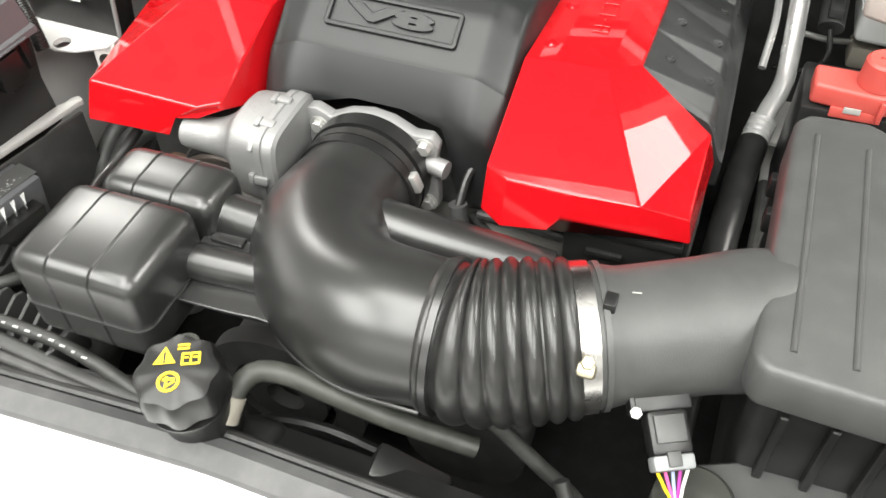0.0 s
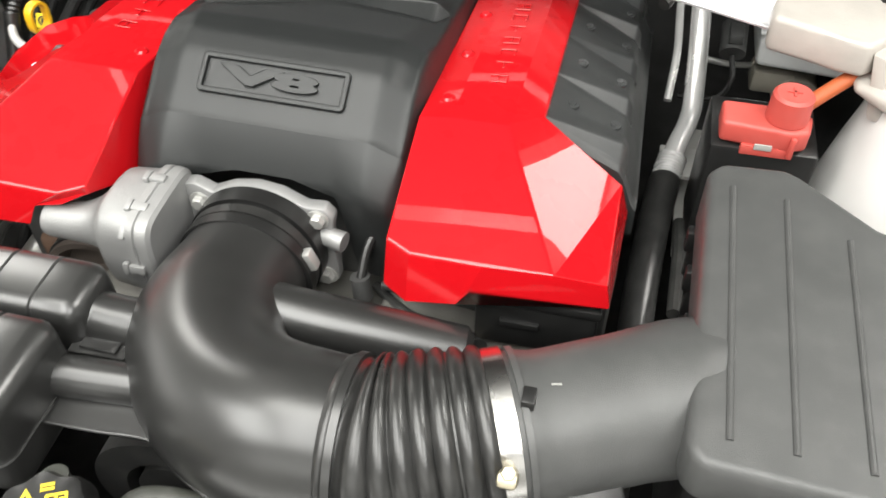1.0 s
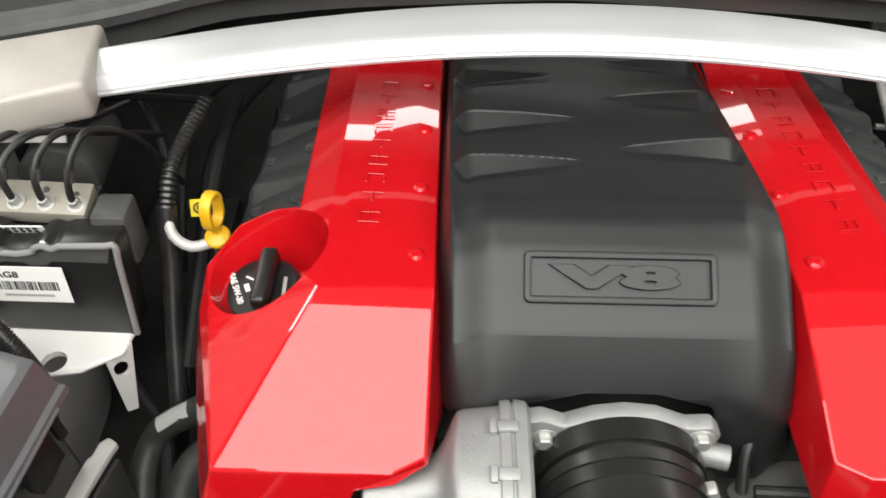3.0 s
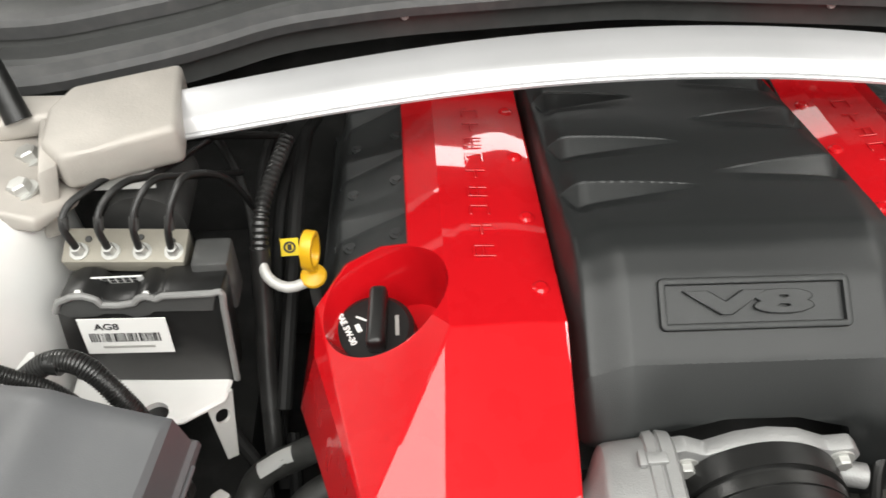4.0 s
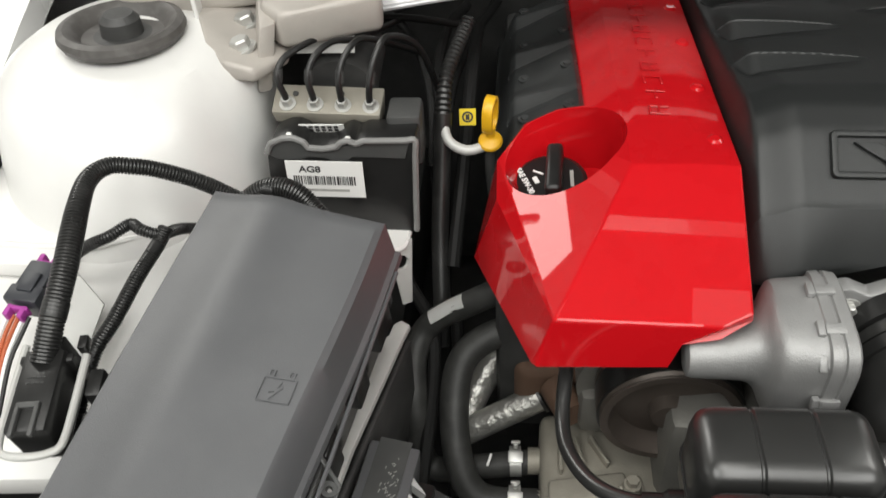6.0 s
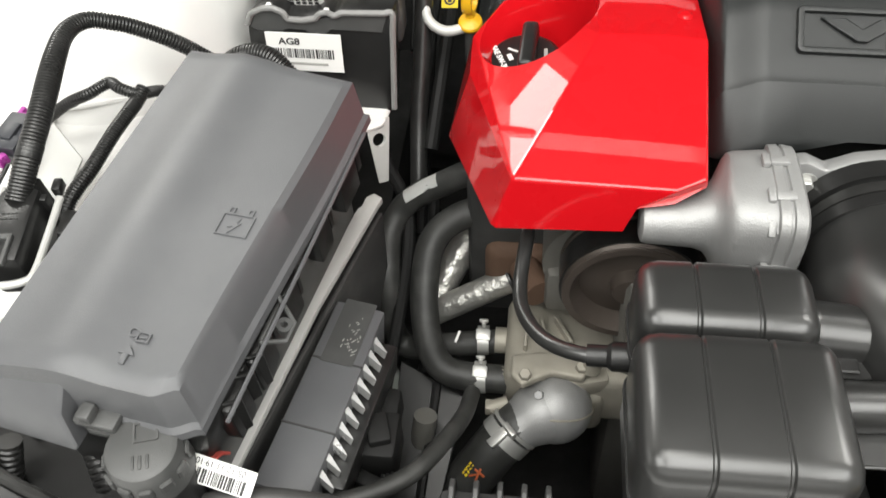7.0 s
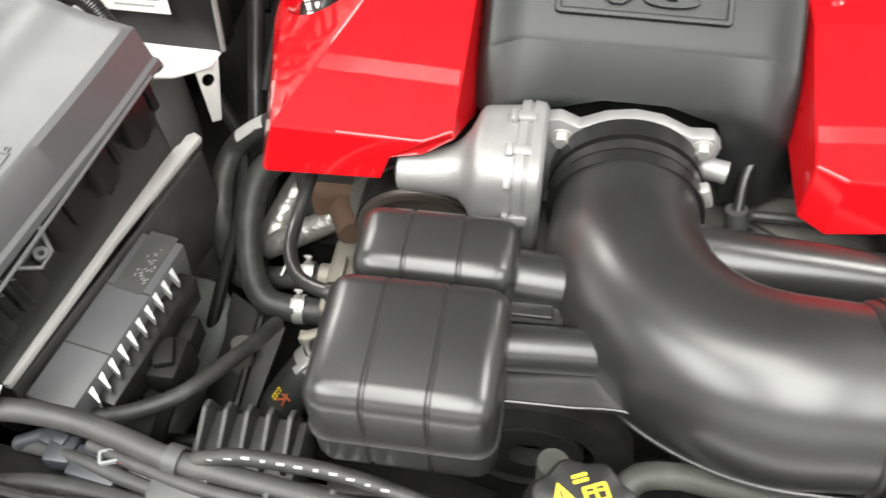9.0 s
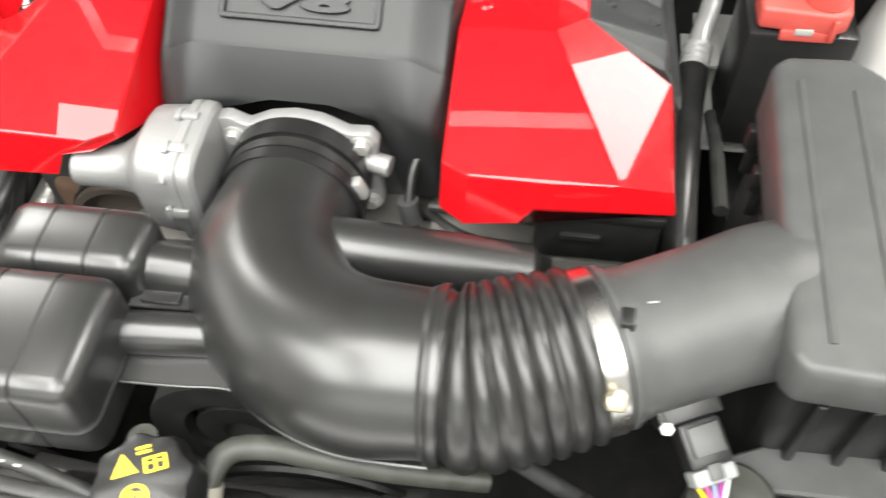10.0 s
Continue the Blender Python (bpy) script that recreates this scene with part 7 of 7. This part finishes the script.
bx = thing("relay_box", (-0.265, -0.28, 0.76), "small grey plastic relay box on the support", "relay")
part("box", join(span((-0.28, -0.294, 0.765), (-0.243, -0.268, 0.797), 0.003), span((-0.287, -0.272, 0.794), (-0.24, -0.266, 0.800), 0.001)), AIRBOX, bx)
# filler neck with cap, left front
fn = thing("washer_filler", (-0.43, -0.265, 0.74), "grey-black filler neck with a ridged screw cap", "filler cap")
fnm = Matrix.Translation((-0.4390, -0.2510, 0.834)) @ Vector((0.03, -0.10, 1)).to_track_quat("Z", "Y").to_matrix().to_4x4()
cp2 = part("cap", lathe([(0, 0.0285), (0.0165, 0.0285), (0.0195, 0.0270), (0.0212, 0.023), (0.0228, 0.004), (0.023, 0.0), (0, 0)], 48, fnm), AIRBOX, fn, "ridged grey cap")
for k in range(12):
    a = 2 * math.pi * k / 12
    part("ridge", rbox(0.008, 0.003, 0.009, fnm @ Matrix.Rotation(a, 4, "Z") @ Matrix.Translation((0, 0.0222, 0.015)), 0.001, 1), AIRBOX, cp2)
part("symbol", join(frame_mesh(0.014, 0.012, 0.001, 0.0014, 0.028, 0.0296, fnm @ Matrix.Translation((0.003, 0.008, 0))), rbox(0.0018, 0.008, 0.0014, fnm @ Matrix.Translation((-0.004, -0.009, 0.0285)), 0.0003), rbox(0.0018, 0.008, 0.0014, fnm @ Matrix.Translation((0.0, -0.0095, 0.0285)), 0.0003), rbox(0.0018, 0.008, 0.0014, fnm @ Matrix.Translation((0.004, -0.0095, 0.0285)), 0.0003)), AIRBOX, cp2, "raised symbol")
part("neck", sweep([(-0.4390, -0.2510, 0.836), (-0.435, -0.257, 0.815), (-0.431, -0.265, 0.79), (-0.424, -0.272, 0.75), (-0.42, -0.275, 0.70)], lambda f: 0.0205 - 0.002 * f + 0.004 * sstep(0.6, 1, f), 28), BLACK, fn)
part("spout", join(sweep([(-0.425, -0.272, 0.775), (-0.414, -0.270, 0.795)], 0.012, 18), ring_at((-0.416, -0.270, 0.792), (0.5, 0.1, 0.8), 0.010, 0.0135, 0.006, 20)), BLACK, fn)
tg = thing("barcode_tag", (-0.40, -0.25, 0.82), "white paper tag with bar code on red wires", "label")
tgm = axes((-0.4065, -0.2485, 0.826), (0.975, -0.20, -0.09), (0.17, 0.80, 0.45))
tgl = part("tag", rbox(0.048, 0.0155, 0.0008, tgm, 0), LABEL, tg)
random.seed(9)
bars, x = [], -0.020
while x < 0.020:
    w = random.choice((0.0005, 0.0008, 0.0012))
    bars.append(rbox(w, 0.008, 0.0004, tgm @ Matrix.Translation((x, -0.003, 0.0005)), 0))
    x += w + random.choice((0.0004, 0.0007, 0.001))
part("bar_code", join(*bars), PRINT, tgl)
lettering("05/12/11 19:10", 0.0052, 0.0001, tgm @ Matrix.Translation((0.002, 0.0048, 0.0005)) @ Matrix.Rotation(math.pi, 4, "Z"), PRINT, tgl, "label_print", "black printed date", wide=1.0)
for k in range(4):
    part("wire", sweep([(-0.410 - 0.0018 * k, -0.224, 0.805), (-0.411 - 0.0018 * k, -0.231, 0.816), (-0.412 - 0.0018 * k, -0.240, 0.822)], 0.0011, 8), BATTRED, tg, "red wire")
for pts in ([(-0.52, -0.20, 0.78), (-0.50, -0.235, 0.74), (-0.485, -0.26, 0.68)], [(-0.56, -0.22, 0.79), (-0.565, -0.235, 0.75), (-0.56, -0.25, 0.68)]):
    conduit("cable_conduit", pts, 0.0075, "ribbed black cable conduit below the fuse box")
hose("lower_cable", [(-0.41, -0.215, 0.735), (-0.378, -0.222, 0.738), (-0.340, -0.215, 0.740), (-0.308, -0.195, 0.738), (-0.290, -0.166, 0.730), (-0.278, -0.13, 0.71), (-0.275, -0.09, 0.68)], 0.0065, "black cable below the control module", category="cable")
# compressor and pipes low at the front of the engine
lo = thing("front_accessory", (-0.05, -0.15, 0.5), "dark grey metal accessories low at the engine front", "engine part")
part("drum", join(sweep([(-0.05, -0.13, 0.62), (-0.05, -0.05, 0.62)], 0.075, 32), sweep([(0.13, -0.14, 0.60), (0.13, -0.05, 0.60)], 0.06, 32)), DARK, lo)
part("pulley", join(ring_at((-0.05, -0.145, 0.62), (0, 1, 0), 0.055, 0.085, 0.02, 48), ring_at((-0.05, -0.145, 0.62), (0, 1, 0), 0.02, 0.045, 0.016, 32)), DARK, lo)
part("pipe", join(sweep([(-0.20, -0.22, 0.66), (-0.1, -0.225, 0.655), (0.0, -0.22, 0.65), (0.12, -0.2, 0.63)], 0.012, 16), sweep([(-0.20, -0.235, 0.63), (-0.08, -0.24, 0.63), (0.05, -0.23, 0.62)], 0.008, 14)), DARK, lo)
for pts in ([(0.175, -0.224, 0.81), (0.215, -0.228, 0.772), (0.25, -0.230, 0.735), (0.27, -0.24, 0.69)], [(0.235, -0.235, 0.77), (0.255, -0.262, 0.74), (0.26, -0.29, 0.70)]):
    hose("front_cable", pts, 0.006, "black cable below the intake bellows", category="cable")
cy = thing("hood_latch_can", (0.315, -0.272, 0.70), "olive-grey round cap below the sensor wires", "cap")
part("can", lathe([(0, 0.05), (0.024, 0.05), (0.028, 0.046), (0.029, 0.0), (0, 0)], 32, Matrix.Translation((0.324, -0.236, 0.752))), BEIGE, cy)
bp = thing("support_plates", (0.12, -0.27, 0.72), "black plastic shields below the bellows", "shield")
part("shield", join(rbox(0.06, 0.03, 0.06, Matrix.Translation((0.12, -0.262, 0.735)) @ Matrix.Rotation(radians(20), 4, "Y"), 0.004), rbox(0.05, 0.03, 0.05, Matrix.Translation((0.19, -0.275, 0.735)) @ Matrix.Rotation(radians(-15), 4, "Y"), 0.004)), BLACK, bp)

for x_ in (-0.245, -0.205, -0.165):
    part("bracket", rbox(0.004, 0.012, 0.016, Matrix.Translation((x_, -0.278, 0.790)), 0.001), AIRBOX, rs)
sp = thing("splash_shield", (-0.33, -0.10, 0.58), "black plastic splash shield below the control module", "shield")
part("sheet", leg([(-0.345, -0.16, 0.60), (-0.30, -0.165, 0.60), (-0.285, -0.06, 0.625), (-0.345, -0.03, 0.63)], 0.004), BLACK, sp)
part("crease", sweep([(-0.315, -0.16, 0.603), (-0.31, -0.05, 0.629)], 0.004, 8), BLACK, sp)

part("hose_clip", join(ring_at((-0.268, -0.2677, 0.7967), (0.95, -0.15, -0.05), 0.0090, 0.0105, 0.010, 20), rbox(0.010, 0.016, 0.004, Matrix.Translation((-0.268, -0.280, 0.792)), 0.001)), AIRBOX, bh, "grey hose clip")
part("end_collar", sweep([(-0.436, -0.2725, 0.781), (-0.431, -0.269, 0.793)], 0.0105, 18), RUBBER, bh)

# black sheet added over the pale panels where the bay lies in shade
gd = thing("dark_filler_sheet", (-0.55, -0.18, 0.74), "added black sheet beside the filler neck, standing in for shade", "guard")
part("sheet", leg([(-0.68, -0.16, 0.765), (-0.52, -0.252, 0.752), (-0.47, -0.262, 0.750), (-0.46, -0.12, 0.765), (-0.60, -0.10, 0.775)], 0.006), BLACK, gd)
part("edge", sweep([(-0.60, -0.212, 0.762), (-0.53, -0.250, 0.757), (-0.475, -0.262, 0.753), (-0.45, -0.264, 0.75)], 0.004, 8), PLUG, gd, "dark grey folded edge")
